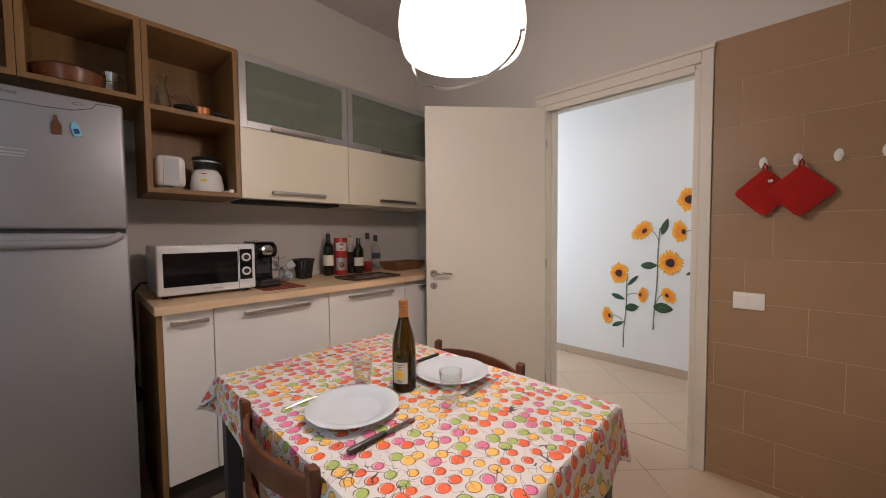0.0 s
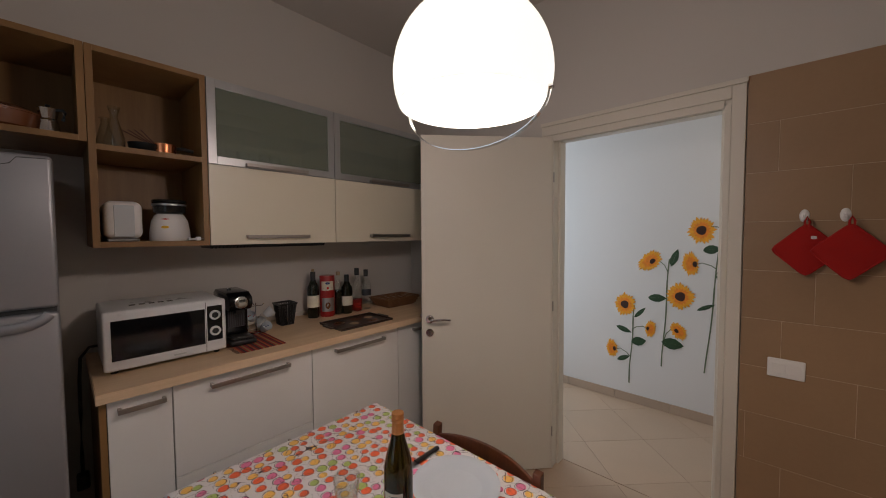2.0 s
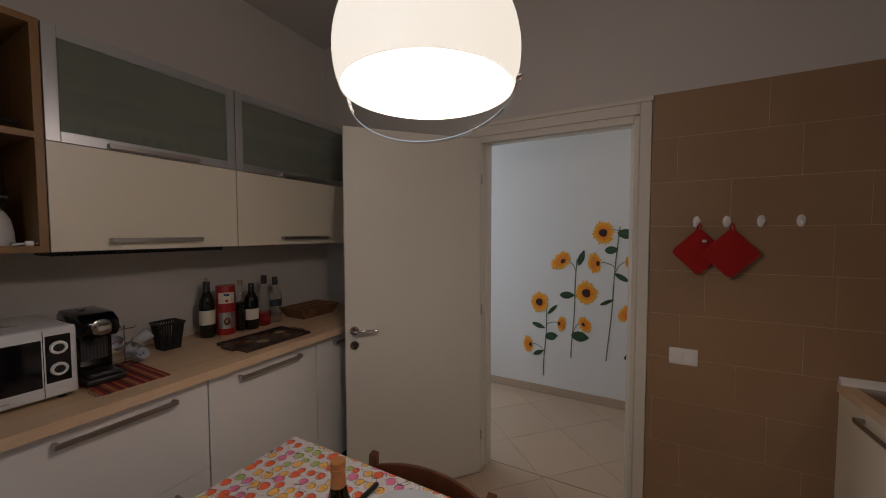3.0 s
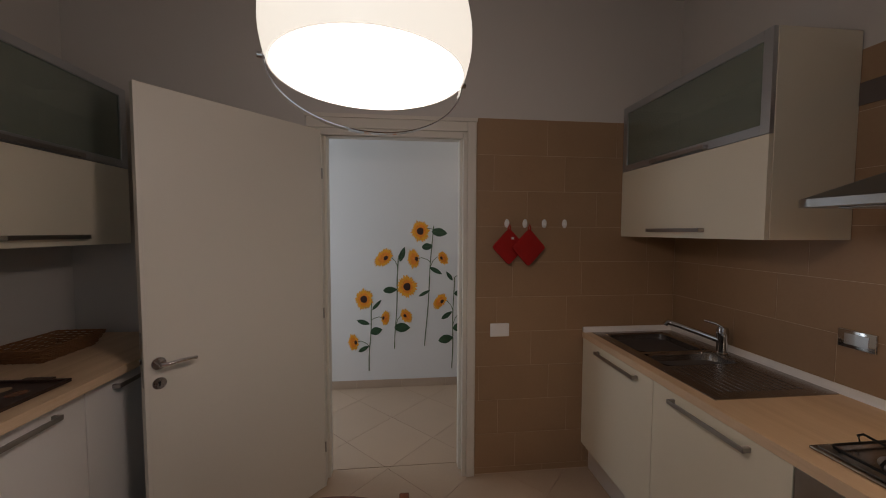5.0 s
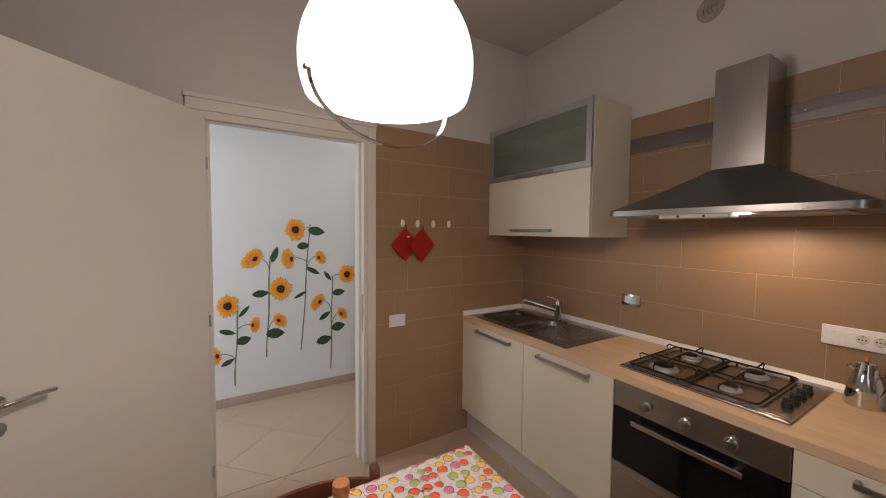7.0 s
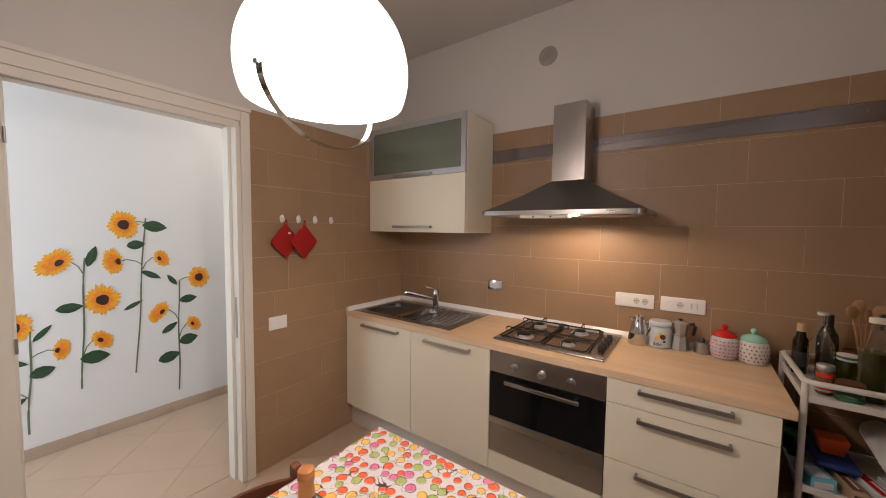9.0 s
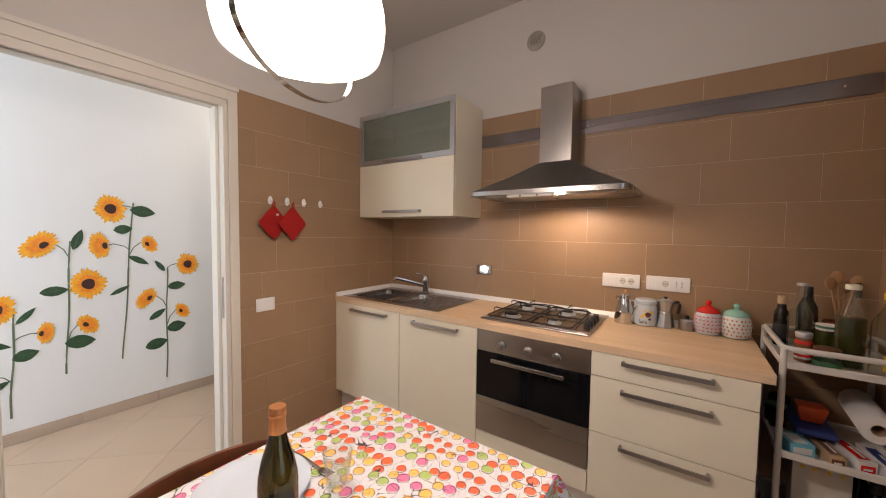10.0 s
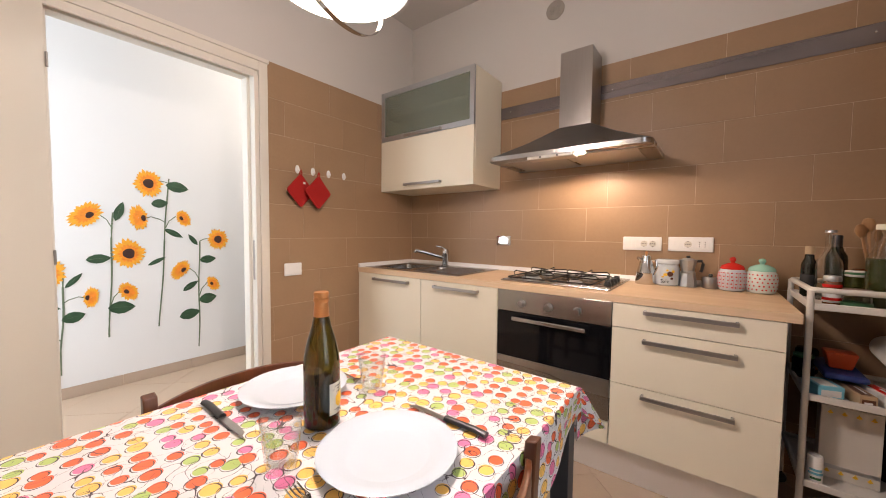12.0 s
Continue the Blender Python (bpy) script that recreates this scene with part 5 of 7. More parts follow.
stm = thing("steel_coffee_pot", (-1.017, 1.114, ZE), "polished steel conical coffee pot with a brass knob", "coffee pot")
part("body", lathe([(0, 0), (0.052, 0), (0.054, 0.004), (0.050, 0.055), (0.051, 0.060), (0.046, 0.064), (0.028, 0.135), (0.024, 0.150), (0, 0.156)], (-1.017, 1.114, ZE), 32), "chrome", stm, smooth=True)
part("knob", lathe([(0, 0.155), (0.006, 0.156), (0.008, 0.165), (0.004, 0.174), (0, 0.176)], (-1.017, 1.114, ZE), 14), "copper_foil", stm, "brass knob", smooth=True)
part("handle", tube([(-1.045, 1.080, ZE + 0.125), (-1.055, 1.062, ZE + 0.13), (-1.065, 1.053, ZE + 0.10), (-1.058, 1.068, ZE + 0.055)], 0.0055, 8), "chrome", stm, smooth=True)
part("spout", tube([(-1.028, 1.140, ZE + 0.125), (-1.04, 1.155, ZE + 0.14)], 0.008, 8), "chrome", stm, smooth=True)

salt = thing("salt_jar", (-1.0, 1.013, ZE), "white ceramic jar painted with brown flowers and lettered", "jar")
part("body", lathe([(0, 0), (0.046, 0), (0.055, 0.008), (0.056, 0.095), (0.050, 0.112), (0.046, 0.116), (0, 0.116)], (-1.0, 1.013, ZE), 32), "porcelain", salt, smooth=True)
part("lid", lathe([(0, 0.1165), (0.050, 0.1165), (0.055, 0.122), (0.055, 0.135), (0.048, 0.143), (0, 0.145)], (-1.0, 1.013, ZE), 32), "porcelain", salt, smooth=True)
face = Vector((-0.966, -0.259, 0)).normalized()
side_v = Vector((0.259, -0.966, 0))


def stick_on(parent, name, cx, cy, z, r, angle, w, h, material, sides=10, lift=0.0012):
    """A small raised patch of paint on a round pot: angle in degrees about its axis."""
    b = bmesh.new()
    ring = []
    for k in range(sides):
        t = 2 * math.pi * k / sides
        a = radians(angle) + (w / 2 * math.cos(t)) / r
        ring.append(b.verts.new((cx + (r + lift) * math.cos(a), cy + (r + lift) * math.sin(a), z + h / 2 * math.sin(t))))
    b.faces.new(ring)
    return part(name, b, material, parent)


for dz, da, w, h, mt in ((0.066, 8, 0.030, 0.030, "brown"), (0.062, -14, 0.020, 0.018, "yellow"), (0.080, 22, 0.016, 0.016, "yellow"), (0.042, 16, 0.014, 0.014, "brown"), (0.050, -26, 0.015, 0.010, "yellow"), (0.085, -6, 0.012, 0.012, "yellow")):
    stick_on(salt, "painted_flower", -1.0, 1.013, ZE + dz, 0.0562, 190 + da, w, h, mt, 7)
base_m = Matrix.Translation(Vector((-1.0, 1.013, ZE + 0.026)) + Vector((-0.985, 0.09, 0)).normalized() * 0.0585) @ Matrix.Rotation(radians(-82), 4, "Z") @ Matrix.Rotation(radians(90), 4, "X")
words("Sale", 0.026, "black", salt, base_m, "lettering")
moka(-0.985, 0.922, ZE, 0.165, 0.045, "aluminium moka coffee pot with a black handle", -75)
tiny = thing("small_coffee_pot", (-0.985, 0.834, ZE), "tiny steel coffee pot with a black knob and handle", "coffee pot")
part("body", lathe([(0, 0), (0.030, 0), (0.031, 0.004), (0.031, 0.045), (0.028, 0.052), (0, 0.054)], (-0.985, 0.825, ZE), 24), "steel", tiny, smooth=True)
part("knob", lathe([(0, 0.053), (0.006, 0.053), (0.009, 0.062), (0.005, 0.069), (0, 0.070)], (-0.985, 0.825, ZE), 12), "black", tiny, smooth=True)
part("handle", tube([(-0.995, 0.797, ZE + 0.045), (-1.0, 0.783, ZE + 0.045), (-1.0, 0.780, ZE + 0.02), (-0.996, 0.794, ZE + 0.012)], 0.005, 8, flat=1.6), "black", tiny, smooth=True)


def ceramic_jar(x, y, label, lid, dots, ribs, glaze="porcelain"):
    c = thing("ceramic_jar", (x, y, ZE), label, "jar", "lidded ceramic jars")
    part("body", lathe([(0, 0), (0.048, 0), (0.058, 0.006), (0.066, 0.030), (0.068, 0.070), (0.064, 0.102), (0.054, 0.116), (0, 0.116)], (x, y, ZE), 36), glaze, c, smooth=True)
    part("lid", lathe([(0, 0.1165), (0.056, 0.1165), (0.058, 0.121), (0.050, 0.135), (0.026, 0.147), (0.010, 0.151), (0.011, 0.158), (0.016, 0.166), (0.014, 0.176), (0.006, 0.181), (0, 0.182)], (x, y, ZE), 36), lid, c, smooth=True)
    rng = random.Random(7)
    for k in range(10):
        for j in range(5):
            a = 110 + k * 17 + (8 if (j % 2 and not ribs) else 0)
            z = 0.022 + j * 0.019
            r = 0.0665 + (0.0015 if 0.03 < z < 0.09 else -0.002)
            stick_on(c, "painted_flower", x, y, ZE + z, r, a + rng.uniform(-2, 2), 0.0085, 0.0085, dots, 6)
    if ribs:
        for k in range(11):
            a = radians(100 + k * 17)
            pts = [(x + r * math.cos(a), y + r * math.sin(a), ZE + z) for r, z in ((0.063, 0.018), (0.0675, 0.04), (0.069, 0.07), (0.0655, 0.10))]
            part("rib", tube(pts, 0.0016, 5), "pink_glaze", c)
    return c


M["pink_glaze"] = shade("pink_glaze", (0.66, 0.30, 0.30), 0.3, vary=0.1)
M["pale_mint"] = shade("pale_mint_glaze", (0.62, 0.67, 0.63), 0.25, vary=0.06)
j1 = ceramic_jar(-1.0, 0.738, "white ribbed ceramic jar with red lid and small red flowers", "red", "red", True)
j2 = ceramic_jar(-1.0, 0.628, "floral ceramic jar with a mint green lid", "mint", "red", False, "pale_mint")

j1.scale = (0.85, 0.85, 0.93)
j2.scale = (0.90, 0.90, 0.92)
stm.scale = (0.98, 0.98, 1.05)
tiny.scale = (1.2, 1.2, 1.1)

# ---- trolley ----
tr = thing("trolley", (-1.21, 0.35, 0.0), "white tubular metal kitchen trolley with three wire-edged shelves", "trolley")
TX0, TX1, TY0, TY1 = -1.415, -1.005, 0.185, 0.526
for x in (TX0, TX1):
    for y in (TY0, TY1):
        lg = part("post", rod((x, y, 0.055), (x, y, 0.972), 0.0105, 14), "white_enamel", tr, smooth=True)
        part("castor", merge(rod((x - 0.01, y, 0.024), (x + 0.01, y, 0.024), 0.024, 18), rod((x, y, 0.03), (x, y, 0.058), 0.008, 10)), "black", lg, smooth=True)
for nm, zz, rr in (("top_rail", 0.972, 0.0105),):
    lp = []
    for cx, cy, a0 in ((TX1 - 0.03, TY1 - 0.03, 0), (TX0 + 0.03, TY1 - 0.03, 90), (TX0 + 0.03, TY0 + 0.03, 180), (TX1 - 0.03, TY0 + 0.03, 270)):
        for k in range(5):
            t = radians(a0 + 22.5 * k)
            lp.append((cx + 0.03 * math.cos(t), cy + 0.03 * math.sin(t), zz))
    part(nm, tube(lp, rr, 12, closed=True), "white_enamel", tr, smooth=True)
for zz in (0.900, 0.558, 0.225):
    sb_ = bx(TX0, TX1, TY0, TY1, zz, zz + 0.006)
    for a in (TX0 - 0.003, TX1 - 0.009):
        bx(a, a + 0.012, TY0, TY1, zz - 0.002, zz + 0.024, 0.003, sb_)
    for a in (TY0 - 0.003, TY1 - 0.009):
        bx(TX0, TX1, a, a + 0.012, zz - 0.002, zz + 0.024, 0.003, sb_)
    part("shelf", sb_, "white_enamel", tr)
SH = (0.9065, 0.5645, 0.2315)


def bottle(x, y, z, h, r, label, glassm, neck=0.013, shoulder=0.62, fill=None, fill_h=0.0, cap=None, cap_h=0.03, lab=None, lab_z=(0.2, 0.45), category="bottle", seg=28, cap_r=None, lab_arc=None):
    c = thing("bottle", (x, y, z), label, category)
    s = shoulder * h
    prof_ = [(0, 0.004), (r * 0.9, 0.0), (r, 0.006), (r, s), (r * 0.93, s + 0.07 * h), (r * 0.62, s + 0.15 * h), (neck * 1.15, s + 0.23 * h), (neck, s + 0.27 * h), (neck, h - 0.006), (neck * 1.12, h - 0.004), (neck * 1.12, h), (0, h)]
    part("glass", lathe(prof_, (x, y, z), seg), glassm, c, smooth=True)
    if fill:
        part("content", lathe([(0, 0.006), (r * 0.93, 0.006), (r * 0.95, 0.01), (r * 0.95, fill_h), (0, fill_h)], (x, y, z), seg), fill, c, smooth=True)
    if cap:
        cr = cap_r or neck * 1.25
        part("cap", lathe([(0, h - cap_h), (cr, h - cap_h), (cr, h + 0.002), (cr * 0.9, h + 0.005), (0, h + 0.005)], (x, y, z), 20), cap, c, smooth=True)
    if lab:
        z0, z1 = lab_z[0] * h, lab_z[1] * h
        if lab_arc:
            b = bmesh.new()
            lo_, hi_ = [], []
            for k in range(13):
                a = radians(lab_arc[0] + (lab_arc[1] - lab_arc[0]) * k / 12)
                lo_.append(b.verts.new((x + (r + 0.0007) * math.cos(a), y + (r + 0.0007) * math.sin(a), z + z0)))
                hi_.append(b.verts.new((x + (r + 0.0007) * math.cos(a), y + (r + 0.0007) * math.sin(a), z + z1)))
            for k in range(12):
                b.faces.new((lo_[k], lo_[k + 1], hi_[k + 1], hi_[k]))
            part("label", b, lab, c, smooth=True)
        else:
            part("label", lathe([(r + 0.0006, z0), (r + 0.0009, z0 + 0.001), (r + 0.0009, z1 - 0.001), (r + 0.0006, z1)], (x, y, z), seg), lab, c, smooth=True)
    return c


bottle(-1.075, 0.482, SH[0], 0.215, 0.026, "small dark glass bottle with an orange cap on the trolley", "bottle_dark", cap="card", lab="rubber", lab_z=(0.15, 0.45))
swing = bottle(-1.155, 0.437, SH[0], 0.285, 0.040, "clear swing-top glass bottle on the trolley", "clear", neck=0.014, shoulder=0.50, cap="aluminium", cap_h=0.006)
part("wire", tube([(-1.155 - 0.014, 0.437, SH[0] + 0.235), (-1.155 - 0.02, 0.437, SH[0] + 0.262), (-1.155, 0.437, SH[0] + 0.293), (-1.155 + 0.02, 0.437, SH[0] + 0.262), (-1.155 + 0.014, 0.437, SH[0] + 0.235)], 0.0013, 6), "steel", swing)
bottle(-1.065, 0.400, SH[0], 0.265, 0.034, "tall dark green glass bottle with a black top on the trolley", "bottle_dark", cap="black", cap_h=0.05)
sp = thing("spice_jar", (-1.30, 0.452, SH[0]), "small glass spice jar with red and white label", "jar")
part("glass", lathe([(0, 0), (0.023, 0), (0.025, 0.004), (0.025, 0.085), (0.021, 0.092), (0, 0.092)], (-1.30, 0.452, SH[0]), 24), "terracotta", sp, smooth=True)
part("label", lathe([(0.0255, 0.012), (0.0258, 0.013), (0.0258, 0.045), (0.0255, 0.046)], (-1.30, 0.452, SH[0]), 24), "white_paper", sp, smooth=True)
part("band", lathe([(0.0262, 0.020), (0.0264, 0.021), (0.0264, 0.030), (0.0262, 0.031)], (-1.30, 0.452, SH[0]), 24), "red", sp, smooth=True)
part("band", lathe([(0.0262, 0.070), (0.0264, 0.071), (0.0264, 0.080), (0.0262, 0.081)], (-1.30, 0.452, SH[0]), 24), "red", sp, smooth=True)
part("lid", lathe([(0, 0.0925), (0.024, 0.0925), (0.025, 0.095), (0.025, 0.110), (0.023, 0.113), (0, 0.113)], (-1.30, 0.452, SH[0]), 24), "aluminium", sp, smooth=True)
fj = thing("glass_jar", (-1.335, 0.395, SH[0]), "low glass jar with a brown lid and coloured label", "jar")
part("glass", lathe([(0, 0), (0.036, 0), (0.039, 0.005), (0.039, 0.050), (0.034, 0.056), (0, 0.056)], (-1.335, 0.395, SH[0]), 28), "pet", fj, smooth=True)
part("lid", lathe([(0, 0.0565), (0.036, 0.0565), (0.038, 0.060), (0.037, 0.071), (0, 0.072)], (-1.335, 0.395, SH[0]), 28), "brown", fj, smooth=True)
part("label", lathe([(0.0396, 0.006), (0.0399, 0.007), (0.0399, 0.022), (0.0396, 0.023)], (-1.335, 0.395, SH[0]), 24), "green_print", fj, smooth=True)
gj = thing("glass_jar", (-1.14, 0.355, SH[0]), "tall glass jar of olives with a green and white lid", "jar")
part("glass", lathe([(0, 0), (0.032, 0), (0.034, 0.004), (0.034, 0.095), (0.030, 0.103), (0, 0.103)], (-1.14, 0.355, SH[0]), 28), "oil", gj, smooth=True)
part("lid", lathe([(0, 0.1035), (0.033, 0.1035), (0.034, 0.106), (0.034, 0.125), (0, 0.127)], (-1.14, 0.355, SH[0]), 28), "white_paper", gj, smooth=True)
part("band", lathe([(0.0344, 0.112), (0.0346, 0.113), (0.0346, 0.120), (0.0344, 0.121)], (-1.14, 0.355, SH[0]), 28), "green_print", gj, smooth=True)
bottle(-1.285, 0.328, SH[0], 0.305, 0.041, "large glass bottle of olive oil with a cream cap", "clear", neck=0.017, shoulder=0.55, fill="oil", fill_h=0.185, cap="paper", cap_h=0.014)
bottle(-1.375, 0.262, SH[0], 0.290, 0.043, "clear ribbed plastic bottle with a yellow cap", "pet", neck=0.015, shoulder=0.62, cap="yellow", cap_h=0.018, lab="yellow", lab_z=(0.12, 0.30), lab_arc=(150, 170))
bottle(-1.155, 0.280, SH[0], 0.300, 0.036, "clear bottle with a dark pourer on the trolley", "clear", neck=0.012, shoulder=0.55, cap="rubber", cap_h=0.055, cap_r=0.008)
ut = thing("utensil_pot", (-1.06, 0.30, SH[0]), "dark pot holding wooden spoons at the back of the trolley", "utensil pot")
part("pot", lathe([(0, 0), (0.045, 0), (0.050, 0.005), (0.052, 0.125), (0.049, 0.128), (0.047, 0.010), (0, 0.008)], (-1.06, 0.30, SH[0]), 28), "terracotta", ut, smooth=True)
for dx, dy, ln, kind in ((-0.02, 0.05, 0.26, 1), (0.0, 0.02, 0.28, 1), (-0.01, -0.05, 0.27, 1), (0.02, -0.02, 0.24, 1)):
    a_ = Vector((-1.06 - dx * 0.3, 0.30 - dy * 0.3, SH[0] + 0.012))
    b_ = a_ + Vector((dx, dy, ln)).normalized() * ln
    w_ = rod(a_, b_, 0.005, 8)
    q_ = (b_ - a_).to_track_quat("Z", "Y").to_matrix().to_4x4()
    w_ = lathe([(0, 0), (0.010, 0.006), (0.019, 0.022), (0.021, 0.038), (0.014, 0.056), (0, 0.062)], tuple(b_ - (b_ - a_).normalized() * 0.01), 16, w_, q_ @ Matrix.Diagonal((0.35, 1, 1, 1)))
    part("wooden_spoon", w_, "spoon_wood", ut, "long worn wooden spoon", smooth=True)

# middle shelf
orb = thing("plastic_bowl", (-1.22, 0.405, SH[1] + 0.085), "square orange plastic tub on the trolley's middle shelf", "tub")
BASE[orb] = Vector((-1.22, 0.405, SH[1] + 0.085))
bo = prism([(-1.255, 0.365), (-1.185, 0.365), (-1.185, 0.445), (-1.255, 0.445)], "z", SH[1] + 0.085, SH[1] + 0.150, bevel=0.006)
for v in bo.verts:
    k = 0.8 + 0.35 * (v.co.z - SH[1] - 0.085) / 0.065
    v.co.x = -1.22 + (v.co.x + 1.22) * k
    v.co.y = 0.405 + (v.co.y - 0.405) * k
part("tub", bo, "orange", orb, smooth=True)
bxs = thing("blue_packet", (-1.21, 0.40, SH[1]), "dark blue plastic packet lying under the orange tub", "packet")
part("packet", bx(-1.33, -1.08, 0.345, 0.465, SH[1] + 0.060, SH[1] + 0.0845, 0.012, seg=3), "blue", bxs, smooth=True)
roll = thing("paper_roll", (-1.28, 0.262, SH[1] + 0.115), "roll of white kitchen paper lying across the middle shelf", "kitchen paper")
ra, rb_ = Vector((-1.395, 0.275, SH[1] + 0.165)), Vector((-1.10, 0.255, SH[1] + 0.165))
q_ = (rb_ - ra).to_track_quat("Z", "Y").to_matrix().to_4x4()
part("paper", lathe([(0.020, 0), (0.046, 0), (0.048, 0.003), (0.048, 0.285), (0.046, 0.288), (0.020, 0.288), (0.020, 0)], tuple(ra), 36, None, q_), "white_paper", roll, smooth=True)
part("core", lathe([(0.0175, 0.002), (0.0195, 0.002), (0.0195, 0.286), (0.0175, 0.286), (0.0175, 0.002)], tuple(ra), 28, None, q_), "card", roll, smooth=True)


def carton(x, y, z, sx, sy, sz, turn_z, label, body, stripe, tip=0.0, name="carton"):
    c = thing(name, (0, 0, 0), label, "packaging box")
    BASE[c] = Vector((0, 0, 0))
    part("box", bx(-sx / 2, sx / 2, -sy / 2, sy / 2, 0, sz, 0.0015), body, c)
    part("print", bx(-sx / 2 - 0.0008, -sx / 2 - 0.0001, -sy * 0.38, sy * 0.38, sz * 0.25, sz * 0.72), stripe, c)
    part("print", bx(-sx * 0.42, sx * 0.30, -sy * 0.30, sy * 0.32, sz + 0.0001, sz + 0.0007), stripe, c)
    part("print", bx(-sx * 0.36, sx * 0.05, -sy * 0.20, -sy * 0.02, sz + 0.0008, sz + 0.0013), "white_paper", c)
    part("print", bx(-sx / 2 - 0.0014, -sx / 2 - 0.0009, -sy * 0.22, sy * 0.25, sz * 0.38, sz * 0.52), "white_paper", c)
    c.matrix_basis = pose(x, y, z, 0, tip, turn_z)
    return c


carton(-1.345, 0.470, SH[1] + 0.0005, 0.10, 0.075, 0.050, 18, "small white and blue printed box", "sky_blue", "white_paper")
carton(-1.325, 0.385, SH[1] + 0.0005, 0.17, 0.045, 0.045, 12, "long narrow foil box with brown print", "card", "brown")
carton(-1.315, 0.320, SH[1] + 0.0005, 0.18, 0.050, 0.050, 16, "long white foil box with red and white lettering bars", "white_paper", "red")
carton(-1.325, 0.250, SH[1] + 0.0005, 0.17, 0.048, 0.050, 8, "long narrow cling film box", "white_paper", "blue")
dj = thing("dark_jar", (-1.045, 0.47, SH[1]), "dark preserve jar with a mustard label at the back", "jar")
part("jar", lathe([(0, 0), (0.036, 0), (0.038, 0.005), (0.038, 0.10), (0.033, 0.108), (0, 0.11)], (-1.055, 0.47, SH[1]), 24), "bottle_dark", dj, smooth=True)
part("label", lathe([(0.0385, 0.02), (0.0388, 0.021), (0.0388, 0.06), (0.0385, 0.061)], (-1.055, 0.47, SH[1]), 24), "yellow", dj, smooth=True)
dj2 = thing("dark_jar", (-1.13, 0.475, SH[1]), "dark glass jar with a green lid on the middle shelf", "jar")
# bottom shelf
cb = thing("storage_box", (-1.28, 0.37, SH[2]), "tall white carton printed with a row of yellow drops", "box")
part("carton", bx(-1.305, -1.245, 0.300, 0.462, SH[2] + 0.0005, SH[2] + 0.285, 0.002), "offwhite_plastic", cb)
for z_ in (SH[2] + 0.262, SH[2] + 0.030):
    for k in range(4):
        y_ = 0.325 + k * 0.037
        dp = prism([(y_ - 0.008, z_ - 0.004), (y_, z_ - 0.008), (y_ + 0.008, z_ - 0.004), (y_ + 0.004, z_ + 0.002), (y_, z_ + 0.009), (y_ - 0.004, z_ + 0.002)], "x", -1.3062, -1.3052)
        part("drop", dp, "yellow", cb)
part("band", bx(-1.306, -1.3051, 0.302, 0.460, SH[2] + 0.040, SH[2] + 0.055), "aluminium", cb)
spr = thing("spray_can", (-1.385, 0.478, SH[2]), "white plastic bottle with blue and green print", "bottle")
part("body", lathe([(0, 0), (0.021, 0), (0.023, 0.004), (0.023, 0.078), (0.0225, 0.080), (0.0225, 0.102), (0.019, 0.108), (0, 0.109)], (-1.380, 0.482, SH[2]), 28), "white_plastic", spr, smooth=True)
for z_, mt, w_ in ((0.022, "green_print", 40), (0.040, "sky_blue", 55), (0.054, "sky_blue", 46)):
    b = bmesh.new()
    ks = [radians(180 - w_ + 2 * w_ * k / 6) for k in range(7)]
    lo_ = [b.verts.new((-1.380 + 0.0236 * math.cos(a), 0.482 + 0.0236 * math.sin(a), SH[2] + z_)) for a in ks]
    hi_ = [b.verts.new((-1.380 + 0.0236 * math.cos(a), 0.482 + 0.0236 * math.sin(a), SH[2] + z_ + 0.009)) for a in ks]
    for k in range(6):
        b.faces.new((lo_[k], lo_[k + 1], hi_[k + 1], hi_[k]))
    part("print", b, mt, spr)
bottle(-1.31, 0.245, SH[2], 0.27, 0.036, "dark wine bottle standing on the bottom shelf", "bottle_dark", cap="rubber", cap_h=0.03)
bottle(-1.18, 0.250, SH[2], 0.27, 0.036, "dark green bottle at the back of the bottom shelf", "bottle_dark", cap="black", cap_h=0.03)
part("jar", lathe([(0, 0), (0.034, 0), (0.036, 0.005), (0.036, 0.075), (0.031, 0.082), (0, 0.083)], (-1.13, 0.49, SH[1]), 24), "bottle_dark", dj2, smooth=True)
part("lid", lathe([(0, 0.0835), (0.033, 0.0835), (0.034, 0.086), (0.034, 0.095), (0, 0.096)], (-1.13, 0.49, SH[1]), 24), "green_print", dj2, smooth=True)

# ---- west worktop ----
ZW = 0.9622
mw = thing("microwave", (-4.15, 1.216, ZW), "white microwave oven with dark glass door and two round dials", "microwave")
MX, MY0, MY1, MZ0, MZ1 = -3.985, 1.010, 1.422, ZW + 0.014, ZW + 0.248
part("case", bx(MX + 0.012 - 0.026, -4.33, MY0, MY1, MZ0 + 0.004, MZ1, 0.012, seg=3), "silver_plastic", mw, smooth=True)
fc = bx(MX, MX - 0.024, MY0 - 0.002, MY1 + 0.002, MZ0, MZ1 + 0.001, 0.012, seg=4)
fp = part("front", fc, "silver_plastic", mw, smooth=True)
dw = part("door_glass", bx(MX + 0.0015, MX - 0.003, MY0 + 0.022, MY1 - 0.082, MZ0 + 0.040, MZ1 - 0.036, 0.002), "gloss_black", fp, "black glass door")
part("window", bx(MX + 0.0022, MX + 0.0012, MY0 + 0.05, MY1 - 0.16, MZ0 + 0.085, MZ1 - 0.075), "gloss_black", dw)
part("control_panel", bx(MX + 0.0015, MX - 0.003, MY1 - 0.074, MY1 - 0.014, MZ0 + 0.050, MZ1 - 0.026, 0.002), "gloss_black", fp)
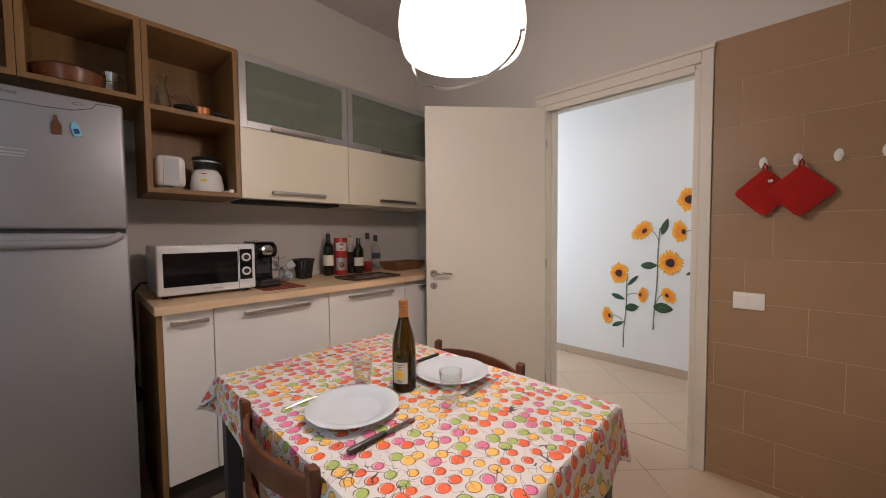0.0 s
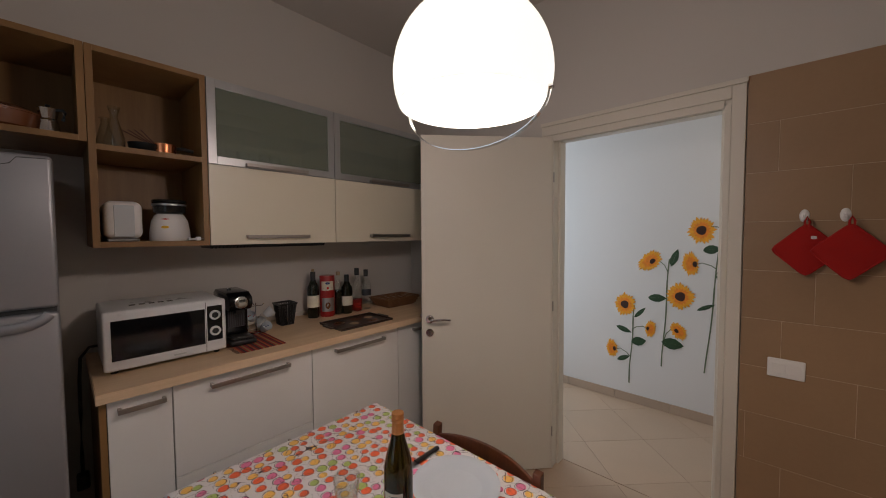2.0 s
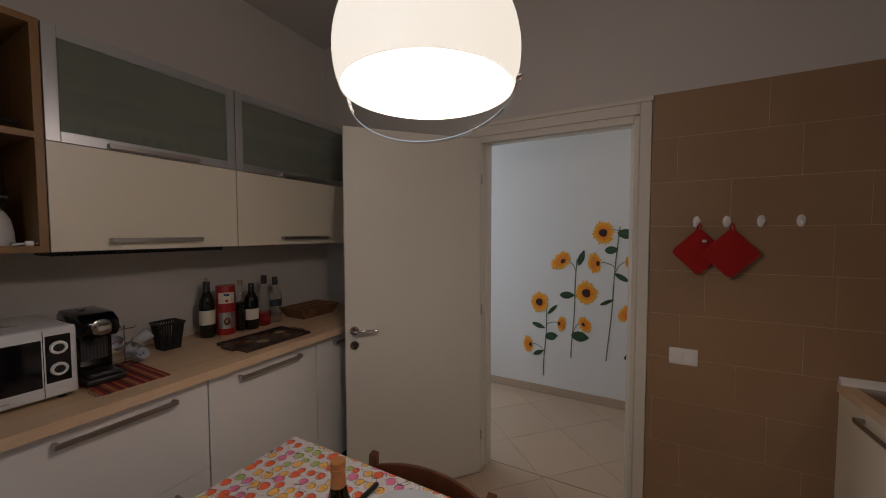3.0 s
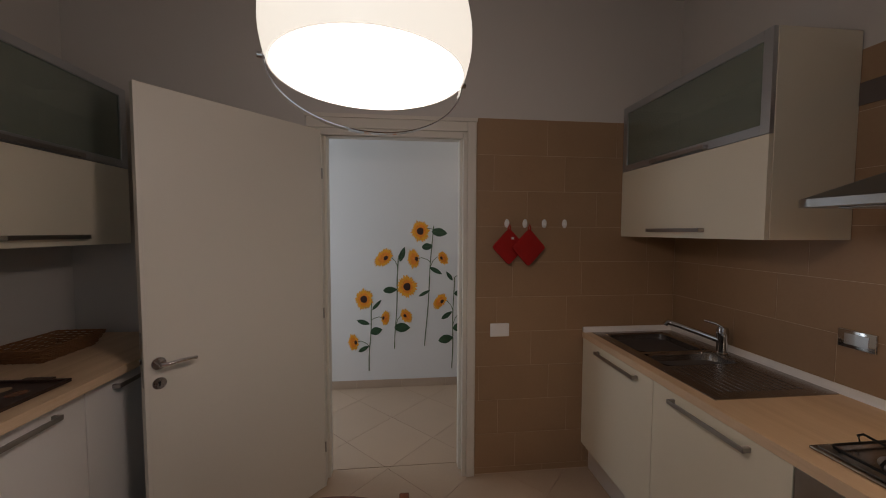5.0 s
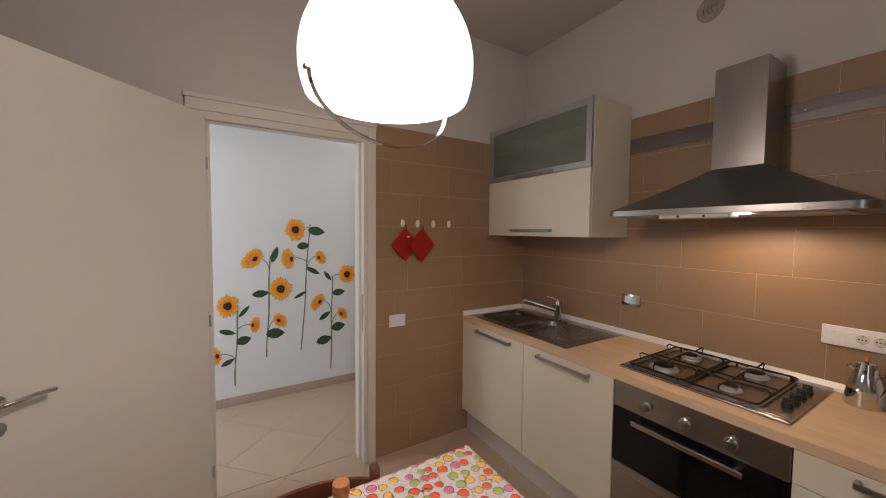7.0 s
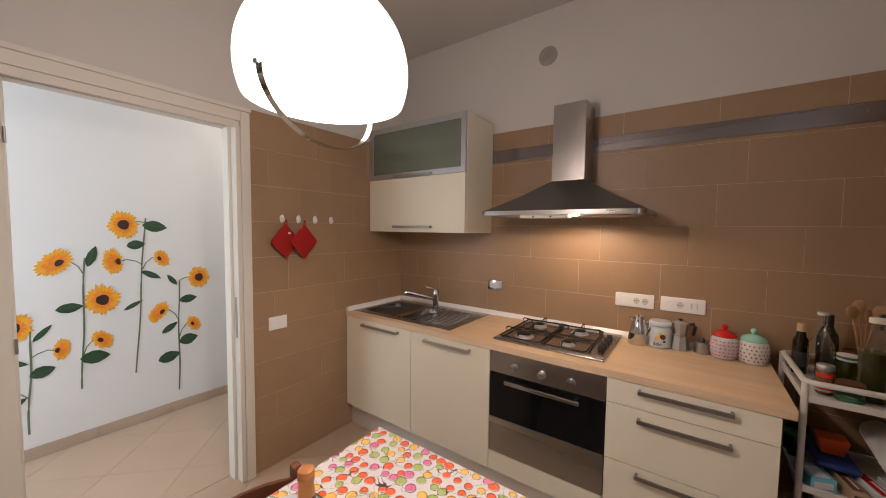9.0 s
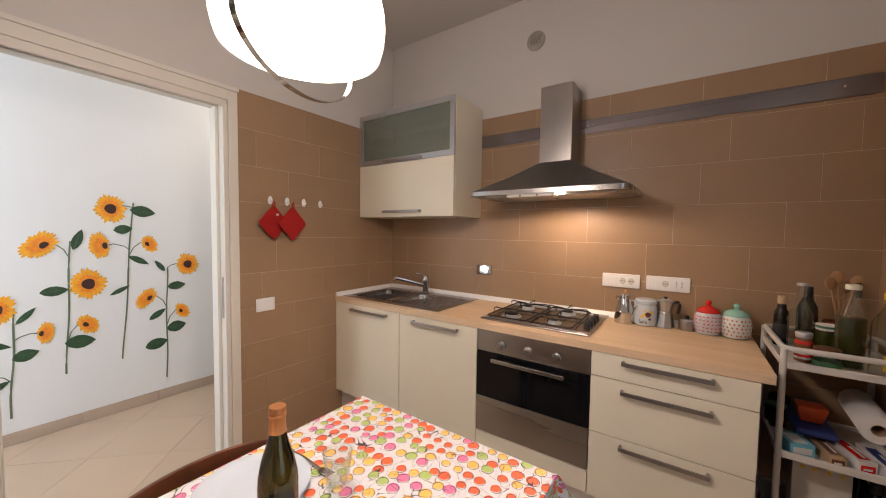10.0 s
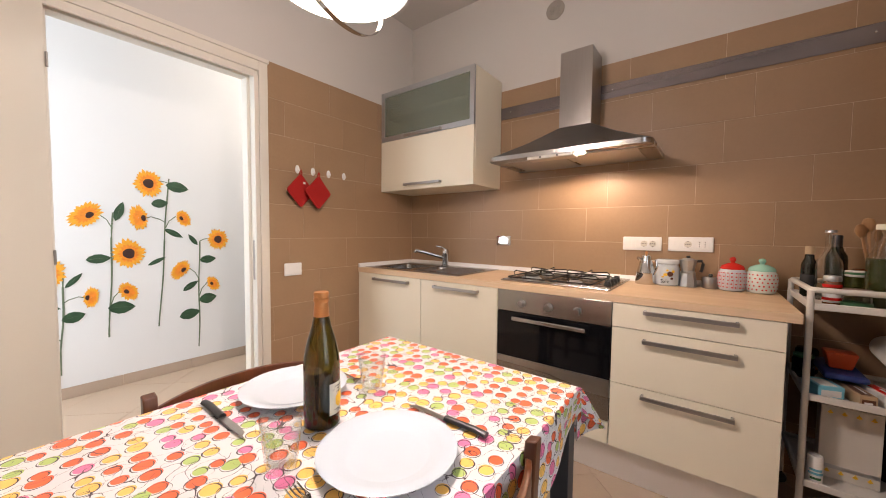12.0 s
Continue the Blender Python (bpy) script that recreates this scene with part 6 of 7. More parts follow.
part("door_gap", bx(MX + 0.0006, MX - 0.002, MY1 - 0.0795, MY1 - 0.0775, MZ0 + 0.006, MZ1 - 0.008), "rubber", fp)
for z_ in (MZ0 + 0.166, MZ0 + 0.094):
    kb = lathe([(0.013, 0), (0.0215, 0), (0.0215, 0.008), (0.0195, 0.011), (0.0145, 0.011), (0.013, 0.004), (0.013, 0)], (MX + 0.0015, MY1 - 0.044, z_), 28, turn=Matrix.Rotation(radians(90), 4, "Y"))
    dl = part("dial", kb, "white_plastic", fp, "white ring dial", smooth=True)
    kb = lathe([(0, 0), (0.0125, 0), (0.0125, 0.009), (0, 0.010)], (MX + 0.0015, MY1 - 0.044, z_), 24, turn=Matrix.Rotation(radians(90), 4, "Y"))
    part("dial_cap", bx(MX + 0.010, MX + 0.014, MY1 - 0.0465, MY1 - 0.0415, z_ - 0.011, z_ + 0.011, 0.001, kb), "black", dl, smooth=True)
part("logo_bar", bx(MX + 0.0008, MX - 0.001, MY0 + 0.215, MY0 + 0.258, MZ0 + 0.016, MZ0 + 0.022), "aluminium", fp)
for k in range(5):
    part("top_slot", bx(-4.10, -4.13, 1.10 + k * 0.032, 1.12 + k * 0.032, MZ1 - 0.001, MZ1 + 0.0006), "rubber", mw)
for x_, y_ in ((-4.02, 1.04), (-4.02, 1.39), (-4.30, 1.04), (-4.30, 1.39)):
    part("foot", rod((x_, y_, ZW), (x_, y_, MZ0 + 0.006), 0.012, 12), "black", mw)
cab = thing("power_cable", (-4.30, 0.985, ZW), "black power cable hanging behind the worktop end", "cable")
part("cable", tube([(-4.335, 1.03, ZW + 0.05), (-4.34, 0.985, ZW + 0.05), (-4.33, 0.955, ZW + 0.01), (-4.25, 0.948, 0.90), (-4.20, 0.946, 0.78), (-4.20, 0.944, 0.60), (-4.25, 0.945, 0.50)], 0.006, 8), "rubber", cab, smooth=True)
part("plug", bx(-4.27, -4.215, 0.925, 0.965, 0.44, 0.50, 0.008), "black", cab)

mat_ = thing("table_mat", (-4.08, 1.56, ZW), "red striped woven cotton mat under the coffee machine", "mat")
tb_ = bx(-4.235, -3.895, 1.455, 1.660, ZW, ZW + 0.003, 0.001)
part("mat", tb_, "runner", mat_)
fg = bmesh.new()
for k in range(26):
    bx(-4.232 + k * 0.013, -4.230 + k * 0.013, 1.437, 1.455, ZW + 0.0004, ZW + 0.002, bm=fg)
part("fringe", fg, "brown", mat_, kind="stuff")

cm = thing("coffee_machine", (-4.12, 1.51, ZW + 0.003), "black capsule coffee machine with a chrome lever head", "coffee machine")
CZ = ZW + 0.0035
part("base", bx(-4.27, -4.005, 1.450, 1.565, CZ, CZ + 0.028, 0.010, seg=3), "black", cm, smooth=True)
part("column", bx(-4.30, -4.12, 1.452, 1.563, CZ + 0.028, CZ + 0.235, 0.012, seg=3), "gloss_black", cm, smooth=True)
hd_ = prism([(-4.30, CZ + 0.175), (-4.06, CZ + 0.175), (-4.035, CZ + 0.205), (-4.045, CZ + 0.245), (-4.09, CZ + 0.268), (-4.27, CZ + 0.272), (-4.30, CZ + 0.255)], "y", 1.454, 1.561, bevel=0.008)
part("head", hd_, "gloss_black", cm, smooth=True)
part("lever", lathe([(0, 0), (0.030, 0), (0.033, 0.003), (0.029, 0.008), (0, 0.011)], (-4.046, 1.5075, CZ + 0.218), 28, turn=Matrix.Rotation(radians(78), 4, "Y")), "chrome", cm, smooth=True)
part("grille", bx(-4.122, -4.116, 1.468, 1.547, CZ + 0.075, CZ + 0.172, 0.002), "dark_metal", cm)
for k in range(8):
    part("grille_slot", bx(-4.1164, -4.1145, 1.472 + k * 0.0098, 1.476 + k * 0.0098, CZ + 0.080, CZ + 0.168), "black", cm)
part("spout", bx(-4.118, -4.075, 1.492, 1.523, CZ + 0.150, CZ + 0.178, 0.006), "black", cm, smooth=True)
part("drip_tray", bx(-4.112, -4.012, 1.460, 1.555, CZ + 0.0285, CZ + 0.040, 0.004), "black", cm, smooth=True)
part("drip_grid", bx(-4.10, -4.02, 1.467, 1.548, CZ + 0.0402, CZ + 0.042, 0.001), "steel", cm)
part("button", rod((-4.20, 1.50, CZ + 0.271), (-4.20, 1.50, CZ + 0.278), 0.010, 16), "chrome", cm, smooth=True)

cm.scale = (1, 1, 0.945)
rk = thing("cup_rack", (-4.22, 1.635, ZW + 0.003), "wire rack hung with small patterned espresso cups", "cup rack")
wr = rod((-4.22, 1.635, ZW + 0.0035), (-4.22, 1.635, ZW + 0.165), 0.0025, 8)
wr = tube(arc((-4.22, 1.635), 0.045, 0, 360, 20, h=ZW + 0.006), 0.0025, 6, wr)
for k in range(6):
    a = radians(60 * k)
    zz = ZW + (0.15 if k % 2 else 0.085)
    wr = tube([(-4.22, 1.635, zz), (-4.22 + 0.03 * math.cos(a), 1.635 + 0.03 * math.sin(a), zz), (-4.22 + 0.042 * math.cos(a), 1.635 + 0.042 * math.sin(a), zz + 0.01)], 0.0022, 6, wr)
part("wire_frame", wr, "chrome", rk, smooth=True)
for k in range(6):
    a = 60 * k + 20
    x_, y_ = -4.22 + 0.052 * math.cos(radians(a)), 1.635 + 0.045 * math.sin(radians(a))
    zz = ZW + (0.088 if k % 2 else 0.022)
    cup = lathe([(0, 0), (0.016, 0), (0.022, 0.008), (0.028, 0.048), (0.0265, 0.049), (0.020, 0.010), (0, 0.006)], (x_, y_, zz), 22, turn=Matrix.Rotation(radians(55), 4, Vector((-math.sin(radians(a)), math.cos(radians(a)), 0))))
    cp_ = part("espresso_cup", cup, "porcelain", rk, "white espresso cup with small printed hearts", smooth=True)
    for j in range(4):
        d_ = Vector((math.cos(radians(a)), math.sin(radians(a)), 0.5)).normalized()
        pp = Vector((x_, y_, zz)) + d_ * 0.018 + Vector((0.018 * math.cos(j * 1.5 + k), 0.018 * math.sin(j * 1.5 + k), 0.012))
        part("printed_heart", lathe([(0, -0.0038), (0.0038, 0), (0, 0.0038)], tuple(pp), 8), ("blue", "brown", "red")[k % 3], cp_)

# cups seen dimly through the frosted flap
for k in range(7):
    y_ = 1.455 + k * 0.052
    sc = thing("stacked_cup", (-4.13, y_, 1.8425), "small white cup behind the frosted glass flap", "cup", "cups behind the frosted flap")
    part("bowl", lathe([(0, 0), (0.015, 0), (0.021, 0.045), (0.023, 0.085), (0.021, 0.085), (0.013, 0.004), (0, 0.004)], (-4.13, y_, 1.8425), 18), "porcelain", sc, smooth=True)

# black slotted square pot
pt = thing("cutlery_drainer", (-4.30, 1.822, ZW), "black slotted square plastic pot on the worktop", "pot")
pb = bmesh.new()
for s in range(4):
    for k in range(9):
        t = (k + 0.5) / 9 * 2 - 1
        u0_, v0_ = (t * 0.036, -0.036)
        u1_, v1_ = (t * 0.050, -0.050)
        r_ = Matrix.Rotation(radians(90 * s), 2)
        a_ = r_ @ Vector((u0_, v0_))
        b_ = r_ @ Vector((u1_, v1_))
        pb = tube([(-4.28 + a_.x, 1.822 + a_.y, ZW + 0.002), (-4.28 + b_.x, 1.822 + b_.y, ZW + 0.128)], 0.0034, 4, pb)
part("slats", pb, "black", pt, kind="stuff")
part("rim", tube([(-4.28 + sx * 0.051, 1.822 + sy * 0.051, ZW + 0.128) for sx, sy in ((-1, -1), (1, -1), (1, 1), (-1, 1))], 0.005, 6, closed=True, flat=1.3), "black", pt)
part("floor_plate", bx(-4.316, -4.244, 1.786, 1.858, ZW, ZW + 0.004), "black", pt)

bottle(-4.312, 2.021, ZW, 0.295, 0.0365, "red wine bottle with a cream label and open cork", "bottle_dark", cap="rubber", cap_h=0.07, lab="paper", lab_z=(0.24, 0.50))
cork = part("cork", rod((-4.312, 2.021, ZW + 0.3005), (-4.312, 2.021, ZW + 0.318), 0.009, 12), "card", None, "pale cork stuck in the open wine bottle", "cork")
tin = thing("gift_tin", (-4.292, 2.110, ZW), "tall red cylindrical spirit tin with silver picture panel", "tin")
part("tin", lathe([(0, 0), (0.047, 0), (0.048, 0.002), (0.048, 0.268), (0.047, 0.270), (0, 0.270)], (-4.292, 2.110, ZW), 32), "tin_red", tin, smooth=True)
for z0_, z1_, mt in ((0.175, 0.235, "paper"), (0.035, 0.125, "aluminium")):
    b = bmesh.new()
    ks = [radians(-75 + 100 * k / 8) for k in range(9)]
    lo_ = [b.verts.new((-4.292 + 0.0487 * math.cos(a), 2.110 + 0.0487 * math.sin(a), ZW + z0_)) for a in ks]
    hi_ = [b.verts.new((-4.292 + 0.0487 * math.cos(a), 2.110 + 0.0487 * math.sin(a), ZW + z1_)) for a in ks]
    for k in range(8):
        b.faces.new((lo_[k], lo_[k + 1], hi_[k + 1], hi_[k]))
    part("panel", b, mt, tin)
stick_on(tin, "picture", -4.292, 2.110, ZW + 0.075, 0.0489, -25, 0.034, 0.045, "terracotta", 9)
stick_on(tin, "emblem", -4.292, 2.110, ZW + 0.222, 0.0489, -25, 0.030, 0.016, "blue", 9)
stick_on(tin, "lettering_bar", -4.292, 2.110, ZW + 0.190, 0.0489, -25, 0.060, 0.016, "red", 4)
bottle(-4.280, 2.185, ZW, 0.285, 0.030, "slim clear bottle of dark red liqueur", "clear", neck=0.011, shoulder=0.55, fill="bottle_dark", fill_h=0.165, cap="card", cap_h=0.02)
bottle(-4.262, 2.240, ZW, 0.262, 0.0375, "dark liqueur bottle with a cream label", "bottle_dark", cap="black", cap_h=0.045, lab="paper", lab_z=(0.22, 0.46))
bottle(-4.262, 2.322, ZW, 0.300, 0.036, "clear bottle with a little red liqueur and dark stopper", "clear", neck=0.013, shoulder=0.52, fill="pink_drink", fill_h=0.085, cap="rubber", cap_h=0.045)
bottle(-4.282, 2.412, ZW, 0.282, 0.038, "clear vodka bottle with a dark printed label", "clear", neck=0.013, shoulder=0.58, cap="black", cap_h=0.045, lab="dark_metal", lab_z=(0.36, 0.52), lab_arc=(-90, 40))

tray = thing("tray", (-3.99, 2.14, ZW), "dark rectangular tray printed with food pictures", "tray")
tb_ = bx(-4.115, -3.868, 1.955, 2.325, ZW, ZW + 0.005, 0.002)
for a in ((-4.115, -4.103, 1.955, 2.325), (-3.880, -3.868, 1.955, 2.325), (-4.103, -3.880, 1.955, 1.967), (-4.103, -3.880, 2.313, 2.325)):
    bx(*a, ZW + 0.005, ZW + 0.013, 0.002, tb_)
for s, y_ in ((-1, 1.955), (1, 2.325)):
    bx(-4.04, -3.94, y_ - 0.022 if s < 0 else y_, y_ if s < 0 else y_ + 0.022, ZW + 0.004, ZW + 0.012, 0.003, tb_)
part("tray", tb_, "tray", tray)
for x_, y_, r_, mt in ((-4.03, 2.04, 0.035, "terracotta"), (-3.96, 2.10, 0.030, "card"), (-4.04, 2.16, 0.038, "brown"), (-3.95, 2.22, 0.030, "terracotta"), (-4.03, 2.25, 0.028, "card")):
    part("picture", lathe([(r_, 0.0051), (r_ * 0.9, 0.0056), (0, 0.0058)], (x_, y_, ZW), 9), mt, tray)
bk = thing("basket", (-4.25, 2.63, ZW), "brown woven wicker basket on the worktop", "basket")
bb_ = bmesh.new()
for lvl in range(7):
    g_ = 0.008 * lvl
    x0_, x1_, y0_, y1_ = -4.325 - g_ * 0.5, -4.155 + g_ * 0.5, 2.525 - g_ * 0.7, 2.775 + g_ * 0.7
    n_ = 44
    pts = []
    for k in range(n_):
        t = k / n_ * 4
        s_ = int(t)
        f_ = t - s_
        c_ = ((x0_, y0_), (x1_, y0_), (x1_, y1_), (x0_, y1_), (x0_, y0_))
        w_ = 0.003 * (1 if (k + lvl) % 2 else -1)
        px = c_[s_][0] + (c_[s_ + 1][0] - c_[s_][0]) * f_
        py = c_[s_][1] + (c_[s_ + 1][1] - c_[s_][1]) * f_
        pts.append((px + (w_ if s_ % 2 else 0), py + (0 if s_ % 2 else w_), ZW + 0.006 + lvl * 0.0095))
    bb_ = tube(pts, 0.0052, 5, bb_, closed=True)
part("weave", bb_, "wicker", bk, smooth=True)
part("bottom", bx(-4.325, -4.155, 2.525, 2.775, ZW + 0.0005, ZW + 0.006, 0.002), "wicker", bk)

# ---- in the open shelves ----
ZS = 1.4802
to = thing("toaster", (-4.18, 1.09, ZS), "white two-slice toaster with rounded body", "toaster")
part("body", bx(-4.35, -4.095, 1.036, 1.156, ZS + 0.012, ZS + 0.168, 0.028, seg=4), "white_plastic", to, smooth=True)
part("base", bx(-4.345, -4.11, 1.045, 1.145, ZS, ZS + 0.012, 0.004), "aluminium", to)
part("side_panel", bx(-4.0962, -4.092, 1.064, 1.128, ZS + 0.020, ZS + 0.150, 0.002), "porcelain", to)
part("lever", bx(-4.24, -4.20, 1.150, 1.162, ZS + 0.05, ZS + 0.065, 0.003), "aluminium", to)
fpz = thing("food_processor", (-4.18, 1.265, ZS), "white chopper base with a smoked plastic bowl upside", "food processor")
part("body", lathe([(0, 0), (0.072, 0), (0.076, 0.006), (0.075, 0.045), (0.068, 0.090), (0.055, 0.117), (0.048, 0.122), (0, 0.122)], (-4.185, 1.262, ZS), 36), "white_plastic", fpz, smooth=True)
part("bowl", lathe([(0, 0.1225), (0.050, 0.1225), (0.060, 0.130), (0.063, 0.172), (0.061, 0.172), (0.058, 0.132), (0, 0.128)], (-4.185, 1.262, ZS), 32), "smoke", fpz, smooth=True)
part("lid", lathe([(0, 0.1725), (0.060, 0.1725), (0.066, 0.176), (0.064, 0.186), (0, 0.188)], (-4.185, 1.262, ZS), 32), "smoke", fpz, smooth=True)
part("collar", lathe([(0.0605, 0.160), (0.0645, 0.160), (0.0645, 0.168), (0.0605, 0.168), (0.0605, 0.160)], (-4.185, 1.262, ZS), 32), "aluminium", fpz, smooth=True)
stick_on(fpz, "button", -4.185, 1.262, ZS + 0.062, 0.0735, -24, 0.030, 0.012, "yellow", 12, 0.0015)
stick_on(fpz, "lettering_bar", -4.185, 1.262, ZS + 0.098, 0.0665, -24, 0.036, 0.006, "red", 4, 0.0015)
pgc = thing("plug_cord", (-4.07, 1.345, ZS), "white mains plug with its cord on the shelf edge", "cable")
part("cord", tube([(-4.13, 1.32, ZS + 0.012), (-4.09, 1.325, ZS + 0.006), (-4.065, 1.31, ZS + 0.006), (-4.058, 1.335, ZS + 0.008)], 0.004, 8), "white_plastic", pgc, smooth=True)
part("plug", bx(-4.068, -4.048, 1.332, 1.352, ZS + 0.0005, ZS + 0.018, 0.004), "white_plastic", pgc)
part("pins", merge(rod((-4.06, 1.352, ZS + 0.010), (-4.06, 1.362, ZS + 0.010), 0.002, 8), rod((-4.052, 1.352, ZS + 0.010), (-4.052, 1.362, ZS + 0.010), 0.002, 8)), "chrome", pgc)
ZM = 1.8602
for x_, y_, h_, lb_ in ((-4.15, 1.083, 0.178, "clear waisted glass carafe on the open shelf"), (-4.25, 1.062, 0.150, "second clear glass carafe further back on the shelf")):
    cf = thing("carafe", (x_, y_, ZM), lb_, "carafe")
    part("glass", lathe([(0, 0.003), (0.030, 0), (0.034, 0.008), (0.033, 0.05), (0.022, 0.095), (0.013, 0.13), (0.014, 0.15), (0.021, h_), (0.0195, h_), (0.0122, 0.15), (0.011, 0.13), (0.020, 0.095), (0.031, 0.05), (0.031, 0.010), (0, 0.006)], (x_, y_, ZM), 28), "clear", cf, smooth=True)
fs = thing("fondue_pot", (-4.16, 1.16, ZM), "black fondue pot with wooden-handled forks", "pot")
part("pot", lathe([(0, 0), (0.038, 0), (0.048, 0.010), (0.052, 0.038), (0.050, 0.038), (0.045, 0.012), (0, 0.004)], (-4.125, 1.170, ZM), 28), "iron", fs, smooth=True)
for k in range(4):
    part("fork", rod((-4.12 + 0.006 * k, 1.215, ZM + 0.030), (-4.15 + 0.02 * k, 1.105 + 0.018 * k, ZM + 0.090), 0.0024, 6), "brown", fs)
cop = thing("copper_pan", (-4.12, 1.245, ZM), "small copper pan with a black handle", "pan")
part("bowl", lathe([(0, 0), (0.040, 0), (0.044, 0.004), (0.045, 0.046), (0.043, 0.046), (0.041, 0.006), (0, 0.004)], (-4.125, 1.240, ZM), 28), "copper", cop, smooth=True)
part("handle", tube([(-4.125, 1.277, ZM + 0.034), (-4.12, 1.31, ZM + 0.038), (-4.115, 1.348, ZM + 0.030)], 0.008, 8), "black", cop, smooth=True)
ZB = 1.8845
ter = thing("terracotta_dish", (-4.22, 0.76, ZB), "wide glazed terracotta oven dish in the box shelf", "dish")
part("dish", lathe([(0, 0.002), (0.085, 0), (0.105, 0.012), (0.116, 0.060), (0.112, 0.060), (0.100, 0.015), (0, 0.008)], (-4.17, 0.772, ZB), 40), "terracotta", ter, smooth=True)
part("lid", lathe([(0.117, 0.0605), (0.118, 0.066), (0.085, 0.084), (0.02, 0.092), (0, 0.092)], (-4.17, 0.772, ZB), 40), "terracotta", ter, smooth=True)
part("handle", tube([(-4.14, 0.86, ZB + 0.058), (-4.13, 0.878, ZB + 0.064), (-4.16, 0.882, ZB + 0.064), (-4.17, 0.868, ZB + 0.058)], 0.006, 8), "terracotta", ter, smooth=True)
moka(-4.13, 0.90, ZB, 0.110, 0.033, "steel moka coffee pot in the box shelf", 60, "chrome", "chrome")
for k, y_ in enumerate((1.50, 1.56, 1.62, 1.69)):
    ds = thing("dish_stack", (-4.22, y_, 1.8465), "white bowls stacked behind the frosted glass", "dishes", "crockery behind frosted glass")
    part("bowls", lathe([(0, 0), (0.022, 0), (0.030, 0.01), (0.042, 0.055), (0.040, 0.055), (0.028, 0.012), (0, 0.006)], (-4.17, y_, 1.8465), 24), "porcelain", ds, smooth=True)
for y_ in (1.84, 2.2, 2.45):
    ds = thing("dish_stack", (-4.22, y_, 1.8465), "yellowish bowl standing behind the frosted glass", "dishes", "crockery behind frosted glass")
    part("bowls", lathe([(0, 0), (0.030, 0), (0.045, 0.012), (0.060, 0.045), (0.058, 0.045), (0.040, 0.014), (0, 0.006)], (-4.19, y_, 1.8465), 24), "paper", ds, smooth=True)

# ---- on the fridge ----
FXX = -3.7712
mg = thing("fridge_magnet", (FXX, 0.732, 1.64), "brown bottle-shaped fridge magnet on the silver door", "fridge magnet", "fridge magnets")
mg.scale = (1, 0.86, 0.88)
part("bottle", prism([(0.720, 1.606), (0.746, 1.606), (0.747, 1.645), (0.738, 1.657), (0.737, 1.680), (0.727, 1.680), (0.726, 1.657), (0.719, 1.645)], "x", FXX, FXX + 0.007, bevel=0.002), "brown", mg)
part("label", bx(FXX + 0.0071, FXX + 0.0079, 0.7255, 0.7405, 1.622, 1.634), "terracotta", mg)
mg = thing("fridge_magnet", (FXX, 0.779, 1.635), "light blue bottle-shaped fridge magnet, tilted", "fridge magnet", "fridge magnets")
mg.scale = (1, 0.86, 0.88)
mb_ = prism([(-0.012, -0.028), (0.012, -0.028), (0.014, 0.010), (0.006, 0.022), (0.006, 0.029), (-0.006, 0.029), (-0.006, 0.022), (-0.014, 0.010)], "x", 0, 0.007, bevel=0.002)
mt_ = Matrix.Translation((FXX, 0.779, 1.635)) @ Matrix.Rotation(radians(14), 4, "X") @ Matrix.Scale(-1, 4, Vector((0, 1, 0)))
mb_.transform(mt_)
bmesh.ops.recalc_face_normals(mb_, faces=mb_.faces[:])
part("bottle", mb_, "sky_blue", mg)
lb2 = bx(0.0071, 0.0078, -0.008, 0.008, -0.018, 0.002)
lb2.transform(mt_)
bmesh.ops.recalc_face_normals(lb2, faces=lb2.faces[:])
part("label", lb2, "blue", mg)
fm = Matrix.Translation((FXX + 0.0008, 0.620, 1.728)) @ Matrix.Rotation(radians(90), 4, "Z") @ Matrix.Rotation(radians(90), 4, "X")
words("no frost", 0.018, "dark_metal", up_door, Matrix.Translation(BASE[up_door] * 0) @ fm, "lettering")
for z_, a_, b_ in ((1.545, 0.585, 0.665), (1.533, 0.600, 0.660), (1.523, 0.595, 0.655)):
    part("lettering_bar", bx(FXX - 0.0005, FXX + 0.0006, a_, b_, z_ - 0.0025, z_ + 0.0025), "aluminium", up_door)
part("logo", tube([(FXX + 0.0004, 0.787 + 0.014 * math.cos(t), 1.727 + 0.004 * math.sin(t)) for t in (2 * math.pi * k / 16 for k in range(16))], 0.0006, 5, closed=True), "dark_metal", up_door)

# ---- laid table ----
ZT = 0.7500


def plate(x, y, label):
    c = thing("dinner_plate", (x, y, ZT), label, "plate", "dinner plates")
    part("plate", lathe([(0, 0.003), (0.066, 0.003), (0.068, 0.0), (0.074, 0.0), (0.076, 0.004), (0.100, 0.012), (0.128, 0.0205), (0.130, 0.0225), (0.127, 0.0235), (0.100, 0.0155), (0.080, 0.008), (0.074, 0.0062), (0, 0.0062)], (x, y, ZT), 64), "china", c, smooth=True)


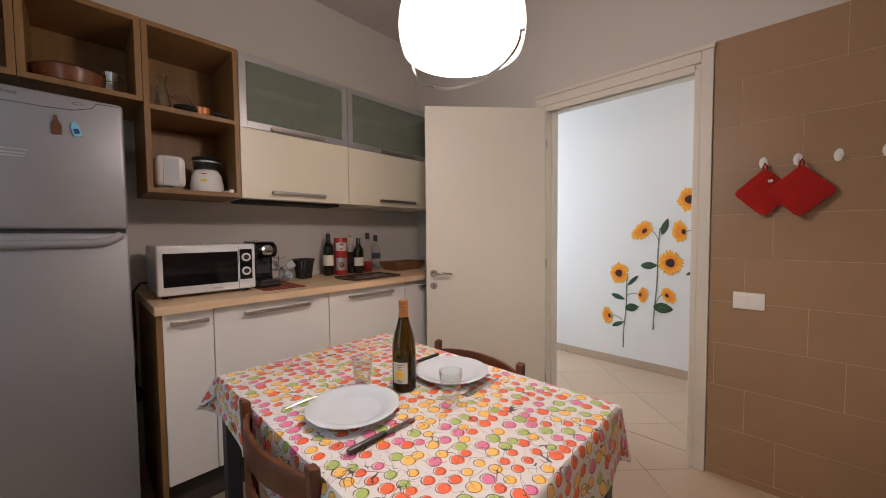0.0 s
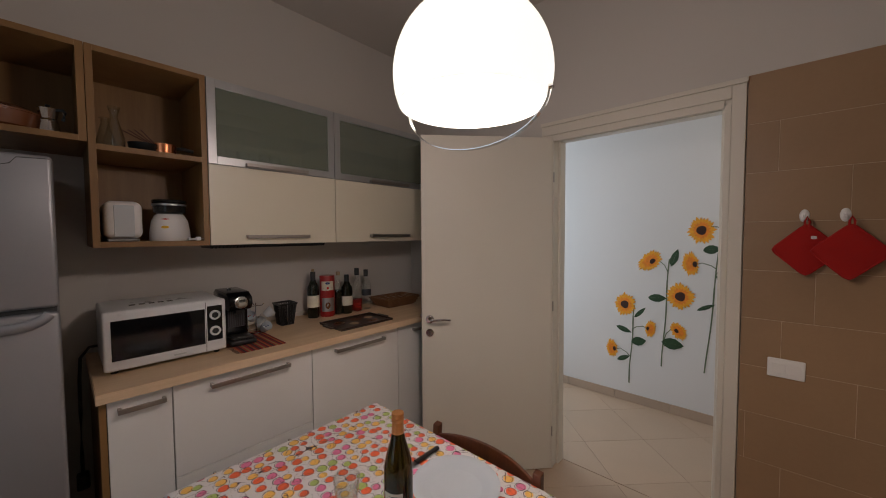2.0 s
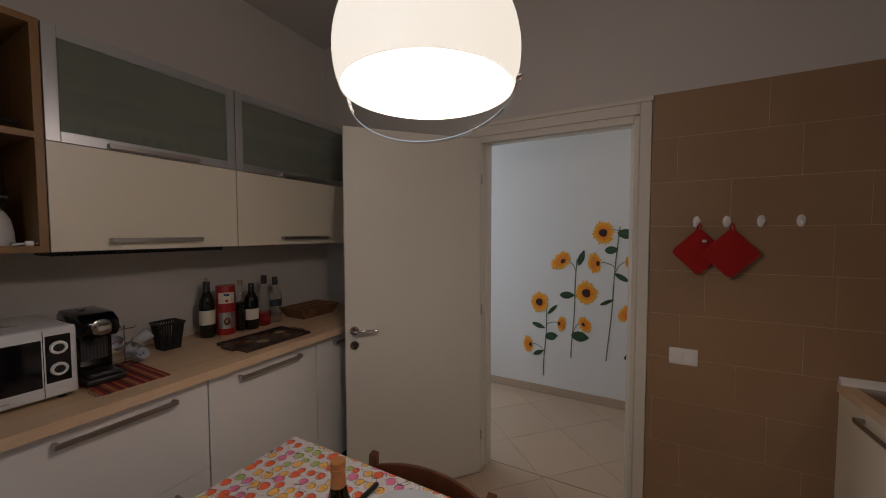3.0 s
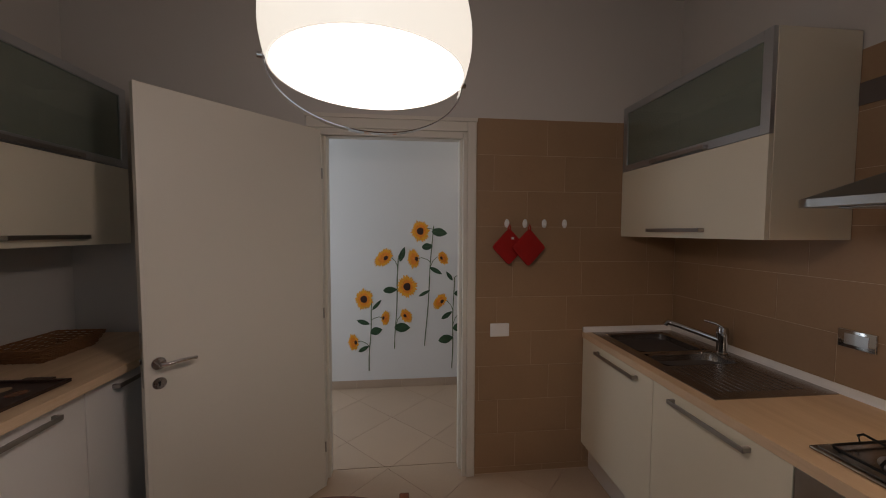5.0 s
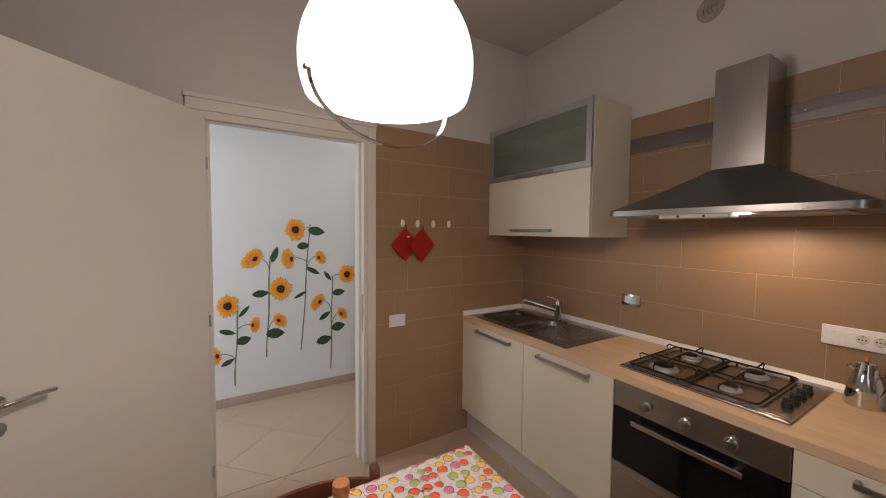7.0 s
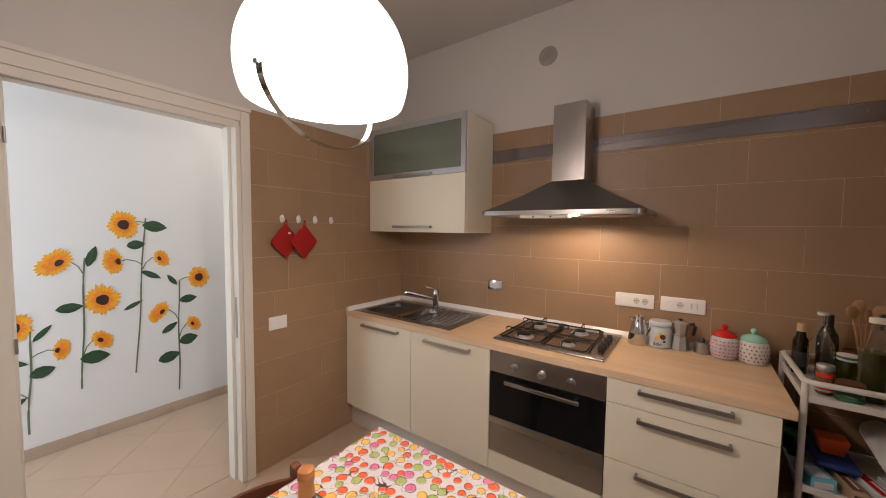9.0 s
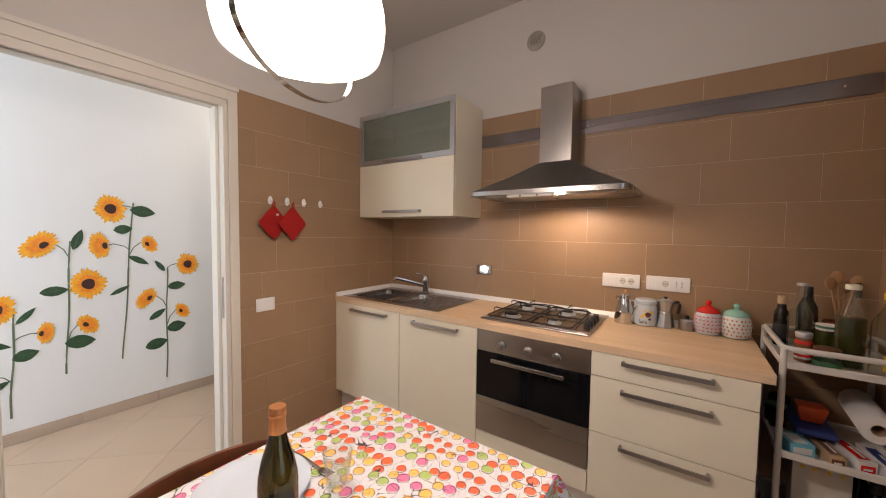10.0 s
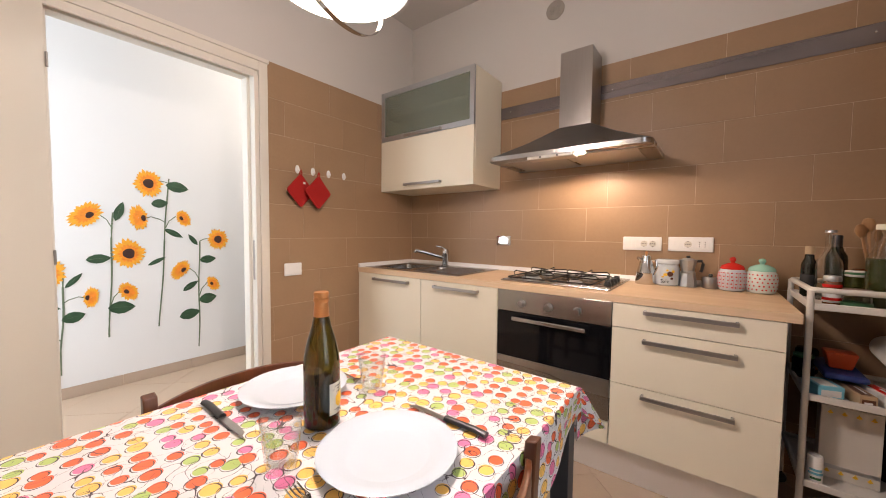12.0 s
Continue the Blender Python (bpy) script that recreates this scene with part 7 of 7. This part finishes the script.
plate(-2.828, 1.294, "large plain white porcelain dinner plate on the cherry cloth")
plate(-2.796, 1.676, "large plain white porcelain dinner plate near the door side")
wb = thing("wine_bottle", (-2.838, 1.492, ZT), "dark green wine bottle with copper foil and a yellow picture label", "bottle")
WBX, WBY = -2.838, 1.492
part("glass", lathe([(0, 0.010), (0.020, 0.006), (0.034, 0.0), (0.0380, 0.005), (0.0380, 0.135), (0.0365, 0.155), (0.030, 0.185), (0.0205, 0.216), (0.0155, 0.240), (0.0130, 0.282), (0.0140, 0.283), (0.0140, 0.289), (0, 0.289)], (WBX, WBY, ZT), 48), "bottle_green", wb, smooth=True)
part("wine", lathe([(0, 0.012), (0.034, 0.010), (0.0350, 0.014), (0.0350, 0.105), (0, 0.105)], (WBX, WBY, ZT), 40), "bottle_dark", wb, smooth=True)
part("foil", lathe([(0.0163, 0.238), (0.0166, 0.2385), (0.0146, 0.268), (0.0163, 0.270), (0.0166, 0.276), (0.0151, 0.278), (0.0158, 0.282), (0.0163, 0.287), (0.0153, 0.2905), (0, 0.291)], (WBX, WBY, ZT), 36), "copper_foil", wb, smooth=True)
b = bmesh.new()
ks = [radians(-100 + 76 * k / 14) for k in range(15)]
lo_ = [b.verts.new((WBX + 0.0387 * math.cos(a), WBY + 0.0387 * math.sin(a), ZT + 0.030)) for a in ks]
hi_ = [b.verts.new((WBX + 0.0387 * math.cos(a), WBY + 0.0387 * math.sin(a), ZT + 0.098)) for a in ks]
for k in range(14):
    b.faces.new((lo_[k], lo_[k + 1], hi_[k + 1], hi_[k]))
part("label", b, "paper", wb, "cream printed label", smooth=True)
stick_on(wb, "picture", WBX, WBY, ZT + 0.060, 0.0387, -62, 0.026, 0.034, "yellow", 7)
for z_, w_ in ((0.090, 0.034), (0.084, 0.040), (0.078, 0.024), (0.040, 0.036), (0.036, 0.020)):
    stick_on(wb, "lettering_bar", WBX, WBY, ZT + z_, 0.0387, -62, w_, 0.0028, "dark_metal", 4)


def tumbler(x, y, label):
    c = thing("drinking_glass", (x, y, ZT), label, "glass", "drinking glasses")
    part("glass", lathe([(0, 0.0), (0.024, 0.0), (0.026, 0.003), (0.036, 0.094), (0.0358, 0.0955), (0.0345, 0.0945), (0.0245, 0.016), (0.020, 0.010), (0, 0.008)], (x, y, ZT), 48), "clear", c, smooth=True)


tumbler(-2.664, 1.528, "clear empty drinking glass beside the wine bottle")
tumbler(-2.968, 1.418, "clear empty drinking glass between the plates")


def table_knife(x, y0_, y1_, label):
    """A steak knife with a black handle from y0 (handle end) to y1 (tip)."""
    c = thing("table_knife", (x, (y0_ + y1_) / 2, ZT), label, "knife", "cutlery")
    s = 1 if y1_ > y0_ else -1
    m_ = y0_ + s * 0.105
    hb2 = tube([(x, y0_, ZT + 0.0075), (x + 0.001, y0_ + s * 0.03, ZT + 0.0085), (x, y0_ + s * 0.08, ZT + 0.0080), (x, m_, ZT + 0.0075)], 0.0085, 10, flat=0.75)
    part("handle", hb2, "black", c, smooth=True)
    bl = prism([(x - 0.008, m_ - s * 0.004), (x + 0.007, m_ - s * 0.004), (x + 0.008, m_ + s * 0.06), (x + 0.005, y1_ - s * 0.012), (x - 0.006, y1_), (x - 0.008, m_ + s * 0.05)], "z", ZT + 0.0050, ZT + 0.0064)
    part("blade", bl, "steel", c)


table_knife(-2.664, 1.178, 1.388, "steak knife with a black handle beside the plate")
table_knife(-2.968, 1.780, 1.564, "steak knife with a black handle beside the far plate")


def fork(x, y0_, y1_, label):
    c = thing("fork", (x, (y0_ + y1_) / 2, ZT), label, "fork", "cutlery")
    s = 1 if y1_ > y0_ else -1
    L_ = abs(y1_ - y0_)
    f = tube([(x, y0_, ZT + 0.003), (x, y0_ + s * L_ * 0.35, ZT + 0.008), (x, y0_ + s * L_ * 0.66, ZT + 0.005), (x, y0_ + s * L_ * 0.76, ZT + 0.004)], 0.0045, 8, flat=0.4)
    f = prism([(x - 0.006, y0_ + s * L_ * 0.74), (x + 0.006, y0_ + s * L_ * 0.74), (x + 0.012, y0_ + s * L_ * 0.81), (x - 0.012, y0_ + s * L_ * 0.81)], "z", ZT + 0.003, ZT + 0.005, f)
    for k in range(4):
        px = x - 0.0105 + k * 0.007
        f = tube([(px, y0_ + s * L_ * 0.80, ZT + 0.004), (px, y0_ + s * L_ * 0.90, ZT + 0.003), (px, y1_, ZT + 0.007)], 0.0014, 6, f)
    part("fork", f, "chrome", c, smooth=True)


fork(-2.651, 1.754, 1.570, "steel table fork lying beside the far plate")
fork(-2.985, 1.162, 1.357, "steel table fork lying beside the near plate")

# ---- tiles, last ----
def clip(poly, axis, limit, keep_more):
    out = []
    for i, p in enumerate(poly):
        q = poly[(i + 1) % len(poly)]
        a, b = ((p[axis] - limit), (q[axis] - limit)) if keep_more else ((limit - p[axis]), (limit - q[axis]))
        if a >= 0:
            out.append(p)
        if (a >= 0) != (b >= 0):
            t = a / (a - b)
            out.append((p[0] + (q[0] - p[0]) * t, p[1] + (q[1] - p[1]) * t))
    return out


def wall_tiles(parent, axis, at, depth, joints, u0, u1, z0=0.004, z1=2.198, pitch=0.4455, rise=0.2155):
    """Stone tiles in courses from the top; joints gives one upright joint of each course."""
    row, top = 0, z1
    head = z1 - 2.198
    while top > z0 + 0.01:
        low = max(top - rise - (head if row == 0 else 0), z0)
        u = joints[row % len(joints)]
        while u > u0:
            u -= pitch
        while u < u1:
            a, b = max(u, u0) + 0.0011, min(u + pitch, u1) - 0.0011
            if b - a > 0.006:
                if axis == "x":
                    bm = bx(at, at + depth, a, b, low + 0.0011, top - 0.0011, 0.0006, seg=1)
                else:
                    bm = bx(a, b, at, at + depth, low + 0.0011, top - 0.0011, 0.0006, seg=1)
                part("tile", bm, "wall_tile", parent)
            u += pitch
        top = low
        row += 1


grE = part("tile_bed_east", bx(EX - 0.0068, EX, SY, NY - 0.0005, 0, 2.214), "wall_grout", None, kind="structure")
wall_tiles(grE, "x", -0.9122, 0.006, (0.356, 0.235, 0.350, 0.461, 0.583, 0.346, 0.46, 0.58, 0.35, 0.24), SY + 0.008, NY - 0.008, z1=2.214)
grN = part("tile_bed_north", bx(-2.209, EX - 0.0068, NY - 0.0068, NY, 0, 2.198), "wall_grout", None, kind="structure")
wall_tiles(grN, "y", NY - 0.0085, 0.007, (-1.771, -1.657, -1.893, -1.55, -1.98, -1.63, -1.856, -1.74, -2.064, -1.95), -2.208, EX - 0.008)
grS = part("tile_bed_south", bx(-2.6, EX - 0.0068, SY, SY + 0.0068, 0, 2.198), "wall_grout", None, kind="structure")
wall_tiles(grS, "y", SY + 0.0015, 0.007, (-1.2, -1.0, -1.1, -1.3, -1.05), -2.6, EX - 0.008)

# floor tiles laid on the diagonal
floor_ob = bpy.data.objects["floor"]
side = 0.4395
for i in range(-14, 15):
    for j in range(-14, 15):
        cx, cy = -2.439 + (i - j) * side * 0.70711, 3.42 + (i + j) * side * 0.70711
        q = side * 0.70711 - 0.0016
        cx2, cy2 = cx, cy + side * 0.70711
        poly = [(cx2, cy2 - q), (cx2 + q, cy2), (cx2, cy2 + q), (cx2 - q, cy2)]
        for x0, x1, y0, y1, in ((WX, EX, SY, NY), (HX0, HX1, HY0, HY1)):
            pp = poly
            for ax, lim, more in ((0, x0 + 0.002, True), (0, x1 - 0.002, False), (1, y0 + 0.002 if y0 > 1 else y0, True), (1, (y1 if y1 > 4 else 3.128) - 0.002, False)):
                pp = clip(pp, ax, lim, more) if pp else pp
            if y1 < 4 and pp:
                inside = clip(pp, 1, NY, False)
                if len(inside) >= 3:
                    part("tile", prism(inside, "z", -0.006, 0.0), "floor_tile", floor_ob)
                sill = clip(clip(clip(pp, 1, NY, True) or [], 0, DX0, True) or [], 0, DX1, False)
                if len(sill) >= 3:
                    part("tile", prism(sill, "z", -0.006, 0.0), "floor_tile", floor_ob)
            elif len(pp) >= 3:
                part("tile", prism(pp, "z", -0.006, 0.0), "floor_tile", floor_ob)
